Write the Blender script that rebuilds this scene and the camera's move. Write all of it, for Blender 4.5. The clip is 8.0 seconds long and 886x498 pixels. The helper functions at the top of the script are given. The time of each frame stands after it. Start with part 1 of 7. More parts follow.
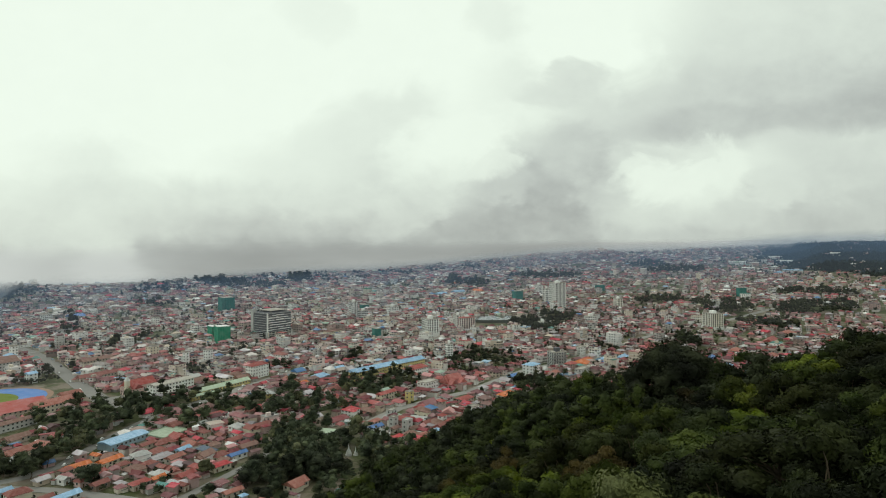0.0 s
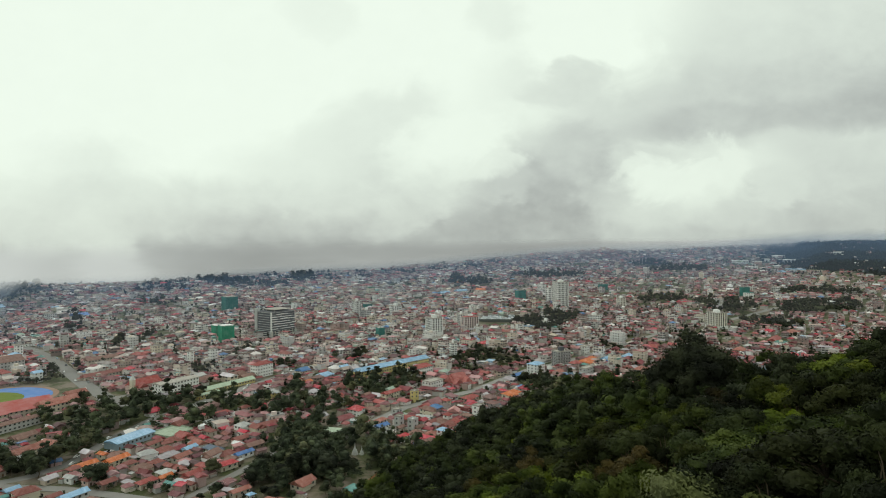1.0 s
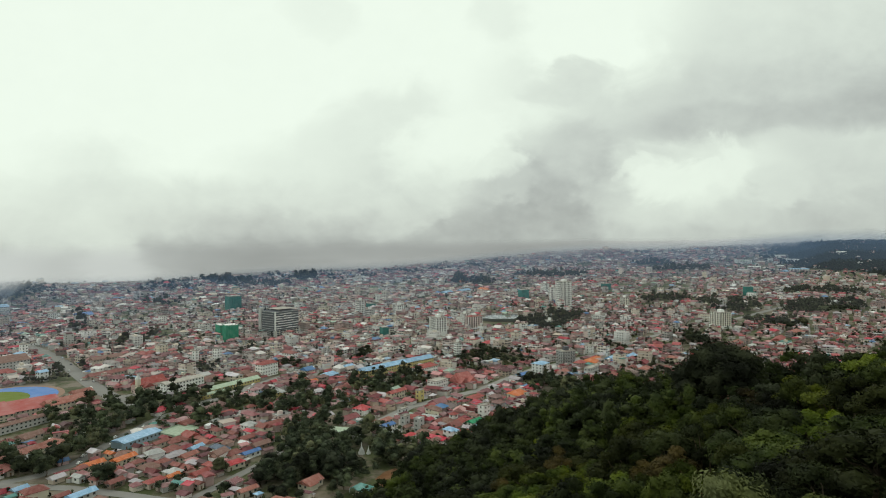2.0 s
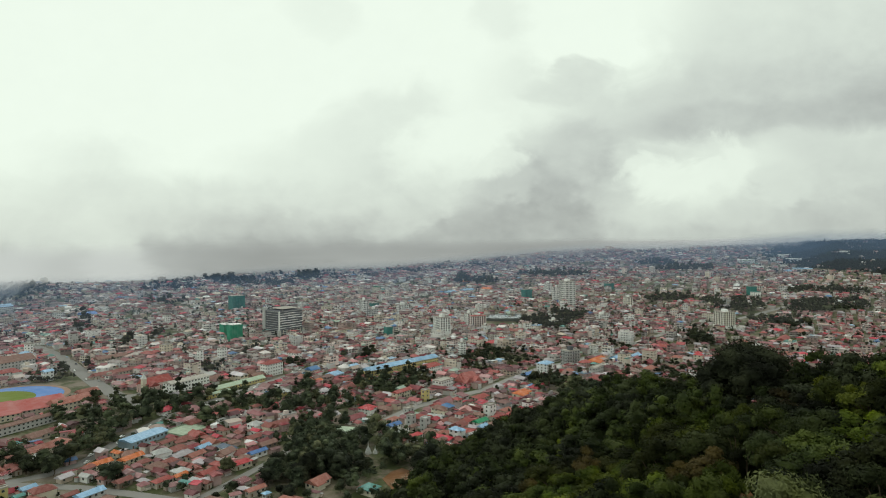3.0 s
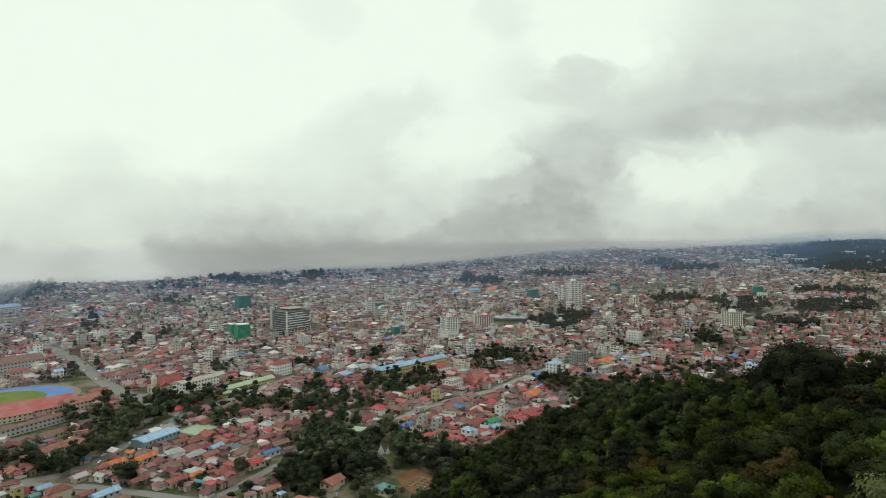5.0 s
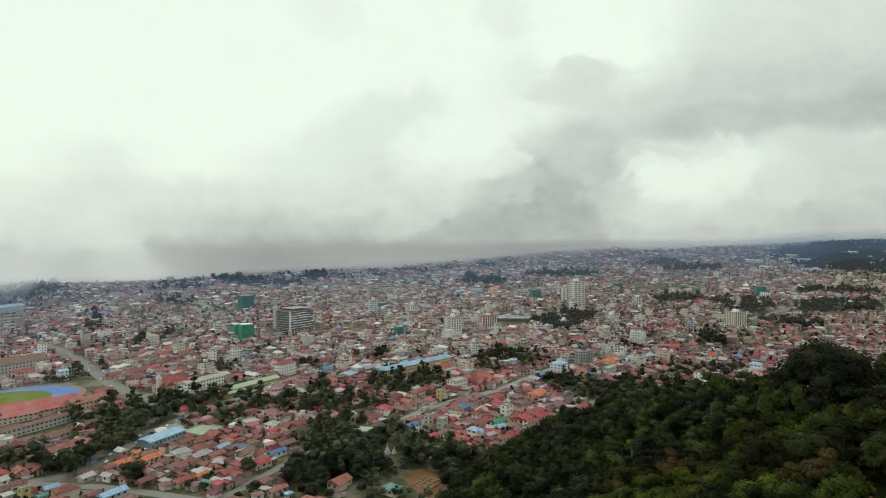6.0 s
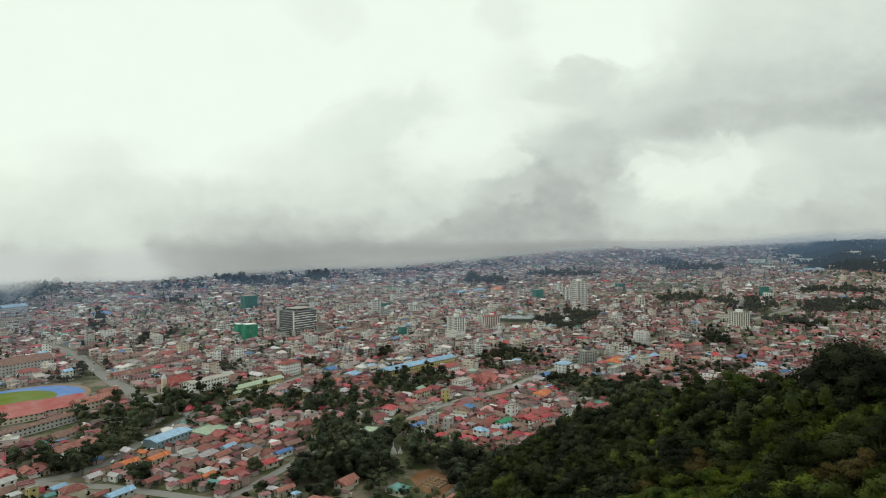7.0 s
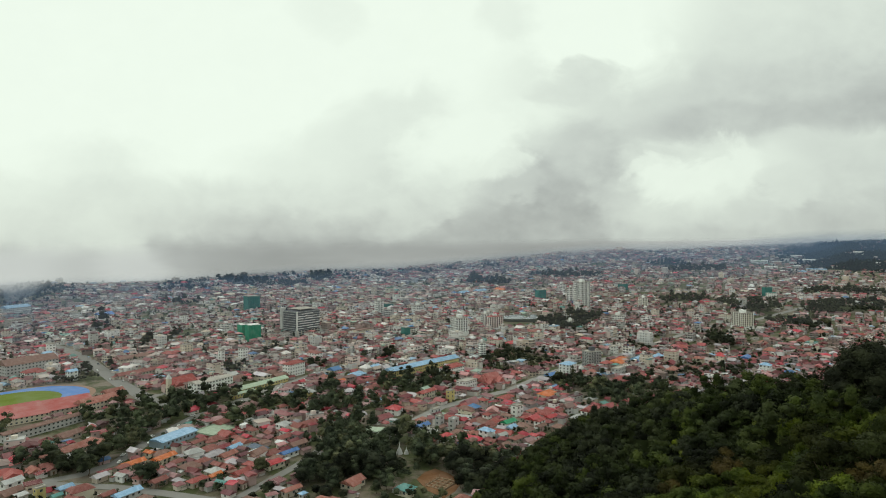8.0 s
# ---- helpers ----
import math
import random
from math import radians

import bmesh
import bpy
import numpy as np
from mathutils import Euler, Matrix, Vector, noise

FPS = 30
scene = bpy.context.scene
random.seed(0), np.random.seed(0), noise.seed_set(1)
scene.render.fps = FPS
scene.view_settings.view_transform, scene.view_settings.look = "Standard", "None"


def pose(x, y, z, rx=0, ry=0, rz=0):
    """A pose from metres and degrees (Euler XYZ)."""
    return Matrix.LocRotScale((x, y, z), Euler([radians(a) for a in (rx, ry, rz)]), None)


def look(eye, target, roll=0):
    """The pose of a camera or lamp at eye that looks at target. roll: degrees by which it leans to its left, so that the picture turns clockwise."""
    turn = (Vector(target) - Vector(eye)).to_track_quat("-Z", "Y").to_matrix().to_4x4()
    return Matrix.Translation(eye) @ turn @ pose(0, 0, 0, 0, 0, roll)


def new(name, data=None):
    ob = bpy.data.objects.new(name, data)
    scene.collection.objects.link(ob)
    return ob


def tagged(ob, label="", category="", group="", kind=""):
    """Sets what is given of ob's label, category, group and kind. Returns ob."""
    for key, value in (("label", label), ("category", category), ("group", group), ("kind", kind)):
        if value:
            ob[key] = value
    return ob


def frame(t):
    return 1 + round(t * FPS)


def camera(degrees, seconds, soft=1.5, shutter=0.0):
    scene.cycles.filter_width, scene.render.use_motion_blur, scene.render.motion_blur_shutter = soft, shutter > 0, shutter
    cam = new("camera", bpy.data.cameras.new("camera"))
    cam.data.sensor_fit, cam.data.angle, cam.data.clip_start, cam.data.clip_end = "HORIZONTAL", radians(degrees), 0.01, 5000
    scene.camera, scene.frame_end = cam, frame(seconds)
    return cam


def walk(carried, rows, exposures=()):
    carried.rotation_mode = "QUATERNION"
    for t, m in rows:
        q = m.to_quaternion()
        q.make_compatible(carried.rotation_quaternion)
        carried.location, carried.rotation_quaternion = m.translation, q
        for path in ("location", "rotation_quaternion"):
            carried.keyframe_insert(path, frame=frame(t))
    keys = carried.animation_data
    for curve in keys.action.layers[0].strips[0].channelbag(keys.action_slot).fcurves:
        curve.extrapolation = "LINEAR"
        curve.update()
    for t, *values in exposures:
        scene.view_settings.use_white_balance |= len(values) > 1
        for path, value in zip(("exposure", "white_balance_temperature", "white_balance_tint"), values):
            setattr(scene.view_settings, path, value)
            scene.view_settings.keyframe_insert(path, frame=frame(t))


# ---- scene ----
from collections import defaultdict

# ---------------------------------------------------------------- camera
cam = camera(70.0, 8.0, soft=1.0)
# seconds, x, y, z, yaw, pitch
ROWS = [
    (0.0, 0.00, 0.00, 140.00, 0.000, -1.074),
    (0.5, -1.48, 0.00, 140.02, 0.067, -1.114),
    (1.0, -3.01, 0.02, 140.04, 0.132, -1.150),
    (1.5, -4.62, 0.06, 140.05, 0.200, -1.173),
    (3.0, -9.60, 0.19, 140.11, 0.405, -1.232),
    (3.5, -11.26, 0.25, 140.12, 0.465, -1.235),
    (4.0, -12.92, 0.31, 140.11, 0.525, -1.234),
    (4.5, -14.59, 0.40, 140.09, 0.581, -1.232),
    (6.0, -19.56, 0.63, 140.00, 0.730, -1.227),
    (6.5, -21.21, 0.69, 139.95, 0.782, -1.224),
    (7.0, -22.85, 0.74, 139.91, 0.825, -1.217),
    (7.5, -24.48, 0.76, 139.86, 0.870, -1.198),
    (8.0, -26.07, 0.76, 139.81, 0.920, -1.172),
]
walk(cam, [(t, pose(x, y, z, 90 + pitch, 0, yaw)) for t, x, y, z, yaw, pitch in ROWS])

# ---------------------------------------------------------------- sky and sun
SUN_EL, SUN_AZ = radians(52), radians(-35)     # a pale patch of the cloud, ahead and to the west
scene.view_settings.exposure = 0.0

world = bpy.data.worlds.new("overcast_sky")
scene.world = world
world.use_nodes = True
wt = world.node_tree
wt.nodes.clear()


class Nodes:
    """Small helper to write node trees as sums."""

    def __init__(self, tree):
        self.t = tree

    def add(self, kind):
        return self.t.nodes.new(kind)

    def put(self, socket, v):
        if isinstance(v, bpy.types.NodeSocket):
            self.t.links.new(v, socket)
        else:
            socket.default_value = v

    def math(self, op, a, b=0.0, c=0.0, clamp=False):
        n = self.add("ShaderNodeMath")
        n.operation, n.use_clamp = op, clamp
        self.put(n.inputs[0], a)
        self.put(n.inputs[1], b)
        self.put(n.inputs[2], c)
        return n.outputs[0]

    def smooth(self, v, lo, hi, out0=0.0, out1=1.0):
        n = self.add("ShaderNodeMapRange")
        n.interpolation_type = "SMOOTHSTEP"
        for i, x in enumerate((v, lo, hi, out0, out1)):
            self.put(n.inputs[i], x)
        return n.outputs[0]

    def mix(self, f, a, b, blend="MIX"):
        n = self.add("ShaderNodeMix")
        n.data_type, n.blend_type = "RGBA", blend
        self.put(n.inputs[0], f)
        self.put(n.inputs[6], a)
        self.put(n.inputs[7], b)
        return n.outputs[2]

    def noise(self, vec, scale, detail=4, rough=0.55, distortion=0.0):
        n = self.add("ShaderNodeTexNoise")
        if vec is not None:
            self.put(n.inputs["Vector"], vec)
        n.inputs["Scale"].default_value = scale
        n.inputs["Detail"].default_value = detail
        n.inputs["Roughness"].default_value = rough
        n.inputs["Distortion"].default_value = distortion
        return n.outputs[0]


# brightness of the overcast at a few elevations (radians), each along these bearings (radians, east positive)
BEARINGS = (-0.611, -0.515, -0.393, -0.248, -0.11, 0.014, 0.138, 0.216, 0.316, 0.432, 0.556)
OVERCAST = [
    (-0.036, (0.56, 0.58, 0.36, 0.31, 0.36, 0.34, 0.29, 0.37, 0.44, 0.46, 0.44)),
    (0.012, (0.74, 0.74, 0.58, 0.52, 0.52, 0.48, 0.37, 0.45, 0.60, 0.61, 0.54)),
    (0.061, (0.83, 0.76, 0.76, 0.73, 0.67, 0.61, 0.41, 0.49, 0.76, 0.85, 0.73)),
    (0.105, (0.93, 0.83, 0.94, 0.83, 0.76, 0.80, 0.51, 0.51, 0.66, 0.80, 0.73)),
    (0.149, (0.97, 0.94, 0.98, 0.93, 0.79, 0.94, 0.71, 0.58, 0.65, 0.69, 0.68)),
    (0.188, (0.98, 0.98, 0.98, 0.98, 0.82, 0.90, 0.87, 0.75, 0.69, 0.57, 0.48)),
    (0.235, (0.98, 0.98, 0.98, 0.98, 0.93, 0.94, 0.81, 0.78, 0.79, 0.64, 0.56)),
    (0.309, (0.98, 0.98, 0.98, 0.96, 0.98, 0.97, 0.93, 0.98, 0.93, 0.75, 0.69)),
]


def sky_tree():
    k = Nodes(wt)
    co = k.add("ShaderNodeTexCoord").outputs["Generated"]
    xyz = k.add("ShaderNodeSeparateXYZ")
    k.put(xyz.inputs[0], co)
    x, y, z = xyz.outputs
    az = k.math("ARCTAN2", x, y)
    el = k.math("ARCSINE", z)
    # where a direction meets an upright plane to the north, in hundredths of its distance
    ahead = k.math("MAXIMUM", y, 0.12)
    pu, pv = k.math("MULTIPLY", k.math("DIVIDE", x, ahead), 100.0), k.math("MULTIPLY", k.math("DIVIDE", z, ahead), 100.0)
    uv = k.add("ShaderNodeCombineXYZ")
    k.put(uv.inputs[0], pu)
    k.put(uv.inputs[1], k.math("MULTIPLY", pv, 1.35))
    flat = uv.outputs[0]
    big = k.math("SUBTRACT", k.noise(flat, 0.045, 2, 0.5), 0.5)
    mid = k.math("SUBTRACT", k.noise(flat, 0.11, 5, 0.55), 0.5)
    fine = k.math("SUBTRACT", k.noise(flat, 0.33, 4, 0.5), 0.5)
    sway = k.math("SUBTRACT", k.noise(flat, 0.10, 5, 0.55, 0.8), 0.5)
    puff = k.math("SUBTRACT", 0.32, k.math("ABSOLUTE", k.math("SUBTRACT", k.noise(flat, 0.16, 3, 0.5, 0.4), 0.5)))
    # billows push the soft edges about
    azw = k.math("ADD", az, k.math("ADD", k.math("MULTIPLY", mid, 0.06), k.math("MULTIPLY", big, 0.03)))
    elw = k.math("ADD", el, k.math("ADD", k.math("MULTIPLY", sway, 0.04), k.math("MULTIPLY", fine, 0.01)))
    place = k.math("DIVIDE", k.math("SUBTRACT", azw, BEARINGS[0]), BEARINGS[-1] - BEARINGS[0], clamp=True)
    level = None
    for i, (e0, values) in enumerate(OVERCAST):
        ramp = k.add("ShaderNodeValToRGB")
        ramp.color_ramp.interpolation = "EASE"
        k.put(ramp.inputs[0], place)
        stops = ramp.color_ramp.elements
        for j, v in enumerate(values[:-2]):
            stops.new(0.5)
        for j, v in enumerate(values):
            stops[j].position = (BEARINGS[j] - BEARINGS[0]) / (BEARINGS[-1] - BEARINGS[0])
            stops[j].color = (v, v, v, 1)
        row = ramp.outputs[0]
        if level is None:
            level = row
        else:
            f = k.smooth(elw, OVERCAST[i - 1][0], e0)
            level = k.math("ADD", k.math("MULTIPLY", level, k.math("SUBTRACT", 1.0, f)), k.math("MULTIPLY", row, f))

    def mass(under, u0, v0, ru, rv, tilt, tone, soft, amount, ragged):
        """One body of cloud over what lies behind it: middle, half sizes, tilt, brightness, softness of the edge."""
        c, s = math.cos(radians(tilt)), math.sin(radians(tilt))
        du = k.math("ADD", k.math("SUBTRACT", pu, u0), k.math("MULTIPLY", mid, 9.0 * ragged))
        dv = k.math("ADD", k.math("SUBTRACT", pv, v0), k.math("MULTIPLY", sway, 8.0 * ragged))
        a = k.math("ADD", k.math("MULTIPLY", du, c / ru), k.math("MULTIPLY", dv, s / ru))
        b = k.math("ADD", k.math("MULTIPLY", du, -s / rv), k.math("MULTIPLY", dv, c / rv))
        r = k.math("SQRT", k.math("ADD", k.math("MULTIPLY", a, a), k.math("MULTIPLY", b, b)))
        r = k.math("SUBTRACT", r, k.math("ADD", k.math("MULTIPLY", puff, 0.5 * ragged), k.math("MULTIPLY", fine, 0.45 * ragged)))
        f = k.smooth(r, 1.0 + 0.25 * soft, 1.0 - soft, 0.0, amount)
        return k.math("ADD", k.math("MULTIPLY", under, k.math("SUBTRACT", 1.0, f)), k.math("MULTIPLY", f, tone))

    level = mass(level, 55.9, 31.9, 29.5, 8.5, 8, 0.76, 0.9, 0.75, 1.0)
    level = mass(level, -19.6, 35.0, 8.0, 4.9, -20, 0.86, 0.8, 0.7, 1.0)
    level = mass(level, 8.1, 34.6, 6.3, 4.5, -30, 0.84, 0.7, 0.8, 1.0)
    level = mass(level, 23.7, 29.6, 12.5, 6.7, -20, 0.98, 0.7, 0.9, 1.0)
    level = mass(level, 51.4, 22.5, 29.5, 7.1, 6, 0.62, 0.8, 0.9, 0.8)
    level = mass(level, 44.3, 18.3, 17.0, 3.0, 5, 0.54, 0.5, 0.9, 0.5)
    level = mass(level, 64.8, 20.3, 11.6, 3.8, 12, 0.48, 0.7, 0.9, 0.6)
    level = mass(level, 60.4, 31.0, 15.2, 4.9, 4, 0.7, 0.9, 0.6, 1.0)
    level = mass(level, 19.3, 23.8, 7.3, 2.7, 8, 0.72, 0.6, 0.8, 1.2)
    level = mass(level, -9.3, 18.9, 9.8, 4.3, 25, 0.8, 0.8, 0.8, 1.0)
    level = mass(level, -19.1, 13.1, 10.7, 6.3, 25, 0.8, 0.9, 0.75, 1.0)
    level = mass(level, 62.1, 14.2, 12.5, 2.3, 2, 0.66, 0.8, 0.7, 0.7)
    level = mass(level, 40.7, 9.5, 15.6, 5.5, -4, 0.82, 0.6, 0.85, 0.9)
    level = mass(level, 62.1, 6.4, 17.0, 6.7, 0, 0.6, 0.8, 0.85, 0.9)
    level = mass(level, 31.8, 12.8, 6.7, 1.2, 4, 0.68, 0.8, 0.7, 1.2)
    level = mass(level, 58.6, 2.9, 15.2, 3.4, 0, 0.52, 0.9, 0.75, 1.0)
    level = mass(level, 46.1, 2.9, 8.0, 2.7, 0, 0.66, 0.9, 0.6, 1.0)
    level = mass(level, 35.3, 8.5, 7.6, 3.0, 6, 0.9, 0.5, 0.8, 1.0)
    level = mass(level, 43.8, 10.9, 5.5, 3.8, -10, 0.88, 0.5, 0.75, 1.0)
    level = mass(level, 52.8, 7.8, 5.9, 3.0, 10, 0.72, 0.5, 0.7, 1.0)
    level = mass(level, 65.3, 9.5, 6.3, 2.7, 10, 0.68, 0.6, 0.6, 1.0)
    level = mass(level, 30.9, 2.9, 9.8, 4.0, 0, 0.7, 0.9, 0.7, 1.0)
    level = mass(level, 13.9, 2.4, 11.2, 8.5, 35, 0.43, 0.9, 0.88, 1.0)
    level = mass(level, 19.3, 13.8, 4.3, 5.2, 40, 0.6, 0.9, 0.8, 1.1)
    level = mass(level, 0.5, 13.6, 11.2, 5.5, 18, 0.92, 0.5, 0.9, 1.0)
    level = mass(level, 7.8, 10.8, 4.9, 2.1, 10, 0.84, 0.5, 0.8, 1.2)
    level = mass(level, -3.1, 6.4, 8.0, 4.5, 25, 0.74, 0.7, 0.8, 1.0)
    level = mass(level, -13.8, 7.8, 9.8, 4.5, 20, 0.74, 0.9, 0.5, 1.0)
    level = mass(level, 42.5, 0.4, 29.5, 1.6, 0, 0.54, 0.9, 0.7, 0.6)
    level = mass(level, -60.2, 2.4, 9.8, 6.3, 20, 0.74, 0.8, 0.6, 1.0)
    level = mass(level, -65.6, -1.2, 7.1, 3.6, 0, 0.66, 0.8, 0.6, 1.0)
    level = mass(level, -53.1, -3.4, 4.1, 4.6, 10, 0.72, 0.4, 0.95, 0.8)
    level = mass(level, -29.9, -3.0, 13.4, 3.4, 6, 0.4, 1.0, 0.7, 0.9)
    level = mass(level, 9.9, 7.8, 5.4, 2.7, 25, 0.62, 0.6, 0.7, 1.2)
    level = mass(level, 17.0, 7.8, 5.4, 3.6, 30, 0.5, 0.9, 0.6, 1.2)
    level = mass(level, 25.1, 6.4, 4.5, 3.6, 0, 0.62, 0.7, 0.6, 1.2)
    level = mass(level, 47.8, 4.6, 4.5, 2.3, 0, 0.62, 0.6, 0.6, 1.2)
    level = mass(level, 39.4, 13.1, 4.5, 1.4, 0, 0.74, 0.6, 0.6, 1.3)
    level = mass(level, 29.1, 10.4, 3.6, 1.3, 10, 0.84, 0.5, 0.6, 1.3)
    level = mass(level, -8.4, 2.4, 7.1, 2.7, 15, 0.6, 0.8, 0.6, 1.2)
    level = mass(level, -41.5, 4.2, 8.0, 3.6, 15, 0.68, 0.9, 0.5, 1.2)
    level = k.math("MINIMUM", k.math("MULTIPLY", level, 1.0), 0.945)
    # heavier cloud assumed overhead and behind: unseen sky dimmed to darken the ground
    level = k.math("MULTIPLY", level, k.smooth(el, 0.42, 0.95, 1.0, ZENITH))
    thick = k.math("SUBTRACT", 1.05, level)
    detail = k.math("ADD", k.math("MULTIPLY", mid, 0.5), k.math("ADD", k.math("MULTIPLY", fine, 0.22), k.math("MULTIPLY", puff, 0.25)))
    level = k.math("ADD", level, k.math("MULTIPLY", detail, k.math("MULTIPLY", thick, 0.75)))
    tint = k.mix(k.smooth(level, 0.3, 0.95), (0.935, 1.008, 0.955, 1), (0.915, 1.02, 0.895, 1))
    col = k.add("ShaderNodeVectorMath")
    col.operation = "SCALE"
    k.put(col.inputs[0], tint)
    k.put(col.inputs["Scale"], level)
    sky = k.add("ShaderNodeTexSky")
    sky.sky_type, sky.sun_disc, sky.sun_elevation, sky.sun_rotation = "NISHITA", False, SUN_EL, SUN_AZ
    thin = k.mix(1.0, sky.outputs[0], (0.1, 0.1, 0.1, 1), "MULTIPLY")
    both = k.mix(0.98, thin, col.outputs[0])
    bg = k.add("ShaderNodeBackground")
    k.put(bg.inputs[0], both)
    bg.inputs[1].default_value = 1.0
    out = k.add("ShaderNodeOutputWorld")
    wt.links.new(bg.outputs[0], out.inputs[0])


ZENITH = 0.85
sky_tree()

sun = new("sun", bpy.data.lights.new("sun", "SUN"))
sun.data.energy, sun.data.angle, sun.data.color = 0.7, radians(25), (1.0, 0.97, 0.92)
sun.matrix_world = look((math.sin(SUN_AZ) * 100 * math.cos(SUN_EL), math.cos(SUN_AZ) * 100 * math.cos(SUN_EL), 100 * math.sin(SUN_EL)), (0, 0, 0))
# ---------------------------------------------------------------- materials
def surface(name, base, rough=0.8, vary=0.25, grain=1.5, blotch=0.12, bump=0.2, metal=0.0, island=False, spread=0.3, ribs=0.0, spec=0.3):
    """A procedural surface: a base colour with grain, blotches and (per piece) tone; ribs: spacing of corrugation in metres."""
    m = bpy.data.materials.new(name)
    m.use_nodes = True
    k = Nodes(m.node_tree)
    b = m.node_tree.nodes["Principled BSDF"]
    co = k.add("ShaderNodeTexCoord").outputs["Object"]
    g1 = k.noise(co, grain, 5, 0.6)
    g2 = k.noise(co, blotch, 4, 0.6, 0.5)
    tone = k.math("ADD", k.math("MULTIPLY", k.math("SUBTRACT", g1, 0.5), vary), k.math("MULTIPLY", k.math("SUBTRACT", g2, 0.5), vary * 2.2))
    if island:
        r = k.add("ShaderNodeNewGeometry").outputs["Random Per Island"]
    else:
        r = k.add("ShaderNodeObjectInfo").outputs["Random"]
    tone = k.math("ADD", tone, k.math("MULTIPLY", k.math("SUBTRACT", r, 0.5), spread))
    if isinstance(base, list):
        ramp = k.add("ShaderNodeValToRGB")
        ramp.color_ramp.interpolation = "CONSTANT"
        k.put(ramp.inputs[0], r)
        e = ramp.color_ramp.elements
        e.remove(e[1])
        for i, c in enumerate(base):
            q = e[0] if i == 0 else e.new(i / len(base))
            q.position, q.color = i / len(base), (*c, 1)
        col = ramp.outputs[0]
        tone = k.math("ADD", tone, k.math("MULTIPLY", k.math("SUBTRACT", k.math("FRACT", k.math("MULTIPLY", r, 37.7)), 0.5), spread))
    else:
        col = (*base, 1)
    hsv = k.add("ShaderNodeHueSaturation")
    k.put(hsv.inputs["Color"], col)
    k.put(hsv.inputs["Value"], k.math("ADD", tone, 1.0))
    k.put(hsv.inputs["Saturation"], k.math("ADD", 1.0, k.math("MULTIPLY", k.math("SUBTRACT", g2, 0.5), -0.8)))
    m.node_tree.links.new(hsv.outputs[0], b.inputs["Base Color"])
    b.inputs["Roughness"].default_value = rough
    b.inputs["Metallic"].default_value = metal
    b.inputs["Specular IOR Level"].default_value = spec
    if bump:
        bn = k.add("ShaderNodeBump")
        bn.inputs["Strength"].default_value = bump
        bn.inputs["Distance"].default_value = 0.05
        h = g1
        if ribs:
            w = k.add("ShaderNodeTexWave")
            w.wave_type, w.bands_direction = "BANDS", "X"
            k.put(w.inputs["Vector"], co)
            w.inputs["Scale"].default_value = 0.314 / ribs
            h = k.math("ADD", w.outputs["Color"], g1)
        k.put(bn.inputs["Height"], h)
        m.node_tree.links.new(bn.outputs[0], b.inputs["Normal"])
    return m


WALL = {n: surface("plaster_" + n, c, 0.85, 0.16, 1.2, 0.15, 0.15, spread=0.12) for n, c in {
    "white": (0.85, 0.85, 0.83), "cream": (0.70, 0.64, 0.52), "beige": (0.56, 0.49, 0.42), "pink": (0.60, 0.44, 0.41),
    "grey": (0.52, 0.52, 0.51), "yellow": (0.62, 0.52, 0.24), "green": (0.42, 0.50, 0.38), "blue": (0.36, 0.47, 0.56),
    "brown": (0.26, 0.20, 0.16), "dark": (0.11, 0.115, 0.13)}.items()}
ROOF = {n: surface("roofing_" + n, c, r, 0.42, 1.4, 0.38, 0.35, spread=0.25, ribs=0.25, spec=s) for n, (c, r, s) in {
    "red": ((0.34, 0.085, 0.075), 0.6, 0.3), "bright_red": ((0.47, 0.055, 0.062), 0.5, 0.4), "rust": ((0.27, 0.110, 0.096), 0.8, 0.2),
    "brown": ((0.26, 0.158, 0.132), 0.85, 0.2), "orange": ((0.58, 0.18, 0.075), 0.7, 0.3), "tile": ((0.36, 0.155, 0.125), 0.8, 0.25),
    "faded_red": ((0.42, 0.15, 0.135), 0.7, 0.25), "blue": ((0.09, 0.20, 0.46), 0.5, 0.4), "light_blue": ((0.28, 0.46, 0.66), 0.5, 0.4), "teal": ((0.10, 0.27, 0.25), 0.5, 0.3),
    "green": ((0.03, 0.25, 0.12), 0.55, 0.3), "pale_green": ((0.40, 0.48, 0.36), 0.7, 0.3), "zinc": ((0.42, 0.42, 0.41), 0.5, 0.4),
    "slate": ((0.10, 0.13, 0.18), 0.6, 0.3), "concrete": ((0.40, 0.37, 0.33), 0.9, 0.2), "white": ((0.72, 0.72, 0.70), 0.7, 0.3)}.items()}
ROOF["stand_red"] = surface("roofing_stand_red", (0.40, 0.11, 0.10), 0.7, 0.12, 1.4, 0.1, 0.2, spread=0.05, ribs=0.25)
GLASS = surface("window_glass", (0.06, 0.068, 0.075), 0.15, 0.3, 3, 0.5, 0.0, spread=0.5, spec=0.5)
WOOD = surface("door_wood", (0.16, 0.09, 0.05), 0.6, 0.3, 4, 0.6, 0.2)
TOWN_WALL = surface("town_plaster", [(0.649, 0.612, 0.589), (0.483, 0.397, 0.345), (0.416, 0.326, 0.298), (0.517, 0.365, 0.345), (0.366, 0.341, 0.338), (0.565, 0.476, 0.393),
                                     (0.250, 0.191, 0.173), (0.466, 0.461, 0.448), (0.665, 0.636, 0.620), (0.383, 0.286, 0.267), (0.616, 0.572, 0.550)], 0.85, 0.2, 1.0, 0.08, 0.1, island=True, spread=0.3)
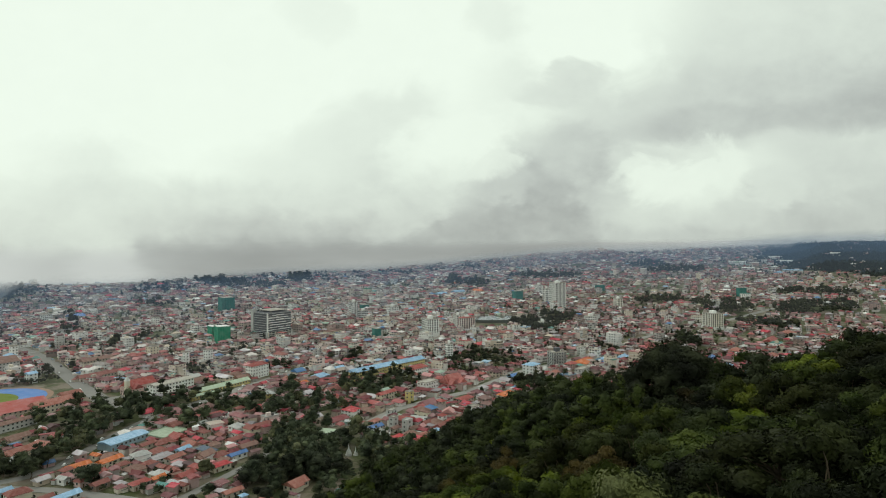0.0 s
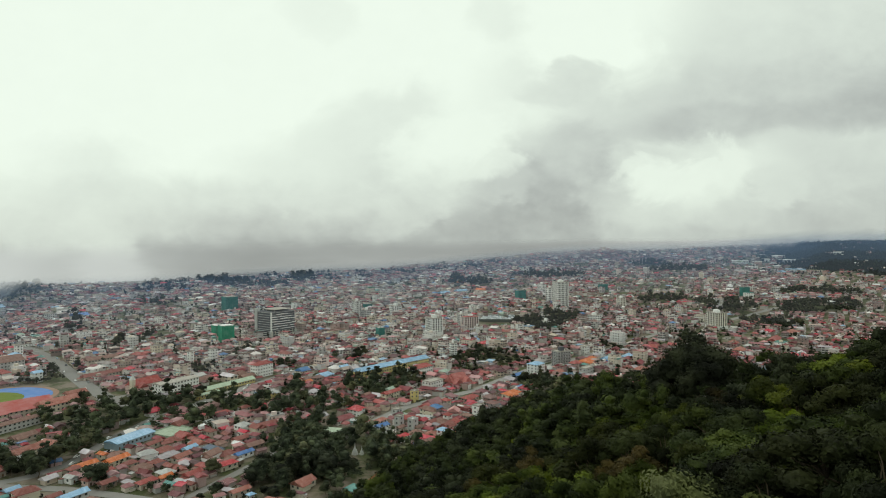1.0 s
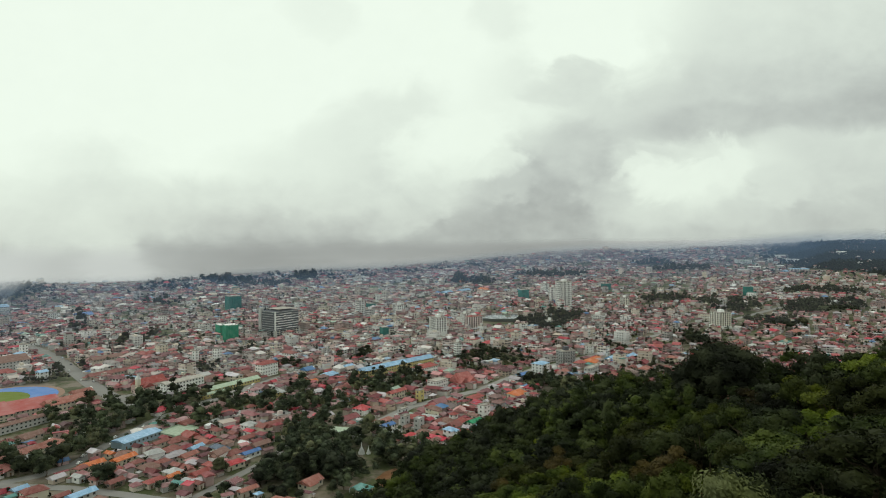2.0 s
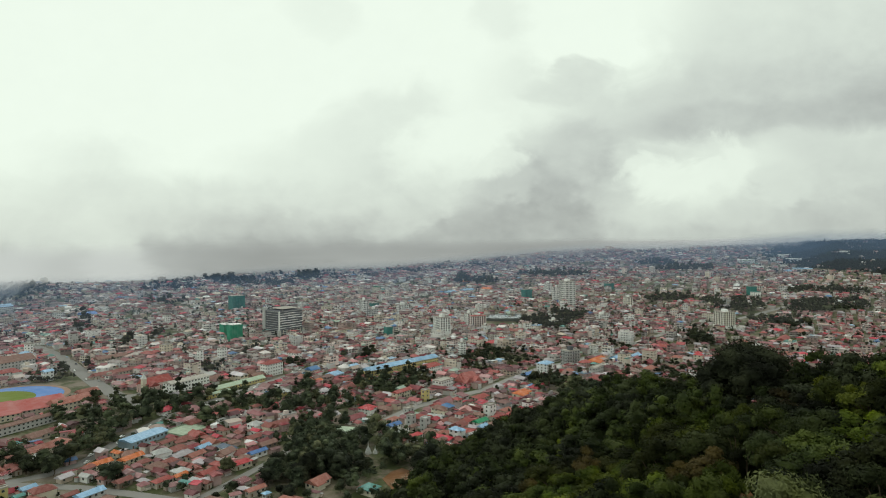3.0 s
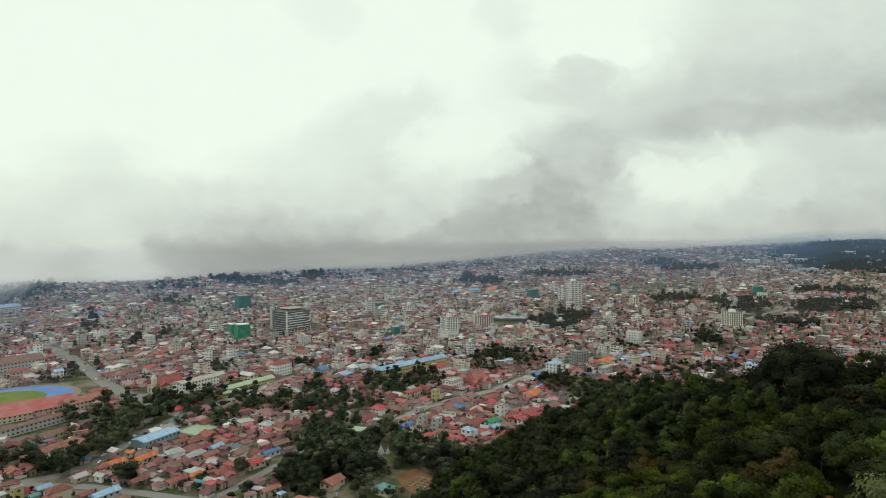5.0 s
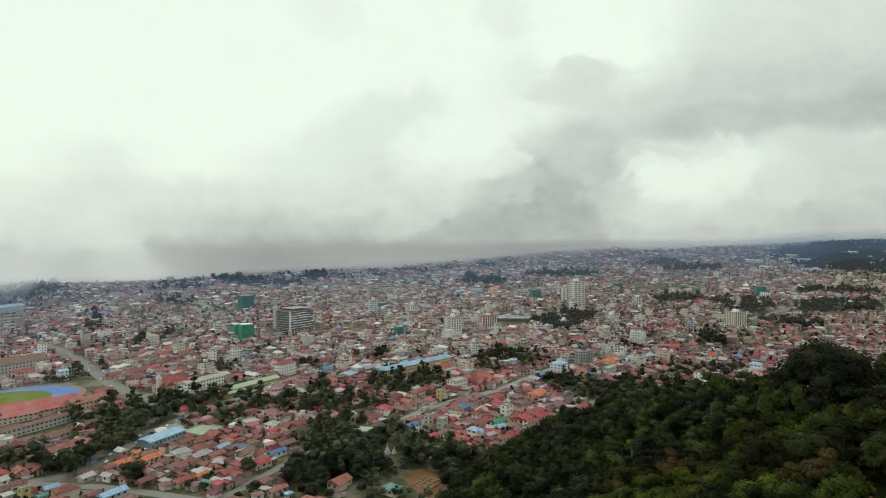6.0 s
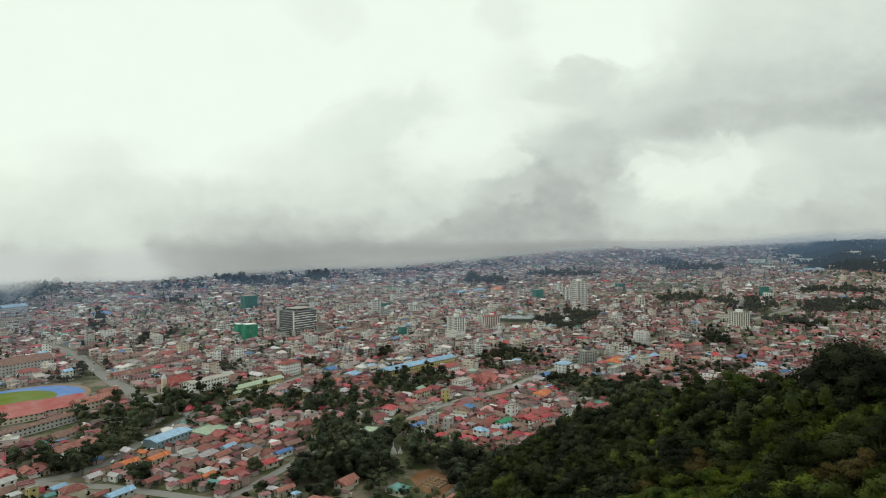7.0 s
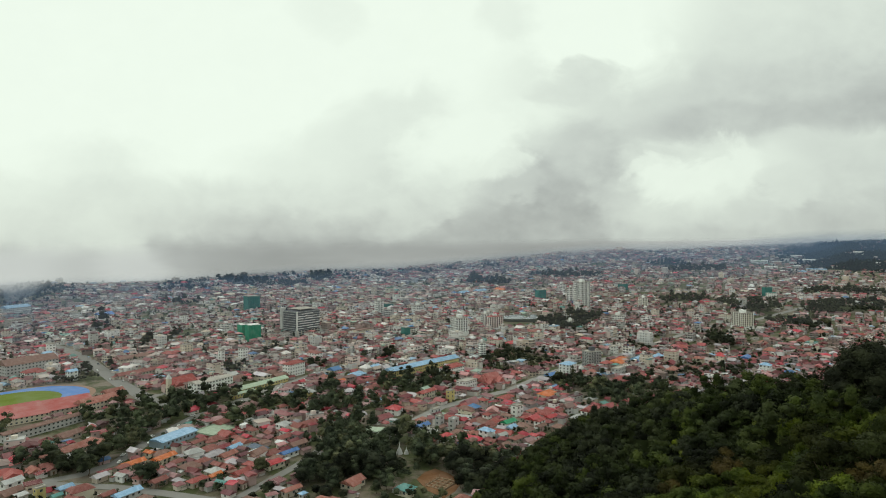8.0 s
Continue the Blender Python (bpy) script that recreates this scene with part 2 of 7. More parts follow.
TOWN_ROOF = surface("town_roofing", [(0.235, 0.074, 0.078), (0.33, 0.084, 0.095), (0.176, 0.072, 0.081), (0.275, 0.075, 0.083), (0.29, 0.140, 0.146), (0.36, 0.115, 0.110), (0.37, 0.335, 0.358), (0.135, 0.056, 0.063), (0.43, 0.066, 0.087), (0.235, 0.105, 0.110), (0.46, 0.425, 0.448), (0.31, 0.094, 0.096), (0.125, 0.072, 0.076), (0.39, 0.195, 0.196), (0.21, 0.120, 0.119), (0.33, 0.20, 0.202)], 0.75, 0.4, 1.0, 0.22, 0.15, island=True, spread=0.6)
# dusty roof colours, also desaturated to stand in for haze over the far town
TOWN_DUSTY_HAZED = surface("town_dusty_hazed_roofing", [(0.34, 0.22, 0.20), (0.28, 0.165, 0.15), (0.40, 0.30, 0.27), (0.22, 0.14, 0.13), (0.38, 0.36, 0.34), (0.30, 0.13, 0.125), (0.46, 0.40, 0.37), (0.17, 0.13, 0.125), (0.36, 0.19, 0.18), (0.26, 0.23, 0.22)],
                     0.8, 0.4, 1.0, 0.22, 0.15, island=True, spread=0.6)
TOWN_ACCENT = surface("town_sheet_roofing", [(0.106, 0.220, 0.422), (0.290, 0.422, 0.563), (0.484, 0.502, 0.510), (0.106, 0.246, 0.220), (0.317, 0.405, 0.334), (0.598, 0.598, 0.598)],
                      0.55, 0.25, 1.0, 0.1, 0.1, island=True, spread=0.3)
TOWN_WHITE = surface("town_whitewash", [(0.80, 0.77, 0.74), (0.72, 0.65, 0.56), (0.74, 0.62, 0.58), (0.66, 0.66, 0.66), (0.82, 0.81, 0.80), (0.62, 0.54, 0.45)], 0.85, 0.2, 1.0, 0.08, 0.1, island=True, spread=0.15)
TOWN_GLASS = surface("town_window_glass", (0.075, 0.072, 0.072), 0.3, 0.2, 1, 0.1, 0.0, island=True, spread=0.8)
ASPHALT = surface("road_asphalt", (0.25, 0.24, 0.225), 0.9, 0.2, 0.8, 0.05, 0.1)
SOIL = surface("bare_soil", (0.23, 0.115, 0.056), 0.95, 0.5, 0.5, 0.06, 0.5)
GRASS = surface("grass_turf", (0.17, 0.225, 0.03), 0.95, 0.35, 0.8, 0.05, 0.3)
TRACK_BLUE = surface("running_track_blue", (0.10, 0.22, 0.52), 0.8, 0.12, 0.5, 0.05, 0.05)
TRACK_RED = surface("running_track_red", (0.30, 0.19, 0.13), 0.85, 0.15, 0.5, 0.05, 0.05)
CONCRETE = surface("bare_concrete", (0.38, 0.36, 0.33), 0.9, 0.3, 0.8, 0.1, 0.2)
FOOTING = surface("sandy_concrete", (0.34, 0.25, 0.17), 0.9, 0.3, 0.8, 0.1, 0.2)
NET = surface("green_safety_net", (0.03, 0.26, 0.16), 0.85, 0.35, 1.2, 0.15, 0.3)
NET_DARK = surface("teal_safety_net", (0.035, 0.19, 0.17), 0.85, 0.35, 1.2, 0.15, 0.3)
POND = surface("pond_surface", (0.10, 0.11, 0.10), 0.08, 0.1, 0.2, 0.05, 0.02, spec=0.5)
BARK = surface("bark", (0.10, 0.075, 0.05), 0.95, 0.4, 6, 0.8, 0.6)


def leaf_material(name, base, spread=0.14):
    """Leaves: tone by spray, by tree, and by patches a few metres wide."""
    m = surface(name, base, 0.8, 0.2, 1.2, 0.3, 0.0, island=True, spread=spread, spec=0.1)
    k = Nodes(m.node_tree)
    b = m.node_tree.nodes["Principled BSDF"]
    hsv = b.inputs["Base Color"].links[0].from_node
    r = k.add("ShaderNodeObjectInfo").outputs["Random"]
    where = k.add("ShaderNodeNewGeometry").outputs["Position"]
    patch = k.smooth(k.noise(where, 0.17, 3, 0.6), 0.36, 0.66)
    k.put(hsv.inputs["Hue"], k.math("ADD", 0.466, k.math("MULTIPLY", k.math("ADD", r, k.math("MULTIPLY", patch, -1.0)), 0.028)))
    bright = k.add("ShaderNodeHueSaturation")
    k.put(bright.inputs["Color"], hsv.outputs[0])
    k.put(bright.inputs["Value"], k.math("MULTIPLY", k.math("ADD", 0.45, k.math("MULTIPLY", r, 1.1)), k.math("ADD", 0.38, k.math("MULTIPLY", patch, 1.5))))
    m.node_tree.links.new(bright.outputs[0], b.inputs["Base Color"])
    return m


LEAF = [leaf_material("leaves_dark", (0.0135, 0.0205, 0.007)), leaf_material("leaves_green", (0.0215, 0.034, 0.008)), leaf_material("leaves_light", (0.041, 0.065, 0.010))]
LEAF_TOWN = leaf_material("leaves_town", (0.036, 0.047, 0.026), 0.12)
LEAF_TOWN_DARK = leaf_material("leaves_town_dark", (0.024, 0.032, 0.019), 0.12)
LEAF_TOWN_OLIVE = leaf_material("leaves_town_olive", (0.050, 0.056, 0.030), 0.12)
# blue of distance haze put into the leaf colour of the far woods
LEAF_RIDGE_HAZED = leaf_material("leaves_ridge_hazed", (0.018, 0.034, 0.030), 0.1)
LEAF_DRY = leaf_material("leaves_dry", (0.034, 0.031, 0.009))
LEAF_PALE = leaf_material("leaves_pale", (0.043, 0.057, 0.021))
LEAF_DEEP = leaf_material("leaves_deep", (0.015, 0.020, 0.010))


def ground_material():
    m = surface("ground_earth", (0.20, 0.165, 0.13), 0.95, 0.35, 0.4, 0.02, 0.2)
    k = Nodes(m.node_tree)
    b = m.node_tree.nodes["Principled BSDF"]
    src = b.inputs["Base Color"].links[0].from_socket
    co = k.add("ShaderNodeTexCoord").outputs["Object"]
    patch = k.smooth(k.noise(co, 0.03, 6, 0.7), 0.40, 0.56)
    green = k.mix(k.noise(co, 0.4, 4), (0.035, 0.05, 0.018, 1), (0.09, 0.10, 0.035, 1))
    m.node_tree.links.new(k.mix(patch, src, green), b.inputs["Base Color"])
    return m


GROUND = ground_material()
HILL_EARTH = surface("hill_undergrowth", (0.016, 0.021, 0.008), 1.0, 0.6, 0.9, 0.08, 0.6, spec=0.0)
# ---------------------------------------------------------------- helpers for building
def mesh_of(name, verts, faces, mats, index=None):
    me = bpy.data.meshes.new(name)
    me.from_pydata([tuple(v) for v in verts], [], faces)
    for m in (mats if isinstance(mats, (list, tuple)) else [mats]):
        me.materials.append(m)
    if index is not None:
        me.polygons.foreach_set("material_index", index)
    me.update()
    return me


def part(name, bm, material, parent, label="", at=None):
    """Links a bmesh or a mesh as one mesh object under a thing or a part."""
    if isinstance(bm, bmesh.types.BMesh):
        me = bpy.data.meshes.new(name)
        bm.to_mesh(me)
        bm.free()
        me.materials.append(material)
    else:
        me = bm
    ob = new(name, me)
    if parent is not None:
        ob.parent = parent
    if at is not None:
        ob.matrix_basis = at
    if label:
        tagged(ob, label)
    return ob


def boxes(name, material, *dims):
    """One mesh of boxes, each given as x0, x1, y0, y1, z0, z1."""
    v, f = [], []
    for x0, x1, y0, y1, z0, z1 in dims:
        n = len(v)
        v += [(x0, y0, z0), (x1, y0, z0), (x1, y1, z0), (x0, y1, z0), (x0, y0, z1), (x1, y0, z1), (x1, y1, z1), (x0, y1, z1)]
        f += [tuple(n + i for i in q) for q in ((3, 2, 1, 0), (4, 5, 6, 7), (0, 1, 5, 4), (1, 2, 6, 5), (2, 3, 7, 6), (3, 0, 4, 7))]
    return mesh_of(name, v, f, material)


def thing(name, x, y, z, turn, label, category, group="", kind=""):
    ob = new(name)
    ob.matrix_basis = pose(x, y, z, 0, 0, turn)
    return tagged(ob, label, category, group, kind)


# ---------------------------------------------------------------- the land
def crown_level(x, y):
    """The level of the tree tops on the near hill."""
    z = 113 + 0.38 * x - 0.2 * (y - 70)
    z += 0.05 * (x - 5) * min(1.0, max(0.0, (y - 60) / 40)) * (x < 60)
    z += 4.0 * math.exp(-((x - 17) / 14) ** 2) * min(1.0, max(0.0, (y - 72) / 30))
    z -= 0.006 * max(0.0, y - (140 - 1.6 * max(0.0, x) + 1.5 * min(0.0, x))) ** 2
    z -= 0.0022 * min(0.0, x) ** 2
    z -= 1.4 * min(1.0, max(0.0, (y - 62) / 22)) * min(1.0, max(0.0, (x + 12) / 14))
    z -= 0.8 * math.exp(-((x - 46) / 13) ** 2 - ((y - 80) / 14) ** 2)
    return z


CREST_AZ = (-60, -40, -25, -15, -5, 3, 11, 20, 36, 60)
CREST_D = (1640, 1640, 1680, 1830, 1980, 2220, 2560, 2700, 2750, 2750)


def land(x, y):
    d = math.hypot(x, y)
    z = 0.075 * max(0.0, d - 1150)
    # behind the crest that the cloud hides, the land falls away
    crest = 3000.0 if y < 100 else float(np.interp(math.degrees(math.atan2(x, y)), CREST_AZ, CREST_D))
    if d > crest:
        z = 0.075 * max(0.0, crest - 1150) - 0.2 * (d - crest)
    if y < -200:
        z = min(z, 0)
    z = max(z, -300)
    if d > 500:
        z += min(1.0, (d - 500) / 400) * 3.0 * noise.noise((x / 160, y / 160, 0))
    # wooded ridges far off
    z += 24 * math.exp(-((x + 910) / 110) ** 2 - ((y - 1190) / 110) ** 2)
    if d < 420:
        h = min(crown_level(x, y) - 5.9 + 1.2 * noise.noise((x / 14, y / 14, 3)), 150)
        z = max(z, h)
    return z


def east_ridge(x, y):
    """Below 1 on the wooded slope to the north-east."""
    return ((math.degrees(math.atan2(x, y)) - 38.0) / 11.0) ** 2 + (max(0.0, 2090 - math.hypot(x, y)) / 320) ** 2 + 0.45 * noise.noise((x / 90, y / 90, 2)) + 0.5 * noise.noise((x / 38, y / 38, 2))


def ground_sheet():
    xs = sorted(set([*range(-4600, -1300, 150), *range(-1300, -260, 32), *range(-260, 260, 8), *range(260, 1600, 32), *range(1600, 4700, 150)]))
    ys = sorted(set([*range(-1500, -100, 100), *range(-100, 440, 8), *range(440, 2900, 30), *range(2900, 4700, 150)]))
    v = [(x, y, land(x, y)) for y in ys for x in xs]
    n = len(xs)
    f = [(j * n + i, j * n + i + 1, (j + 1) * n + i + 1, (j + 1) * n + i) for j in range(len(ys) - 1) for i in range(n - 1)]
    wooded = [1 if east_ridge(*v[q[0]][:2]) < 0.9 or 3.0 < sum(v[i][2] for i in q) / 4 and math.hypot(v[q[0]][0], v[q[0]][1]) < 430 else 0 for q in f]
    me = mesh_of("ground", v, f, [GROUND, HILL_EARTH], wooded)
    me.polygons.foreach_set("use_smooth", [True] * len(me.polygons))
    return tagged(new("ground", me), "earth and grass valley floor rising into a wooded hill", "ground", kind="structure")


ground = ground_sheet()

# bearing (degrees) of the foot of the low cloud, and how far below eye level it lies (slope)
EDGE_AZ = (-52, -36, -25, -15, -5, 3, 11, 20, 29, 36, 52)
EDGE_DROP = (0.080, 0.077, 0.070, 0.054, 0.047, 0.034, 0.020, 0.016, 0.009, 0.006, 0.004)


def cloud_reach(az):
    """Where the land runs into the cloud, along a bearing in radians."""
    drop = float(np.interp(math.degrees(az), EDGE_AZ, EDGE_DROP))
    d = 900.0
    while d < 3200 and 140 - land(math.sin(az) * d, math.cos(az) * d) > drop * math.cos(az) * d:
        d += 15
    return d


CLOUD_REACH = [cloud_reach(radians(a)) for a in range(-52, 53)]


def under_cloud(x, y):
    return math.hypot(x, y) > 0.97 * float(np.interp(math.degrees(math.atan2(x, y)), range(-52, 53), CLOUD_REACH))



def road(name, label, pts, width, mat=None, lift=0.12):
    """A ribbon of road laid on the land through the given points."""
    path = []
    for (ax, ay), (bx, by) in zip(pts, pts[1:]):
        n = max(1, int(math.hypot(bx - ax, by - ay) / 12))
        path += [(ax + (bx - ax) * i / n, ay + (by - ay) * i / n) for i in range(n)]
    path.append(pts[-1])
    v, f = [], []
    lift += 0.025 * len(ROADS)
    for i, (x, y) in enumerate(path):
        px, py = path[max(0, i - 1)]
        qx, qy = path[min(len(path) - 1, i + 1)]
        l = math.hypot(qx - px, qy - py)
        nx, ny = -(qy - py) / l * width / 2, (qx - px) / l * width / 2
        for s in (-1, 1):
            a, b = x + s * nx, y + s * ny
            z = land(a, b)
            v += [(a, b, z + lift), (a + s * nx * 0.02, b + s * ny * 0.02, z - 1.0)]
    for i in range(len(path) - 1):
        a, b = 4 * i, 4 * i + 4
        f += [(a, a + 2, b + 2, b), (a, b, b + 1, a + 1), (a + 2, a + 3, b + 3, b + 2)]
    ROADS.append((path, width))
    return tagged(new(name, mesh_of(name, v, f, mat or ASPHALT)), label, "road", kind="structure")


ROADS = []
# ---------------------------------------------------------------- trees
def leaf_cloud(rng, centres, radii, count, size, flat=0.75, corners=4, loose=0.55):
    """Small bent leaf sprays spread over the outer shells of several clumps."""
    v, f = [], []
    w = np.array(radii) ** 2
    pick = rng.choice(len(centres), count, p=w / w.sum())
    for i in pick:
        d = rng.normal(size=3)
        d /= np.linalg.norm(d)
        if d[2] < -0.35:
            d[2] *= -0.6
        r = radii[i] * (1.05 - (0.9 * loose) * (1 - rng.random() ** 0.6))
        c = centres[i] + d * r * np.array((1, 1, flat))
        nrm = d + rng.normal(size=3) * loose + np.array((0, 0, 0.35))
        nrm /= np.linalg.norm(nrm)
        t = np.cross(nrm, rng.normal(size=3))
        t /= np.linalg.norm(t)
        b = np.cross(nrm, t)
        s = size * (0.6 + 0.8 * rng.random())
        n = len(v)
        if corners == 3:
            v += [c - t * s - b * s * 0.55, c + t * s * 0.2 - b * s * 0.5 + nrm * s * 0.15, c + t * s * 0.5 + b * s * 0.75 - nrm * s * 0.1]
            f.append((n, n + 1, n + 2))
            continue
        v += [c - t * s, c - b * s * 0.5 + nrm * s * 0.1, c + t * s * 1.1 - nrm * s * 0.25, c + b * s * 0.55 + nrm * s * 0.08]
        f.append((n, n + 1, n + 2, n + 3))
    return v, f


ICO = [(0, 0, 1)] + [(0.894 * math.cos(1.2566 * i), 0.894 * math.sin(1.2566 * i), 0.447) for i in range(5)] + [(0.894 * math.cos(1.2566 * i + 0.628), 0.894 * math.sin(1.2566 * i + 0.628), -0.447) for i in range(5)] + [(0, 0, -1)]
ICO_FACES = [(0, 1 + i, 1 + (i + 1) % 5) for i in range(5)] + [(1 + i, 6 + i, 1 + (i + 1) % 5) for i in range(5)] + [(1 + (i + 1) % 5, 6 + i, 6 + (i + 1) % 5) for i in range(5)]


def crown_core(rng, centres, radii, split, flat=0.75, fill=0.7):
    """The dense dark inside of each clump: a dented lump, open below, as loose triangles."""
    out = []
    for c, r in zip(centres, radii):
        tris = [[np.array(ICO[i], float) for i in q] for q in ICO_FACES]
        if split:
            tris = [t for a, b, d in tris for ab, bd, da in [((a + b) / 2, (b + d) / 2, (d + a) / 2)] for t in ((a, ab, da), (ab, b, bd), (da, bd, d), (ab, bd, da))]
        turn = rng.random() * 6.283
        ct, st = math.cos(turn), math.sin(turn)
        shift = rng.random(3) * 50
        for t in tris:
            for p in t:
                p = p / np.linalg.norm(p)
                p = np.array((p[0] * ct - p[1] * st, p[0] * st + p[1] * ct, p[2]))
                dent = fill + 0.3 * noise.noise(tuple(p * 1.7 + shift))
                out.append(c + p * r * dent * np.array((1, 1, flat)))
    return out


def crown_points(rng, height, radius, clumps, low=0.24, fat=1.0):
    """Middles and sizes of the clumps of an uneven crown."""
    c, r = [], []
    for i in range(clumps):
        a = rng.random() * 6.283
        u = rng.random() ** 0.55
        h = rng.random()
        top = math.sqrt(max(0.0, 1 - (u * 0.9) ** 2))
        c.append(np.array((math.cos(a) * radius * u * 0.85 / fat, math.sin(a) * radius * u * 0.85 / fat, height * (low + (0.84 - low) * top * (0.35 + 0.65 * h ** 0.6)))))
        r.append(radius * fat * (0.24 + 0.2 * rng.random()))
    if fat > 1:
        c[0], r[0] = np.array((0, 0, height * 0.5)), radius * 0.72
    return c, r


def trunk_mesh(rng, height, radius, ends, girth):
    """A tapered trunk that forks into limbs reaching the clumps."""
    v, f = [], []

    def limb(p, q, r0, r1, sides=6, steps=3):
        p, q = np.array(p, float), np.array(q, float)
        base = len(v)
        side = np.cross(q - p, (0.3, 0.9, 0.1))
        side /= np.linalg.norm(side)
        up = np.cross(q - p, side)
        up /= np.linalg.norm(up)
        for j in range(steps + 1):
            s = j / steps
            m = p + (q - p) * s + (rng.normal(size=3) * 0.05 * np.linalg.norm(q - p) if 0 < j < steps else 0)
            r = r0 + (r1 - r0) * s
            v.extend(m + (side * math.cos(6.283 * i / sides) + up * math.sin(6.283 * i / sides)) * r for i in range(sides))
        for j in range(steps):
            for i in range(sides):
                a, b = base + j * sides + i, base + j * sides + (i + 1) % sides
                f.append((a, b, b + sides, a + sides))

    fork = (rng.normal() * 0.1 * radius, rng.normal() * 0.1 * radius, height * 0.3)
    limb((0, 0, -0.8), fork, girth * 1.3, girth * 0.75)
    for e in ends[:7]:
        limb(fork, e, girth * 0.5, girth * 0.12, 5)
    return mesh_of("trunk", v, f, BARK)


def tree_kind(seed, height, radius, clumps, leaves, size, mat, girth=0.16, corners=4, low=0.24, loose=0.55, fat=1.0, core=0):
    rng = np.random.default_rng(seed)
    c, r = crown_points(rng, height, radius, clumps, low, fat)
    v, f = leaf_cloud(rng, c, r, leaves, size, corners=corners, loose=loose)
    if core:
        n = len(v)
        v += crown_core(rng, c, r, core > 1)
        f += [(i, i + 1, i + 2) for i in range(n, len(v), 3)]
    return trunk_mesh(rng, height, radius, c, girth), mesh_of("crown", v, f, mat), (np.array(v), height)


HILL_KINDS = [tree_kind(11 + i, h, r, n, 3400, 0.17, LEAF[m], corners=3, low=0.1, loose=0.42, core=1) for i, (h, r, n, m) in enumerate((
    (6.6, 2.7, 17, 1), (7.4, 3.0, 20, 0), (5.6, 2.6, 16, 2), (6.2, 2.9, 18, 1), (7.0, 2.5, 16, 0), (5.0, 2.4, 15, 2), (8.2, 3.1, 22, 0), (6.4, 3.2, 20, 1)))]
HILL_KINDS.append(tree_kind(23, 6.0, 2.6, 17, 3200, 0.17, LEAF_DRY, corners=3, low=0.1, loose=0.45, core=1))
PALE_TREE = tree_kind(29, 6.5, 3.6, 30, 8000, 0.15, LEAF_PALE, corners=3, low=0.12, loose=0.42, core=1)
REST_KINDS = [tree_kind(81 + i, h, r, n, 640, 0.25, LEAF[1], corners=3, low=0.1, loose=0.38, core=1) for i, (h, r, n) in enumerate(((6.4, 2.7, 13), (7.2, 3.0, 15), (5.6, 2.5, 12), (6.8, 2.9, 14), (6.0, 3.1, 13)))]
FAR_KINDS = [tree_kind(41 + i, h, r, n, 210, 0.38, LEAF_TOWN, corners=3, low=0.2, loose=0.25, fat=1.5, core=1) for i, (h, r, n) in enumerate(((8, 3.7, 6), (9, 3.9, 7), (7, 3.4, 5), (10, 3.4, 7)))]
GROVE_KINDS = [tree_kind(91 + i, h, r, n, 640, 0.34, LEAF_TOWN, low=0.2, loose=0.28, fat=1.55, core=2) for i, (h, r, n) in enumerate(((8, 3.8, 8), (9.5, 4.1, 9), (7, 3.6, 7), (10, 3.6, 9)))]
TOWN_KINDS = [tree_kind(61 + i, h, r, n, 44, 0.62, LEAF_TOWN, corners=3, low=0.16, loose=0.25, fat=1.35, core=1) for i, (h, r, n) in enumerate(((8, 3.9, 5), (9.5, 4.1, 6), (7, 3.5, 4), (10.5, 3.7, 6)))]
DISTANT_KINDS = [tree_kind(71 + i, h, r, n, 12, 1.0, LEAF_TOWN, corners=3, low=0.16, loose=0.25, fat=1.6, core=1) for i, (h, r, n) in enumerate(((8, 3.8, 2), (10, 4.0, 2), (7, 3.4, 2)))]
WOOD_KINDS = [tree_kind(51 + i, h, r, n, 70, 0.8, LEAF[1], corners=3, low=0.1, loose=0.35, fat=1.2) for i, (h, r, n) in enumerate(((7, 3.4, 10), (8, 3.7, 12), (6, 3.1, 9)))]
BROAD_TREE = tree_kind(17, 10.0, 6.6, 60, 15000, 0.25, LEAF_DEEP, 0.3, corners=3, low=0.06, loose=0.45, core=1)


def toned(kind, mat):
    """The same tree with other leaves."""
    crown = kind[1].copy()
    crown.materials[0] = mat
    return kind[0], crown, kind[2]


GROVE_KINDS += [toned(q, m) for q in GROVE_KINDS[:4] for m in (LEAF_TOWN_DARK, LEAF_TOWN_OLIVE)]


def set_tree(name, kind, x, y, z, size, turn, label, group, stretch=1.0):
    t = thing(name, x, y, z, turn, label, "tree", group)
    t.scale = (size, size, size * stretch)
    part("trunk", kind[0], None, t)
    part("crown", kind[1], None, t)
    return t


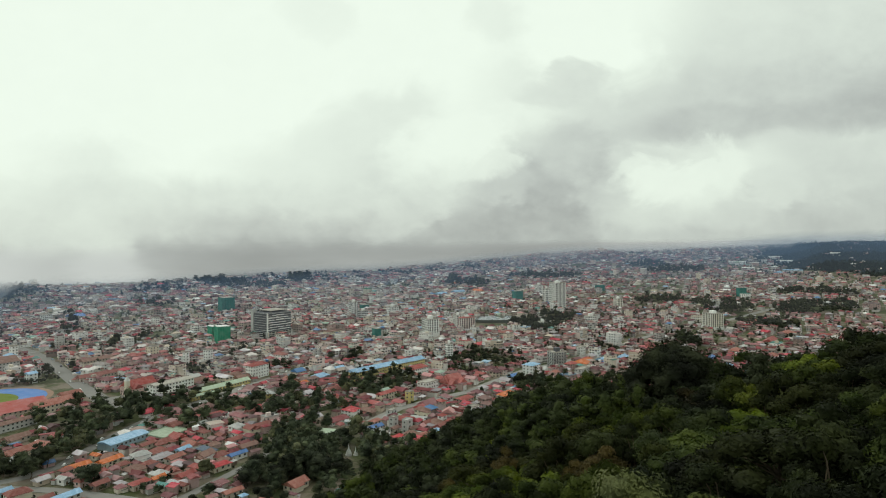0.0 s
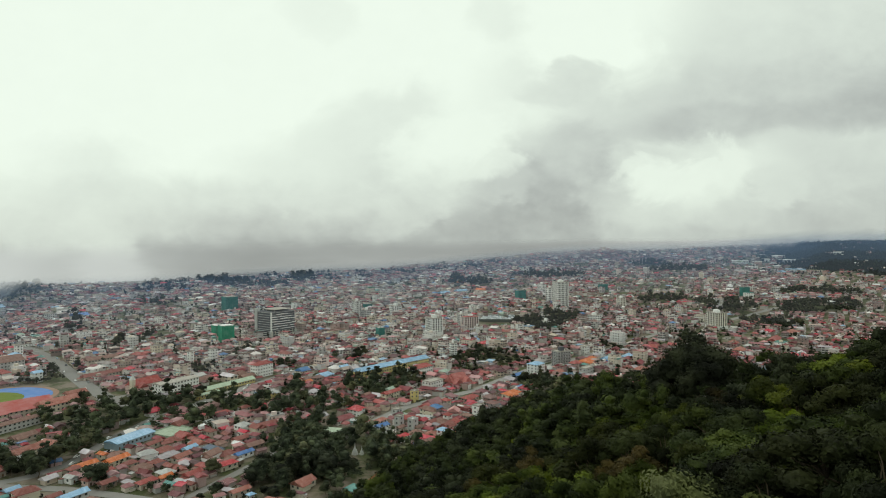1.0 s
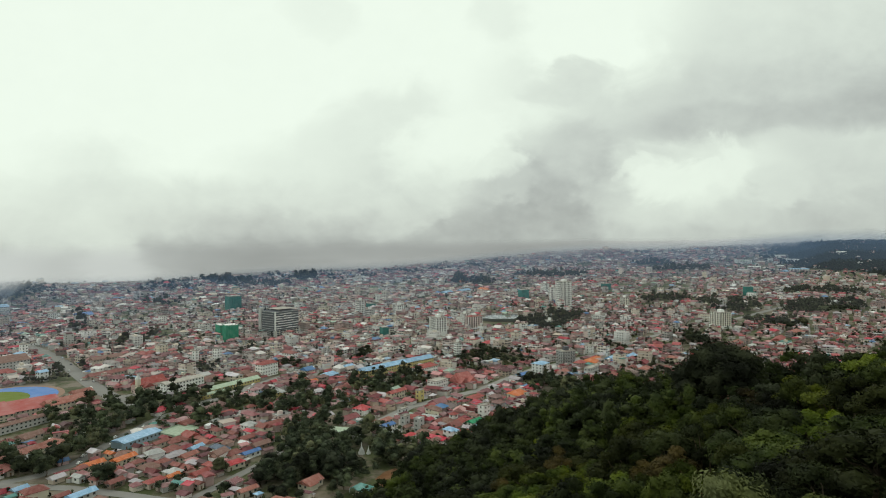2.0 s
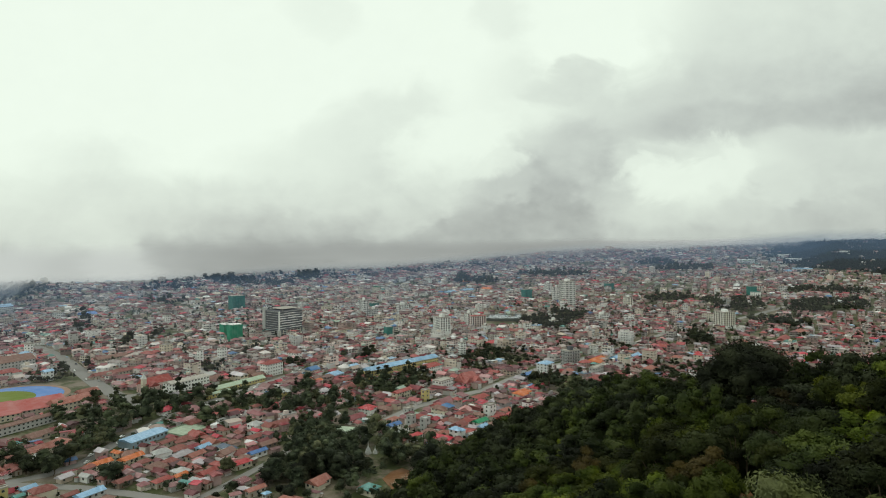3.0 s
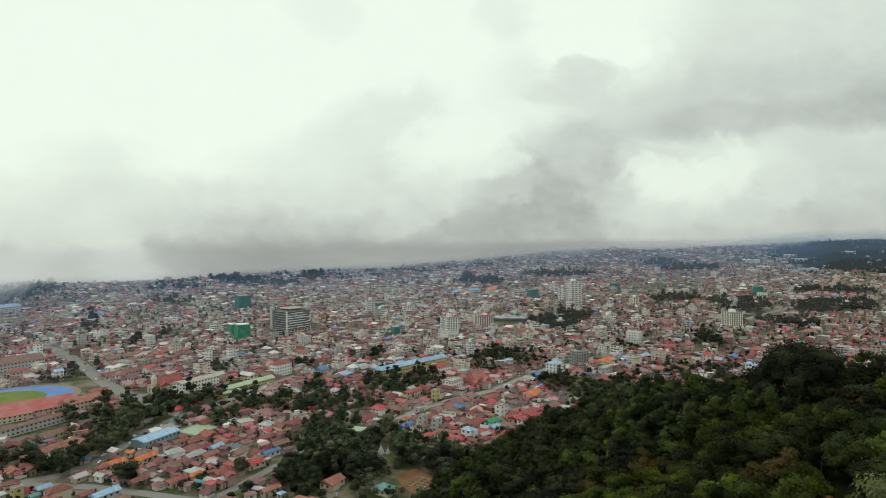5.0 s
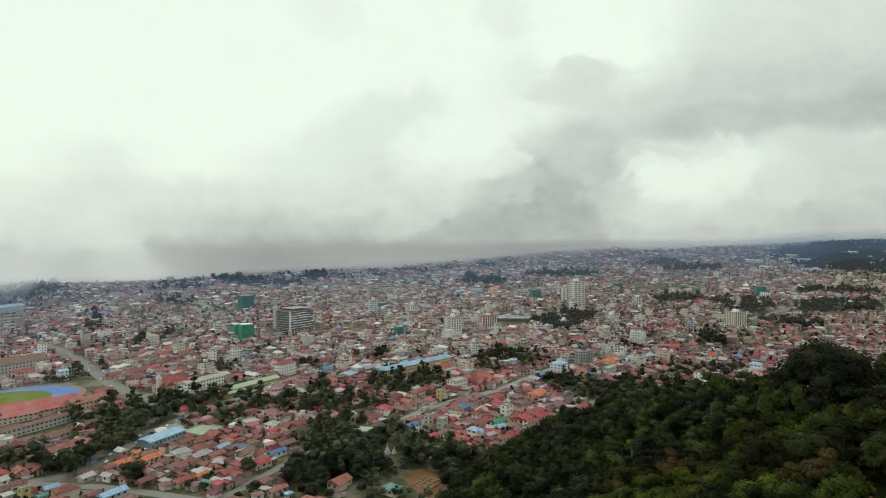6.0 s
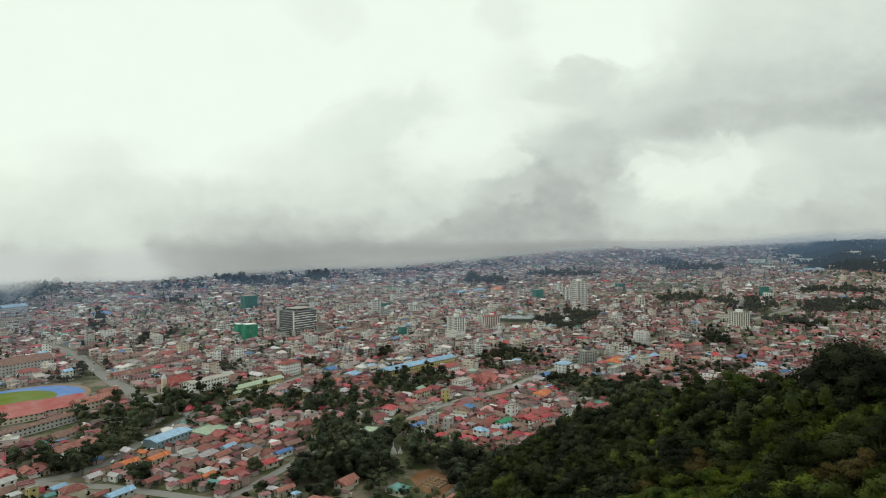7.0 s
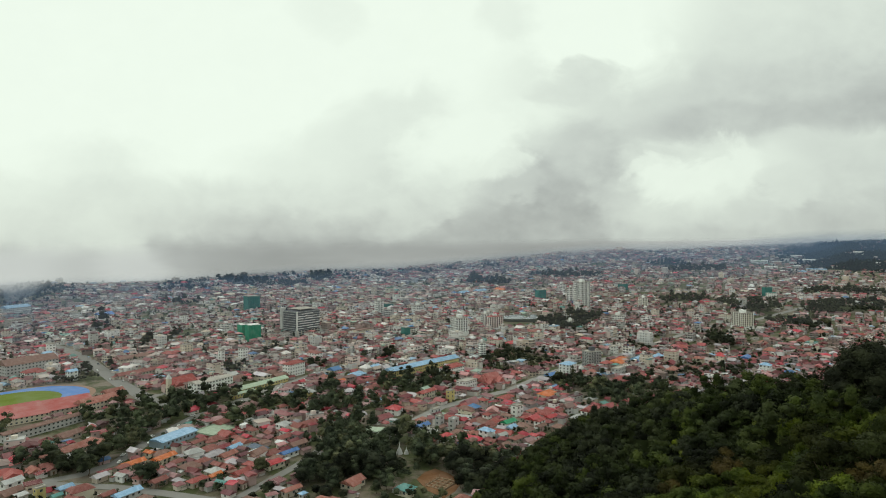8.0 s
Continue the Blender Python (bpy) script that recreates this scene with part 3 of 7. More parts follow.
def woods(name, label, spots, kinds, mats, kind="stuff"):
    """Many far trees that nobody could count, as one mesh of leaf triangles: x, y, size, turn."""
    tone = np.random.default_rng(len(spots))
    slots = []
    vs, n4, fs = [], 0, []
    for i, (x, y, s, a) in enumerate(spots):
        arr = kinds[i % len(kinds)][2][0]
        c, sn = math.cos(a) * s, math.sin(a) * s
        w = np.empty_like(arr)
        w[:, 0] = arr[:, 0] * c - arr[:, 1] * sn + x
        w[:, 1] = arr[:, 0] * sn + arr[:, 1] * c + y
        w[:, 2] = arr[:, 2] * s * tone.uniform(0.8, 1.25) + land(x, y) - 0.4
        slots.append(np.full(len(arr) // 3, tone.integers(len(mats)), dtype=np.int32))
        vs.append(w)
    allv = np.concatenate(vs)
    me = bpy.data.meshes.new(name)
    n = len(allv)
    me.vertices.add(n)
    me.vertices.foreach_set("co", allv.ravel())
    me.loops.add(n)
    me.loops.foreach_set("vertex_index", np.arange(n, dtype=np.int32))
    me.polygons.add(n // 3)
    me.polygons.foreach_set("loop_start", np.arange(0, n, 3, dtype=np.int32))
    me.polygons.foreach_set("loop_total", np.full(n // 3, 3, dtype=np.int32))
    for m in mats:
        me.materials.append(m)
    me.polygons.foreach_set("material_index", np.concatenate(slots))
    me.update(calc_edges=True)
    return tagged(new(name, me), label, "trees", kind=kind)


# ---------------------------------------------------------------- who stands where
TAKEN = defaultdict(list)


def take(x, y, r):
    TAKEN[int(x // 40), int(y // 40)].append((x, y, r))


def free_at(x, y, r):
    i, j = int(x // 40), int(y // 40)
    for a in range(i - 2, i + 3):
        for b in range(j - 2, j + 3):
            for px, py, pr in TAKEN.get((a, b), ()):
                if (px - x) ** 2 + (py - y) ** 2 < (pr + r) ** 2:
                    return False
    return True


def take_roads():
    for path, width in ROADS:
        for (ax, ay), (bx, by) in zip(path, path[1:]):
            for s in (0, 0.5):
                take(ax + (bx - ax) * s, ay + (by - ay) * s, width / 2 + 1.0)
                # verges towards the hill
                take(ax + (bx - ax) * s + 1, ay + (by - ay) * s - 6, width / 2)


# ---------------------------------------------------------------- houses
def house_shape(w, d, h, roof, pitch=0.42, eave=0.5, wall_mat=None, roof_mat=None):
    """Walls, and a roof with its own thickness: hip, gable, flat or shed. The front looks towards -y."""
    a, b = w / 2, d / 2
    wv = [(-a, -b, -1.0), (a, -b, -1.0), (a, b, -1.0), (-a, b, -1.0), (-a, -b, h), (a, -b, h), (a, b, h), (-a, b, h)]
    wf = [(0, 1, 5, 4), (1, 2, 6, 5), (2, 3, 7, 6), (3, 0, 4, 7)]
    A, B = a + eave, b + eave
    if roof == "flat":
        p, t = 0.8, 0.25
        rv = [(-a - .1, -b - .1, h), (a + .1, -b - .1, h), (a + .1, b + .1, h), (-a - .1, b + .1, h), (-a - .1, -b - .1, h + p), (a + .1, -b - .1, h + p), (a + .1, b + .1, h + p), (-a - .1, b + .1, h + p),
              (-a + t, -b + t, h + p), (a - t, -b + t, h + p), (a - t, b - t, h + p), (-a + t, b - t, h + p), (-a + t, -b + t, h + .15), (a - t, -b + t, h + .15), (a - t, b - t, h + .15), (-a + t, b - t, h + .15)]
        rf = [(0, 1, 5, 4), (1, 2, 6, 5), (2, 3, 7, 6), (3, 0, 4, 7), (12, 13, 14, 15)]
        for i in range(4):
            j = (i + 1) % 4
            rf += [(4 + i, 4 + j, 8 + j, 8 + i), (8 + i, 8 + j, 12 + j, 12 + i)]
        return wv, wf, rv, rf
    rise = pitch * min(A, B)
    z = h - eave * pitch * 0.5
    rim = [(-A, -B, z), (A, -B, z), (A, B, z), (-A, B, z)]
    low = [(x, y, zz - 0.18) for x, y, zz in rim]
    if roof == "shed":
        rv = [(-A, -B, z), (A, -B, z), (A, B, z + 0.18 * d), (-A, B, z + 0.18 * d)]
        rv += [(x, y, zz - 0.2) for x, y, zz in rv]
        return wv, wf + [(7, 6, 9, 8), (6, 5, 9), (4, 7, 8)], rv, [(0, 1, 2, 3), (7, 6, 5, 4), (0, 4, 5, 1), (1, 5, 6, 2), (2, 6, 7, 3), (3, 7, 4, 0)]
    if w >= d:
        k = (A - B * 0.85) if roof == "hip" else A
        ridge = [(-k, 0, z + rise), (k, 0, z + rise)]
        rf = [(0, 1, 9, 8), (2, 3, 8, 9)]
        ends = [(1, 2, 9), (3, 0, 8)]
    else:
        k = (B - A * 0.85) if roof == "hip" else B
        ridge = [(0, -k, z + rise), (0, k, z + rise)]
        rf = [(1, 2, 9, 8), (3, 0, 8, 9)]
        ends = [(0, 1, 8), (2, 3, 9)]
    rv = rim + low + ridge
    rf += ends + [(0, 4, 5, 1), (1, 5, 6, 2), (2, 6, 7, 3), (3, 7, 4, 0), (7, 6, 5, 4)]
    return wv, wf, rv, rf


def shed_fix(wv, roof, d, h):
    """Wall tops that climb under a shed roof."""
    if roof == "shed":
        wv = wv + [(wv[7][0], wv[7][1], h + 0.18 * d - 0.25), (wv[6][0], wv[6][1], h + 0.18 * d - 0.25)]
    return wv


def window_rows(w, d, h, storeys, sides="sew"):
    """Where windows sit: middle, direction along the wall, outward direction."""
    out = []
    fl = h / storeys
    for side, length, half, along, outw in (("s", w, d / 2, (1, 0), (0, -1)), ("e", d, w / 2, (0, 1), (1, 0)), ("w", d, w / 2, (0, 1), (-1, 0)), ("n", w, d / 2, (1, 0), (0, 1))):
        if side not in sides:
            continue
        n = max(1, int(length / 3.2))
        for s in range(storeys):
            for i in range(n):
                p = (i + 0.5) / n * length - length / 2
                out.append((along[0] * p + outw[0] * half, along[1] * p + outw[1] * half, fl * (s + 0.58), along, outw, min(1.5, length / n * 0.5), min(1.4, fl * 0.46)))
    return out


class Mass:
    """Collects many houses of one district into one mesh."""

    def __init__(self):
        self.v, self.f, self.m = [], [], []

    def add(self, verts, faces, mat, x, y, z, c, s):
        n = len(self.v)
        self.v += [(vx * c - vy * s + x, vx * s + vy * c + y, vz + z) for vx, vy, vz in verts]
        self.f += [tuple(n + i for i in q) for q in faces]
        self.m += [mat] * len(faces)

    def block(self, x0, x1, y0, y1, z0, z1, slot, at):
        self.add([(x0, y0, z0), (x1, y0, z0), (x1, y1, z0), (x0, y1, z0), (x0, y0, z1), (x1, y0, z1), (x1, y1, z1), (x0, y1, z1)],
                 [(4, 5, 6, 7), (0, 1, 5, 4), (1, 2, 6, 5), (2, 3, 7, 6), (3, 0, 4, 7)], slot, *at)

    def house(self, x, y, z, turn, w, d, h, roof, storeys, roof_slot, windows, pick, wall_slot=0, extras=1, clutter=True):
        """One house: walls, roof, wings and sheets leaning on it, floor ledges, tanks and stair heads, dark windows."""
        c, s = math.cos(turn), math.sin(turn)
        at = (x, y, z, c, s)
        wv, wf, rv, rf = house_shape(w, d, h, roof, pick.uniform(0.32, 0.6), pick.uniform(0.45, 0.95))
        self.add(shed_fix(wv, roof, d, h), wf, wall_slot, *at)
        self.add(rv, rf, roof_slot, *at)
        for _ in range(extras):
            side = pick.choice((-1, 1))
            ox, oy = (w * pick.uniform(0.25, 0.5) * side, -d * pick.uniform(0.2, 0.5)) if pick.random() < 0.6 else (w * pick.uniform(-0.3, 0.3), d * pick.choice((-0.55, 0.5)))
            ww, wd, wh = w * pick.uniform(0.3, 0.65), d * pick.uniform(0.35, 0.7), h * pick.uniform(0.45, 0.9)
            form = pick.choice(("gable", "hip", "shed", "gable"))
            wv, wf, rv, rf = house_shape(ww, wd, wh, form, pick.uniform(0.25, 0.5), 0.35)
            ax, ay = x + ox * c - oy * s, y + ox * s + oy * c
            tc, ts = (c, s) if pick.random() < 0.6 else (-s, c)
            self.add(shed_fix(wv, form, wd, wh), wf, wall_slot, ax, ay, z, tc, ts)
            self.add(rv, rf, roof_slot if pick.random() < 0.45 else 2 if pick.random() < 0.1 else pick.choice((1, 5)), ax, ay, z, tc, ts)
        if clutter and roof == "flat":
            tx, ty = pick.uniform(-0.25, 0.25) * w, pick.uniform(-0.2, 0.3) * d
            self.block(tx - w * 0.16, tx + w * 0.16, ty - d * 0.15, ty + d * 0.15, h + 0.1, h + pick.uniform(2.0, 3.0), wall_slot, at)
            tx, ty = pick.uniform(-0.4, 0.4) * w, pick.uniform(-0.4, 0.0) * d
            self.block(tx - 0.7, tx + 0.7, ty - 0.7, ty + 0.7, h + 0.1, h + 1.7, pick.choice((0, 2, 3)), at)
            if pick.random() < 0.4:
                a, b = w * pick.uniform(0.2, 0.45), d * pick.uniform(0.2, 0.45)
                self.add([(-a, -b, h + 2.3), (a, -b, h + 2.3), (a, b, h + 2.9), (-a, b, h + 2.9), (-a, -b, h + 0.1), (a, -b, h + 0.1)], [(0, 1, 2, 3), (4, 5, 1, 0)], pick.choice((1, 1, 2)), *at)
        if clutter and storeys > 2:
            fl = h / storeys
            for i in range(1, storeys):
                self.block(-w / 2 - 0.45, w / 2 + 0.45, -d / 2 - 0.55, d / 2 + 0.45, fl * i - 0.15, fl * i + (0.75 if pick.random() < 0.5 else 0.12), wall_slot, at)
        if windows:
            wide = pick.random() < 0.45 and storeys > 1
            for i, (px, py, pz, al, ou, ww, wh) in enumerate(window_rows(w, d, h, storeys, windows)):
                if pick.random() < 0.3:
                    continue
                ww, wh = (ww * 1.7, wh * 1.1) if wide else (ww * pick.uniform(0.6, 1.1), wh * pick.uniform(0.7, 1.0))
                ex, ey = px + ou[0] * 0.06, py + ou[1] * 0.06
                q = [(ex - al[0] * ww / 2, ey - al[1] * ww / 2, pz - wh / 2), (ex + al[0] * ww / 2, ey + al[1] * ww / 2, pz - wh / 2),
                     (ex + al[0] * ww / 2, ey + al[1] * ww / 2, pz + wh / 2), (ex - al[0] * ww / 2, ey - al[1] * ww / 2, pz + wh / 2)]
                self.add(q, [(0, 1, 2, 3)], 3, *at)

    def shed(self, x, y, z, turn, w, d, h, slot):
        """A small outbuilding or yard wall."""
        c, s = math.cos(turn), math.sin(turn)
        a, b = w / 2, d / 2
        self.add([(-a, -b, -0.5), (a, -b, -0.5), (a, b, -0.5), (-a, b, -0.5), (-a, -b, h), (a, -b, h), (a, b, h + 0.3), (-a, b, h + 0.3)],
                 [(0, 1, 5, 4), (1, 2, 6, 5), (2, 3, 7, 6), (3, 0, 4, 7)], 0, x, y, z, c, s)
        self.add([(-a - .2, -b - .2, h), (a + .2, -b - .2, h), (a + .2, b + .2, h + 0.35), (-a - .2, b + .2, h + 0.35)], [(0, 1, 2, 3)], slot, x, y, z, c, s)

    def finish(self, name, label):
        me = mesh_of(name, self.v, self.f, [TOWN_WALL, TOWN_ROOF, TOWN_ACCENT, TOWN_GLASS, TOWN_WHITE, TOWN_DUSTY_HAZED], self.m)
        return tagged(new(name, me), label, "houses", kind="stuff")


COLOUR_WORD = {"bright_red": "bright red", "light_blue": "light blue", "pale_green": "pale green", "zinc": "grey zinc", "tile": "terracotta tiled", "rust": "rust-red", "slate": "dark slate", "concrete": "grey concrete"}


def house(x, y, w, d, h, turn, wall="cream", roof="rust", form="hip", storeys=1, name="house", label="", category="house", pitch=0.5, windows="sw", group=""):
    """A house as a thing: walls, roof, each window and a door."""
    words = ("single", "two", "three", "four", "five", "six", "seven", "eight", "nine", "ten", "eleven", "twelve")[min(storeys, 12) - 1]
    tone = COLOUR_WORD.get(roof, roof)
    shape = {"hip": "hipped roof", "gable": "gabled roof", "flat": "flat roof", "shed": "sloping sheet roof"}[form]
    label = label or f"{words}-storey {wall} plastered house with a {tone} {shape}"
    t = thing(name, x, y, land(x, y), turn, label, category, group)
    wv, wf, rv, rf = house_shape(w, d, h, form, pitch, 0.65 if storeys < 3 else 0.5)
    part("wall", mesh_of("wall", shed_fix(wv, form, d, h), wf, WALL[wall]), None, t)
    part("roof", mesh_of("roof", rv, rf, ROOF[roof]), None, t, f"{tone} {shape}")
    pick = random.Random(round(x * 7 + y * 13))
    if storeys <= 2 and form in ("hip", "gable") and 6 < min(w, d) and max(w, d) < 26:
        side = pick.choice((-1, 1))
        ww, wd = w * pick.uniform(0.4, 0.6), d * pick.uniform(0.5, 0.75)
        wv, wf, rv, rf = house_shape(ww, wd, h * 0.92, form, pitch)
        at = pose(side * w * 0.24, -d * 0.42, 0)
        part("wing_wall", mesh_of("wing_wall", wv, wf, WALL[wall]), None, t, at=at)
        part("wing_roof", mesh_of("wing_roof", rv, rf, ROOF[roof]), None, t, at=at)
    if name == "house" and pick.random() < 0.7:
        sw, sd = pick.uniform(3, 5.5), pick.uniform(2.5, 4)
        wv, wf, rv, rf = house_shape(sw, sd, 2.4, "shed", 0.3, 0.25)
        at = pose(pick.uniform(-0.3, 0.3) * w, d / 2 + sd / 2 - 0.1, 0, 0, 0, 180) if pick.random() < 0.5 else pose(-w / 2 - sd / 2 + 0.1, pick.uniform(-0.3, 0.3) * d, 0, 0, 0, -90)
        part("lean_to_wall", mesh_of("lean_to_wall", shed_fix(wv, "shed", sd, 2.4), wf, WALL[pick.choice(("beige", "brown", "grey"))]), None, t, at=at)
        part("lean_to_roof", mesh_of("lean_to_roof", rv, rf, ROOF[pick.choice(("zinc", "rust", "brown", "brown"))]), None, t, at=at)
    if name == "house" and y < 640:
        for _ in range(3):
            a = pick.random() * 6.2832
            SHRUBS.append((x + math.cos(a) * (w * 0.5 + 2.2), y + math.sin(a) * (d * 0.5 + 2.2), pick.uniform(0.28, 0.55), a))
    spots = window_rows(w, d, h, storeys, windows)
    for i, (px, py, pz, al, ou, ww, wh) in enumerate(spots):
        turn_w = 0 if ou[1] < 0 else 180 if ou[1] > 0 else 90 if ou[0] > 0 else -90
        if i == 0 and storeys < 4:
            part("door", pane_mesh(1.1, min(2.1, h / storeys * 0.8), WOOD), None, t, at=pose(px, py, min(2.1, h / storeys * 0.8) / 2, 0, 0, turn_w))
            continue
        part("window", pane_mesh(round(ww, 1), round(wh, 1), GLASS), None, t, at=pose(px, py, pz, 0, 0, turn_w))
    take(x, y, math.hypot(w, d) * 0.42)
    if max(w, d) > 1.6 * min(w, d):
        ca, sa = math.cos(radians(turn)), math.sin(radians(turn))
        L, S = (w, d) if w > d else (d, w)
        ux, uy = (ca, sa) if w > d else (-sa, ca)
        for i in range(-4, 5):
            take(x + ux * L * i / 9, y + uy * L * i / 9, S * 0.55)
    return t


PANES = {}
SHRUBS = []


def pane_mesh(w, h, mat):
    """A window or door: a pane set in a slim raised frame."""
    key = (w, h, mat.name)
    if key not in PANES:
        a, b, e, o = w / 2, h / 2, 0.09, 0.07
        v = [(-a, 0.02, -b), (a, 0.02, -b), (a, 0.02, b), (-a, 0.02, b), (-a, -o, -b), (a, -o, -b), (a, -o, b), (-a, -o, b), (-a + e, -o, -b + e), (a - e, -o, -b + e), (a - e, -o, b - e), (-a + e, -o, b - e),
             (-a + e, -0.015, -b + e), (a - e, -0.015, -b + e), (a - e, -0.015, b - e), (-a + e, -0.015, b - e)]
        f = [(12, 13, 14, 15)]
        for i in range(4):
            j = (i + 1) % 4
            f += [(i, j, 4 + j, 4 + i), (4 + i, 4 + j, 8 + j, 8 + i), (8 + i, 8 + j, 12 + j, 12 + i)]
        PANES[key] = mesh_of("pane", v, f, [mat, CONCRETE], [0] + [1] * 12)
    return PANES[key]
# ---------------------------------------------------------------- roads
road("road_avenue", "pale asphalt avenue lined with trees", [(-292, 339), (-263, 351), (-245, 364), (-234, 385), (-233, 434), (-226, 485), (-208, 523)], 8)
road("road_station", "wide pale asphalt street through the town centre", [(-211, 516), (-194, 563), (-178, 601), (-159, 652), (-128, 702), (-95, 751)], 12)
road("road_market", "wide asphalt street past the stadium", [(-536, 798), (-449, 717), (-384, 642), (-338, 589), (-295, 544), (-264, 510)], 14)
road("road_junction", "short pale asphalt street at the crossing", [(-298, 535), (-281, 552), (-250, 550)], 10)
road("road_crossing", "narrow asphalt street between houses", [(-263, 351), (-215, 347), (-179, 338), (-152, 330), (-137, 321)], 7)
road("road_lane", "narrow pale lane climbing between houses", [(-144, 326), (-136, 345), (-116, 395), (-112, 419)], 6)
road("road_hill", "pale concrete street winding through the houses", [(-55, 477), (-36, 514), (-8, 542), (24, 571), (49, 609), (85, 661), (137, 707), (238, 827), (391, 1003), (602, 1147)], 9)
road("road_park", "pale street along the park", [(18, 1156), (73, 1136), (128, 1129)], 9)
road("road_upper", "street through the middle of town", [(-501, 748), (-460, 825), (-414, 893), (-358, 991)], 7)

# ---------------------------------------------------------------- tall buildings
def box_mesh(name, mat, w, d, z0, z1):
    return boxes(name, mat, (-w / 2, w / 2, -d / 2, d / 2, z0, z1))


def tower_block(x, y, w, d, h, turn, wall, storeys, label, piers=True, trim="white", head=True, bay=3.6, podium=0.0, cap=None):
    """A block of flats: body, vertical piers between window columns, parapet, stair head, each window."""
    t = thing("apartment_tower", x, y, land(x, y), turn, label, "building", "tall buildings")
    part("wall", box_mesh("wall", WALL[wall], w, d, -1, h), None, t)
    part("roof", mesh_of("roof", *house_shape(w, d, h, "flat")[2:], ROOF["concrete"]), None, t)
    if cap:
        rv, rf = house_shape(w * 0.98, d * 0.98, h + 0.9, "hip", 0.3)[2:]
        part("roof_cover", mesh_of("roof_cover", rv, rf, ROOF[cap]), None, t, f"{cap} sheet roof cover")
    if head:
        part("stair_head", box_mesh("stair_head", WALL[trim], w * 0.3, d * 0.4, h + 0.2, h + 4.2), None, t)
        part("water_tank", box_mesh("water_tank", CONCRETE, 2.2, 2.2, h + 0.2, h + 2.4), None, t, at=pose(w * 0.33, -d * 0.2, 0))
    if podium:
        part("podium", box_mesh("podium", WALL[trim], w * 1.12, d * 1.12, -1, podium), None, t)
    fl = h / storeys
    for length, half, turn_w in ((w, d / 2, 0), (d, w / 2, -90)):
        n = max(2, round(length / bay))
        for i in range(n + 1):
            p = -length / 2 + length * i / n
            at = pose(0, 0, 0, 0, 0, turn_w) @ pose(p, -half - 0.15, 0)
            if piers:
                part("pier", SHAPES.get("pier", 0.5, 0.4, h, WALL[trim]), None, t, at=at)
        for s in range(storeys):
            for i in range(n):
                p = -length / 2 + length * (i + 0.5) / n
                part("window", pane_mesh(round(length / n * (0.52 if piers else 0.62), 1), round(fl * (0.74 if piers else 0.5), 1), GLASS), None, t, at=pose(0, 0, 0, 0, 0, turn_w) @ pose(p, -half, fl * (s + 0.55)))
            if not piers:
                part("ledge", SHAPES.get("ledge", length + 0.6, 0.7, 0.35, WALL[trim]), None, t, at=pose(0, 0, 0, 0, 0, turn_w) @ pose(0, -half - 0.2, fl * s))
    take(x, y, math.hypot(w, d) * 0.5)
    return t


class Shapes:
    """Boxes that stand on z = 0, shared by all that have the same size."""

    def __init__(self):
        self.made = {}

    def get(self, name, w, d, h, mat):
        key = (name, round(w, 2), round(d, 2), round(h, 2), mat.name)
        if key not in self.made:
            self.made[key] = boxes(name, mat, (-w / 2, w / 2, -d / 2, d / 2, 0, h))
        return self.made[key]


SHAPES = Shapes()
tower_block(214.7, 1187.1, 22.7, 19.6, 48.8, 28, "white", 13, "tall white apartment tower with vertical piers", bay=3.2)
tower_block(203.4, 1243.3, 9.7, 8.7, 30.0, 28, "white", 8, "white apartment block behind the tall tower")
tower_block(207.8, 1373.0, 10.7, 13.7, 18.9, 28, "white", 6, "small white apartment block beside the tall tower")
tower_block(409.2, 957.4, 19.4, 22.5, 23.7, 14, "cream", 8, "cream apartment block with broad vertical bays", bay=4.0, podium=4.0)
tower_block(34.7, 930.8, 23.3, 9.6, 20.7, 28, "pink", 7, "pink-brown hotel block with pale vertical piers and a red roof", cap="red", bay=4.2)
tower_block(21.9, 949.4, 8.9, 9.9, 22.9, 28, "white", 8, "white apartment block beside the hotel")
tower_block(-17.5, 872.3, 15.0, 21.4, 26.1, 28, "white", 8, "white twin apartment block with stepped sides", podium=8.0)
tower_block(123.1, 682.3, 17.0, 11.1, 16.3, 28, "grey", 5, "grey and dark office block with balcony ledges", piers=False, trim="dark")
tower_block(-150.9, 1063.5, 9.1, 13.8, 30.2, 40, "white", 9, "slim white apartment tower")
tower_block(-87.9, 1097.0, 15.9, 14.8, 19.8, 40, "white", 6, "white apartment block in the middle of town")
tower_block(-134.7, 1063.8, 13.8, 10.2, 15.5, 40, "grey", 5, "grey block below a netted storey", piers=False)
tower_block(148.9, 947.2, 10.5, 10.7, 13.0, 28, "white", 5, "white apartment block near the park", piers=False)
tower_block(239.3, 1023.7, 19.0, 13.1, 13.2, 28, "white", 4, "white block of flats with dark balconies", piers=False)
tower_block(327.7, 1183.0, 10.5, 13.8, 19.3, 14, "cream", 6, "slim cream apartment tower with pale piers")
tower_block(6.9, 722.0, 6.7, 6.4, 18.7, 28, "white", 7, "narrow white apartment block with stacked balconies", piers=False)


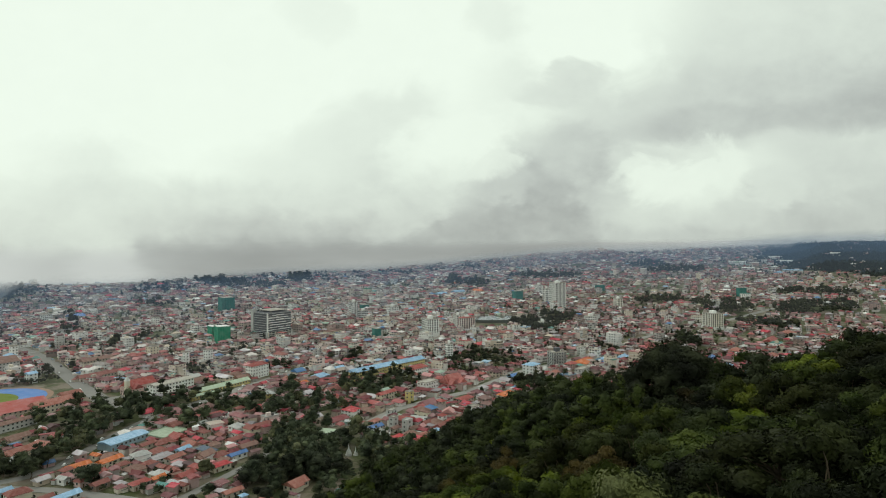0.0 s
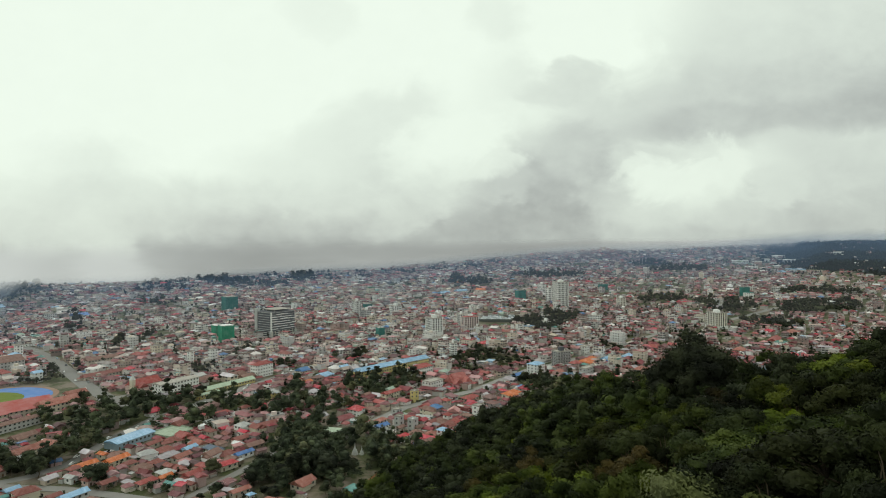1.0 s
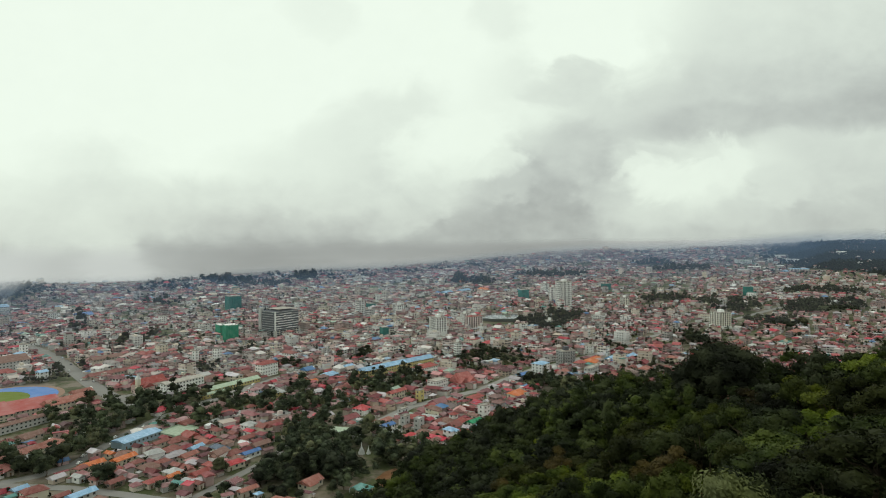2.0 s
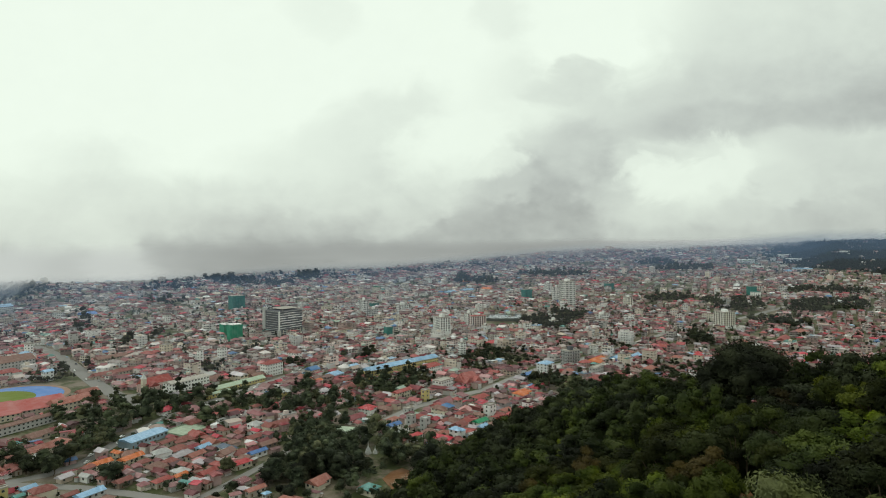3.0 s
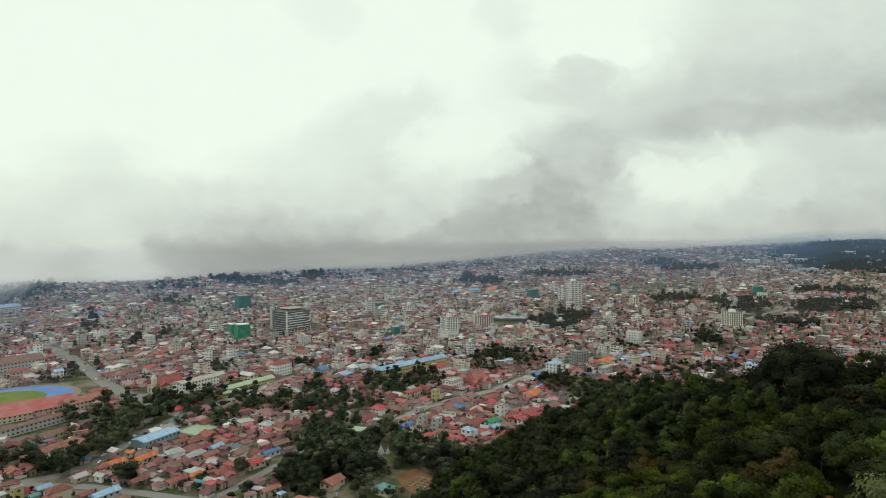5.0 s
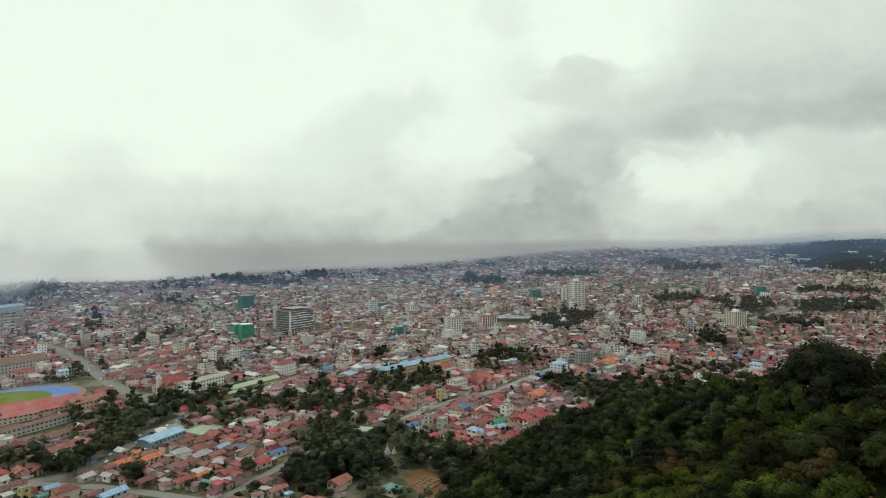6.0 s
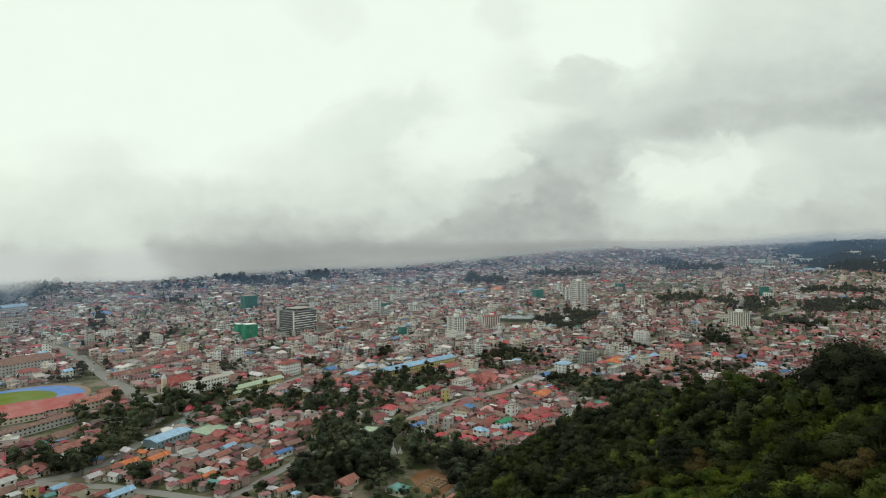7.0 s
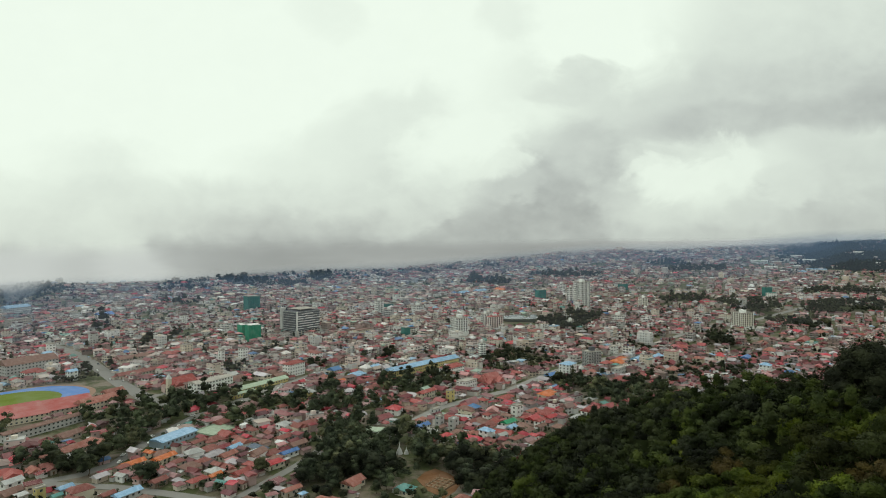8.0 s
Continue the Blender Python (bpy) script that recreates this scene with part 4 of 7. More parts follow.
def office_frame(x, y, turn):
    """An office building: dark glazing set back behind pale floor slabs, on a podium, with a canopy roof."""
    t = thing("office_building", x, y, land(x, y), turn, "large dark-glazed office building with pale floor slabs on a podium", "building", "tall buildings")
    w, d, n, fl, pod = 42, 33, 7, 3.3, 11
    part("core", box_mesh("core", WALL["dark"], w - 0.9, d - 0.9, -1, pod + n * fl), None, t, "dark glass curtain wall")
    part("podium", box_mesh("podium", WALL["grey"], w + 3, d + 3, -1, pod - 3), None, t)
    for s in range(3):
        part("window", SHAPES.get("window_band", w - 4, 0.3, 1.6, GLASS), None, t, at=pose(0, -(d + 3) / 2, 1 + s * 2.7))
        part("window", SHAPES.get("window_band", d - 4, 0.3, 1.6, GLASS), None, t, at=pose(-(w + 3) / 2, 0, 1 + s * 2.7, 0, 0, 90))
    pick = random.Random(5)
    for s in range(n + 1):
        part("floor_slab", SHAPES.get("floor_slab", w, d, 0.5, WALL["grey"]), None, t, at=pose(0, 0, pod - 1 + s * fl))
        if s == n:
            continue
        x0 = -w / 2 + 1
        while x0 < w / 2 - 4:
            run = pick.choice((3.5, 7, 10.5))
            if pick.random() < 0.72:
                part("parapet", SHAPES.get("parapet", run - 0.4, 0.35, pick.choice((1.1, 1.1, 1.5)), WALL["white"]), None, t, at=pose(x0 + run / 2, -d / 2 - 0.1, pod - 1 + s * fl + pick.choice((0, 0.4))))
            x0 += run
    for i in range(8):
        part("column", SHAPES.get("column", 0.6, 0.5, pod - 3, WALL["cream"]), None, t, at=pose(-w / 2 + i * w / 7, -(d + 3) / 2 - 0.3, 0))
    for i in range(5):
        part("mullion", SHAPES.get("mullion", 0.3, 0.3, n * fl, WALL["dark"]), None, t, at=pose(-w / 2 + 0.25, -d / 2 + 2 + i * (d - 4) / 4, pod - 0.5))
    part("stair_tower", SHAPES.get("stair_tower", 5, 5, pod + n * fl + 4, WALL["grey"]), None, t, at=pose(-w / 2 + 1, d / 2 - 1, 0))
    part("corner_pier", SHAPES.get("corner_pier", 1.6, 1.6, pod + n * fl, WALL["white"]), None, t, at=pose(-w / 2 + 0.6, -d / 2 + 0.6, 0))
    part("canopy_roof", SHAPES.get("canopy_roof", w * 0.72, d * 0.8, 0.5, ROOF["concrete"]), None, t, at=pose(4, 2, pod + n * fl + 2))
    part("plant_room", SHAPES.get("plant_room", w * 0.3, d * 0.35, 2.4, WALL["dark"]), None, t, at=pose(-2, 3, pod + n * fl - 0.3))
    for sx in (-1, 1):
        for sy in (-1, 1):
            part("roof_post", SHAPES.get("roof_post", 0.6, 0.6, 2.5, CONCRETE), None, t, at=pose(4 + sx * w * 0.33, 2 + sy * d * 0.37, pod + n * fl - 0.3))
    take(x, y, 27)


office_frame(-242.8, 896.1, 54)


def netted_building(x, y, w, d, h, turn, net, label):
    """A building shell wrapped in safety net on scaffold poles, with a bare slab on top."""
    t = thing("netted_building", x, y, land(x, y), turn, label, "building", "buildings under construction")
    part("shell", box_mesh("shell", CONCRETE, w - 1, d - 1, -1, h - 0.5), None, t, "bare concrete shell")
    v, f = [], []
    nx, nz = 10, 8
    for sx, sy, ex, ey in ((-1, -1, 1, -1), (1, -1, 1, 1), (1, 1, -1, 1), (-1, 1, -1, -1)):
        b = len(v)
        for j in range(nz + 1):
            for i in range(nx + 1):
                s = i / nx
                px, py = (sx + (ex - sx) * s) * w / 2, (sy + (ey - sy) * s) * d / 2
                bulge = 0.35 * abs(math.sin(i * 1.6)) * math.sin(math.pi * s)
                ox, oy = (0, sy * bulge) if sy == ey else (sx * bulge, 0)
                v.append((px + ox, py + oy, h * j / nz + (0.4 * math.sin(i * 2.1) if j == nz else 0)))
        f += [(b + j * (nx + 1) + i, b + j * (nx + 1) + i + 1, b + (j + 1) * (nx + 1) + i + 1, b + (j + 1) * (nx + 1) + i) for j in range(nz) for i in range(nx)]
    part("safety_net", mesh_of("safety_net", v, f, net), None, t)
    part("top_slab", box_mesh("top_slab", WALL["white"] if net is NET else CONCRETE, w * 0.94, d * 0.94, h - 0.5, h + 0.6), None, t, "pale concrete top slab")
    for i in range(5):
        part("scaffold_pole", SHAPES.get("scaffold_pole", 0.25, 0.25, h + 1.2, net), None, t, at=pose(-w / 2 + w * i / 4, -d / 2 - 0.5, 0))
    take(x, y, math.hypot(w, d) * 0.48)


netted_building(-291.5, 833.6, 16.0, 14.7, 22.2, 38, NET, "building shell wrapped in bright green safety net")
netted_building(-320.0, 873.6, 6.3, 18.1, 17.5, 38, NET, "lower building shell wrapped in green safety net")
netted_building(-395.7, 1153.4, 22.1, 23.3, 25.2, 38, NET_DARK, "building shell wrapped in teal safety net")
netted_building(-146.7, 1176.7, 13.5, 14.1, 11.3, 28, NET_DARK, "upper storey wrapped in teal safety net")
netted_building(-91.2, 865.2, 8.4, 11.6, 14.9, 28, NET_DARK, "small block wrapped in teal safety net")
netted_building(152.2, 1292.8, 18.3, 11.7, 18.6, 28, NET_DARK, "distant block wrapped in teal safety net")
netted_building(344.3, 1386.5, 18.5, 10.3, 13.3, 28, NET_DARK, "low distant block with teal safety net")
netted_building(607.8, 1287.5, 16.7, 9.3, 17.3, 14, NET_DARK, "distant block behind teal safety net")


# ---------------------------------------------------------------- stadium
def oval(cx, cy, turn, half_len, radius, n=24):
    pts = [(half_len + radius * math.cos(a), radius * math.sin(a)) for a in (math.pi * (i / n - 0.5) for i in range(n + 1))]
    pts += [(-half_len - radius * math.cos(a), -radius * math.sin(a)) for a in (math.pi * (i / n - 0.5) for i in range(n + 1))]
    c, s = math.cos(radians(turn)), math.sin(radians(turn))
    return [(cx + x * c - y * s, cy + x * s + y * c) for x, y in pts]


def plate(name, ring, z, mat, label, category, kind="structure"):
    v = [(x, y, z) for x, y in ring] + [(x, y, -1.0) for x, y in ring]
    n = len(ring)
    f = [tuple(range(n))] + [(i, i + n, (i + 1) % n + n, (i + 1) % n) for i in range(n)]
    return tagged(new(name, mesh_of(name, v, f, mat)), label, category, kind=kind)


for ring_name, ring_label, half_width, level, ring_mat in (("track", "blue synthetic running track round the field", 41, 0.20, TRACK_BLUE), ("pitch", "mown grass football pitch inside the track", 31, 0.28, GRASS)):
    plate(ring_name, oval(-415.2, 509.1, 50, 42 if ring_name == "track" else 30, half_width), level, ring_mat, ring_label, "sports ground")
plate("pond_water", oval(88, 1072, 0, 14, 30), 3.2, POND, "pale still pond in the park by the tall tower", "pond")
for along in (-26, 0, 26):
    take(88 + along, 1072, 32)
    take(80 + along * 0.8, 1010, 30)
    take(76 + along * 0.7, 965, 22)
plate("apron", oval(-415.2, 509.1, 50, 45, 43), 0.12, TRACK_RED, "reddish earth apron round the track", "sports ground")
for along in range(-60, 75, 12):
    take(-415.2 + 0.643 * along, 509.1 + 0.766 * along, 46)
house(-368.1, 460.2, 70, 26, 5.2, 49, "cream", "stand_red", "shed", 2, name="grandstand", label="long stadium grandstand with cream walls and a faded red roof", category="grandstand", pitch=0.22, windows="sw")
house(-333.6, 500.8, 34, 22, 5.2, 49, "beige", "stand_red", "shed", 2, name="grandstand", label="grandstand middle with a red roof and dark open terrace", category="grandstand", pitch=0.24, windows="s")
house(-319.8, 447.1, 58, 8, 5.8, 66, "grey", "brown", "gable", 2, name="row_of_flats", label="long two-storey row of grey flats with brown roof", category="building", pitch=0.3, windows="sw")
house(-83.3, 620.1, 19.7, 11, 8.5, 49, "yellow", "light_blue", "gable", 3, name="school_wing", label="yellow three-storey school wing with a light blue gabled roof", category="school", pitch=0.5, windows="sw", group="school wings")
house(-70.0, 635.5, 19.7, 11, 8.5, 49, "yellow", "light_blue", "gable", 3, name="school_wing", label="yellow three-storey school wing with a light blue gabled roof", category="school", pitch=0.5, windows="sw", group="school wings")
house(-56.8, 650.9, 19.7, 11, 8.5, 49, "yellow", "light_blue", "gable", 3, name="school_wing", label="yellow three-storey school wing with a light blue gabled roof", category="school", pitch=0.5, windows="sw", group="school wings")
house(-43.6, 666.3, 19.7, 11, 8.5, 49, "yellow", "light_blue", "gable", 3, name="school_wing", label="yellow three-storey school wing with a light blue gabled roof", category="school", pitch=0.5, windows="sw", group="school wings")
house(-30.3, 681.7, 19.7, 11, 8.5, 49, "yellow", "light_blue", "gable", 3, name="school_wing", label="yellow three-storey school wing with a light blue gabled roof", category="school", pitch=0.5, windows="sw", group="school wings")
house(-270.9, 396.9, 33.2, 9, 4.2, 68, "cream", "tile", "hip", 1, name="school_hall", label="long cream hall with a terracotta hipped roof", category="hall", windows="sw")
house(-260.9, 412.4, 20.0, 9, 4.2, -22, "cream", "tile", "hip", 1, name="school_hall", label="cream side wing with a terracotta hipped roof", category="hall")
house(-216.1, 425.6, 29.9, 12.5, 4.6, 67, "blue", "light_blue", "gable", 1, name="warehouse", label="long blue warehouse with a light blue sheet roof", category="warehouse", pitch=0.2, windows="s")
house(-194.9, 443.3, 22, 20, 2.6, 64, "green", "pale_green", "flat", 1, name="market_hall", label="low hall with a pale green flat roof", category="hall", windows="s")
house(-247.2, 572.5, 40.0, 12, 9.0, 60, "white", "concrete", "gable", 3, name="arcade", label="long white three-storey building with a grey-brown roof beside the church", category="building", pitch=0.22, windows="sw")
house(-27.5, 631.0, 26, 11, 9.5, 50, "white", "red", "hip", 3, name="school_wing", label="white three-storey building with a red hipped roof", category="school", windows="sw")


# ---------------------------------------------------------------- church, shrine, stupas
def church(x, y, turn):
    t = thing("church", x, y, land(x, y), turn, "pale church with a steep red roof and a white bell tower", "church")
    wv, wf, rv, rf = house_shape(26, 12, 8.5, "gable", 0.75)
    part("nave_wall", mesh_of("nave_wall", wv, wf, WALL["pink"]), None, t)
    part("nave_roof", mesh_of("nave_roof", rv, rf, ROOF["red"]), None, t, "red sheet roof")
    wv, wf, rv, rf = house_shape(9, 20, 7, "gable", 0.7)
    part("transept_wall", mesh_of("transept_wall", wv, wf, WALL["pink"]), None, t, at=pose(-7, 0, 0))
    part("transept_roof", mesh_of("transept_roof", rv, rf, ROOF["red"]), None, t, at=pose(-7, 0, 0))
    tower = part("bell_tower", SHAPES.get("bell_tower", 3.4, 3.4, 14, WALL["cream"]), None, t, "white bell tower", at=pose(-14, -4, 0))
    v = [(-2, -2, 0), (2, -2, 0), (2, 2, 0), (-2, 2, 0), (0, 0, 4.5)]
    part("spire", mesh_of("spire", v, [(0, 1, 4), (1, 2, 4), (2, 3, 4), (3, 0, 4), (3, 2, 1, 0)], ROOF["white"]), None, tower, at=pose(0, 0, 14))
    for i in range(6):
        part("window", pane_mesh(1.2, 3.2, GLASS), None, t, at=pose(-1 + i * 2.4, -6, 4.2))
    take(x, y, 14)
    take(x - 10, y - 8, 10)


def shrine(x, y, turn):
    t = thing("shrine", x, y, land(x, y), turn, "steep tiered red-roofed shrine hall with brown walls", "temple")
    part("base", SHAPES.get("base", 19, 13, 1.0, CONCRETE), None, t, at=pose(0, 0, -0.2))
    part("wall", box_mesh("wall", WALL["brown"], 16, 10, 0.5, 5.2), None, t)
    for i, (w, d, z) in enumerate(((19, 12.5, 4.4), (14, 9, 7.2))):
        rv, rf = house_shape(w, d, z, "gable", 0.95, 0.7)[2:]
        part("roof_tier", mesh_of("roof_tier", rv, rf, ROOF["faded_red"]), None, t)
    for side in (-1, 1):
        wv, wf, rv, rf = house_shape(7.5, 12, 4.6, "gable", 0.95, 0.6)
        part("gable_wall", mesh_of("gable_wall", wv, wf, WALL["beige"]), None, t, at=pose(side * 5.6, -4.2, 0))
        part("gable_roof", mesh_of("gable_roof", rv, rf, ROOF["faded_red"]), None, t, "steep red gabled roof", at=pose(side * 5.6, -4.2, 0))
    for i in range(5):
        part("window", pane_mesh(1.2, 1.8, GLASS), None, t, at=pose(-6 + i * 3, -5, 2.8))
    take(x, y, 11)


def stupa(x, y, size, label):
    prof = [(2.2, -0.5), (2.2, 0.8), (1.9, 0.8), (1.9, 1.6), (1.55, 1.6), (1.5, 2.4), (1.2, 3.2), (0.75, 3.8), (0.5, 4.3), (0.42, 4.9), (0.25, 5.8), (0.1, 7.2), (0.0, 8.0)]
    n = 14
    v = [(r * math.cos(6.2832 * i / n) * size, r * math.sin(6.2832 * i / n) * size, z * size) for r, z in prof for i in range(n)]
    f = [(j * n + i, j * n + (i + 1) % n, (j + 1) * n + (i + 1) % n, (j + 1) * n + i) for j in range(len(prof) - 1) for i in range(n)]
    ob = new("stupa", mesh_of("stupa", v, f, ROOF["white"]))
    ob.location = (x, y, land(x, y))
    take(x, y, 8 * size)
    take(x + 2, y - 9, 6 * size)
    take(x + 3, y - 18, 6 * size)
    return tagged(ob, label, "stupa", "stupas among the trees")


church(-273.2, 566.1, 60)
shrine(8.5, 592.8, 40)
stupa(-60.5, 403.5, 1.0, "small white stupa between dark trees")
stupa(-56.1, 403.6, 0.7, "low white stupa beside the taller one")
stupa(-704.1, 1304.0, 1.1, "white stupa on the edge of the far town")


# ---------------------------------------------------------------- building plot with bare soil
plot_ring = [(-47, 361), (-43, 372), (-37, 378), (-29, 371), (-21, 358), (-25, 344), (-31, 335), (-40, 345)]
plate("building_plot", [(x, y) for x, y in plot_ring], max(land(x, y) for x, y in plot_ring) + 0.15, SOIL, "levelled plot of bare orange-brown soil", "ground")
take(-34, 357, 14)


def foundation(x, y, turn):
    t = thing("foundation", x, y, max(land(px, py) for px, py in plot_ring) + 0.15, turn, "low concrete foundation walls on bare soil", "foundation")
    for i in range(4):
        part("footing", SHAPES.get("footing", 14, 0.4, 0.7, FOOTING), None, t, at=pose(0, -6 + i * 4, -0.1))
    for i in range(5):
        part("footing", SHAPES.get("footing", 0.4, 12.4, 0.6, FOOTING), None, t, at=pose(-7 + i * 3.5, 0, -0.1))
    for i in range(5):
        for j in (-6, -2, 6):
            part("column_stub", SHAPES.get("column_stub", 0.35, 0.35, 1.6, FOOTING), None, t, at=pose(-7 + i * 3.5, j, 0))


foundation(-32.5, 354.5, 58)


# ---------------------------------------------------------------- cars on the streets
def car_parts(paint):
    v, f = [], []
    prof = [(-2.1, 0.35), (-2.1, 0.85), (-1.5, 0.95), (-0.9, 1.45), (0.7, 1.45), (1.3, 0.98), (2.05, 0.85), (2.1, 0.35)]
    for s in (-0.82, 0.82):
        v += [(x, s * (0.86 if z > 1.2 else 1.0), z) for x, z in prof]
    n = len(prof)
    f = [tuple(range(n)), tuple(reversed(range(n, 2 * n)))] + [((i + 1) % n, i, i + n, (i + 1) % n + n) for i in range(n)]
    body = mesh_of("body", v, f, paint)
    glass = boxes("windows", GLASS, (-1.15, 0.95, -0.80, 0.80, 1.0, 1.38))
    w, fw = [], []
    for s in (-0.1, 0.1):
        w += [(0.33 * math.cos(i * 0.5236), s, 0.33 * math.sin(i * 0.5236)) for i in range(12)]
    fw = [tuple(range(12)), tuple(reversed(range(12, 24)))] + [((i + 1) % 12, i, i + 12, (i + 1) % 12 + 12) for i in range(12)]
    return body, glass, mesh_of("wheel", w, fw, WALL["dark"])


CARS = {n: car_parts(WALL[n]) for n in ("white", "grey", "dark", "blue")}


def car(x, y, turn, paint):
    t = thing("car", x, y, land(x, y) + 0.12, turn, f"{paint} saloon car parked on the street", "car", "cars on the streets")
    body, glass, wheel = CARS[paint]
    part("body", body, None, t)
    part("windows", glass, None, t)
    for wx in (-1.3, 1.3):
        for wy in (-0.8, 0.8):
            part("wheel", wheel, None, t, at=pose(wx, wy, 0.33))


def cars_along(index, spacing, chance, seed):
    """Cars standing at both kerbs of a street."""
    pick = random.Random(seed)
    path, width = ROADS[index]
    run = 0.0
    for (ax, ay), (bx, by) in zip(path, path[1:]):
        l = math.hypot(bx - ax, by - ay)
        run += l
        if run < spacing or pick.random() > chance or ay > 900:
            continue
        run = 0.0
        side = pick.choice((-1, 1)) * width * 0.3
        car(ax - (by - ay) / l * side, ay + (bx - ax) / l * side, math.degrees(math.atan2(by - ay, bx - ax)) + pick.choice((0, 180)), pick.choice(("white", "white", "white", "grey", "dark", "blue")))


for i, (spacing, chance) in enumerate(((10, 0.6), (10, 0.8), (14, 0.5), (20, 0.4), (14, 0.5))):
    cars_along(i, spacing, chance, 31 + i)
# ---------------------------------------------------------------- houses that stand out, district by district
# near left
house(-319.0, 538.5, 15.7, 9.4, 6.4, 57, "cream", "tile", "gable", 2)
house(-315.8, 508.6, 29.5, 13.3, 6.4, 61, "cream", "tile", "gable", 2)
house(-291.6, 429.9, 15.4, 7.7, 3.6, 67, "beige", "brown", "gable", 1)
house(-293.7, 411.8, 4.5, 4.5, 3.6, 60, "beige", "teal", "hip", 1)
house(-262.5, 366.3, 3.6, 6.0, 3.6, 60, "beige", "rust", "gable", 1)
house(-246.7, 415.6, 12.5, 6.3, 3.6, 63, "brown", "rust", "gable", 1)
house(-196.0, 416.4, 11.2, 4.5, 3.6, 67, "beige", "rust", "gable", 1)
house(-217.8, 395.0, 3.6, 6.0, 3.6, 63, "cream", "orange", "gable", 1)
house(-204.8, 386.3, 14.3, 5.7, 3.6, 66, "cream", "orange", "gable", 1)
house(-218.9, 376.0, 13.6, 5.4, 3.6, 60, "cream", "orange", "gable", 1)
house(-221.6, 370.0, 6.8, 4.8, 3.6, 67, "beige", "rust", "hip", 1)
house(-198.5, 365.4, 3.6, 6.0, 3.6, 60, "pink", "red", "hip", 1)
house(-193.0, 379.4, 6.6, 5.3, 3.6, 62, "beige", "rust", "hip", 1)
house(-182.8, 371.6, 10.2, 8.1, 3.6, 60, "beige", "brown", "hip", 1)
house(-183.0, 402.6, 11.3, 7.9, 3.6, 62, "beige", "rust", "hip", 1)
house(-167.2, 374.9, 4.1, 5.9, 3.6, 63, "brown", "rust", "gable", 1)
house(-203.0, 354.3, 7.3, 5.9, 3.6, 65, "pink", "rust", "hip", 1)
house(-215.3, 356.1, 3.8, 6.3, 3.6, 67, "white", "zinc", "gable", 1)
house(-191.0, 349.5, 8.5, 5.1, 3.6, 64, "brown", "rust", "gable", 1)
house(-169.3, 350.8, 10.5, 5.2, 3.6, 58, "beige", "red", "hip", 1)
house(-162.4, 357.9, 7.5, 3.7, 3.6, 62, "cream", "orange", "gable", 1)
house(-154.5, 347.0, 3.7, 6.1, 3.6, 67, "beige", "teal", "gable", 1)
house(-199.7, 332.3, 13.7, 5.5, 3.6, 62, "grey", "light_blue", "gable", 1)
house(-237.1, 338.7, 7.0, 4.2, 3.6, 63, "blue", "light_blue", "gable", 1)
house(-234.8, 327.8, 4.4, 3.1, 3.6, 59, "green", "teal", "gable", 1)
house(-223.5, 323.9, 4.6, 7.6, 3.6, 66, "pink", "rust", "gable", 1)
house(-245.7, 330.6, 4.7, 3.7, 6.4, 59, "yellow", "concrete", "flat", 2)
house(-266.9, 339.3, 9.6, 5.8, 6.4, 66, "white", "zinc", "gable", 2)
house(-262.7, 332.3, 10.5, 6.3, 3.6, 65, "brown", "brown", "gable", 1)
house(-253.9, 328.4, 5.0, 3.5, 3.6, 63, "white", "zinc", "shed", 1)
house(-209.1, 330.2, 6.7, 4.0, 3.6, 62, "brown", "rust", "gable", 1)
house(-186.8, 326.5, 3.5, 5.8, 3.6, 67, "white", "brown", "hip", 1)
house(-249.4, 318.5, 4.5, 7.4, 3.6, 58, "pink", "red", "gable", 1)
# middle
house(-235.5, 600.8, 17.7, 8.8, 3.6, 61, "beige", "brown", "gable", 1)
house(-202.7, 582.4, 55.8, 8.4, 3.6, 59, "yellow", "pale_green", "gable", 1)
house(-209.1, 546.2, 22.7, 4.5, 3.6, 59, "yellow", "pale_green", "gable", 1)
house(-194.8, 621.5, 22.3, 6.7, 3.6, 57, "brown", "brown", "gable", 1)
house(-210.3, 626.3, 15.3, 7.6, 3.6, 56, "yellow", "brown", "gable", 1)
house(-186.2, 631.8, 20.5, 10.2, 12.6, 59, "white", "red", "hip", 4, name="apartment_block", category="building")
house(-181.4, 705.9, 9.4, 15.6, 9.5, 57, "white", "rust", "hip", 3)
house(-145.0, 596.3, 6.7, 11.2, 6.4, 54, "cream", "tile", "gable", 2)
house(-132.5, 592.5, 9.4, 5.6, 3.6, 54, "cream", "orange", "gable", 1)
house(-151.1, 541.2, 9.1, 7.3, 6.4, 57, "yellow", "zinc", "hip", 2)
house(-135.4, 492.5, 4.6, 5.7, 6.4, 52, "cream", "pale_green", "hip", 2)
house(-106.7, 647.0, 9.8, 6.8, 6.4, 52, "white", "light_blue", "gable", 2)
house(-121.1, 622.7, 15.4, 9.3, 3.6, 51, "blue", "light_blue", "hip", 1)
house(-106.5, 597.9, 9.1, 6.4, 3.6, 59, "beige", "rust", "hip", 1)
house(-93.9, 610.1, 12.4, 8.6, 3.6, 51, "beige", "rust", "gable", 1)
house(-100.7, 566.0, 16.1, 8.1, 3.6, 58, "beige", "rust", "gable", 1)
house(-94.4, 540.1, 8.8, 5.3, 3.6, 58, "pink", "red", "gable", 1)
house(-87.9, 526.2, 6.8, 4.7, 3.6, 53, "blue", "light_blue", "hip", 1)
house(-81.4, 514.3, 11.2, 5.6, 3.6, 60, "beige", "red", "gable", 1)
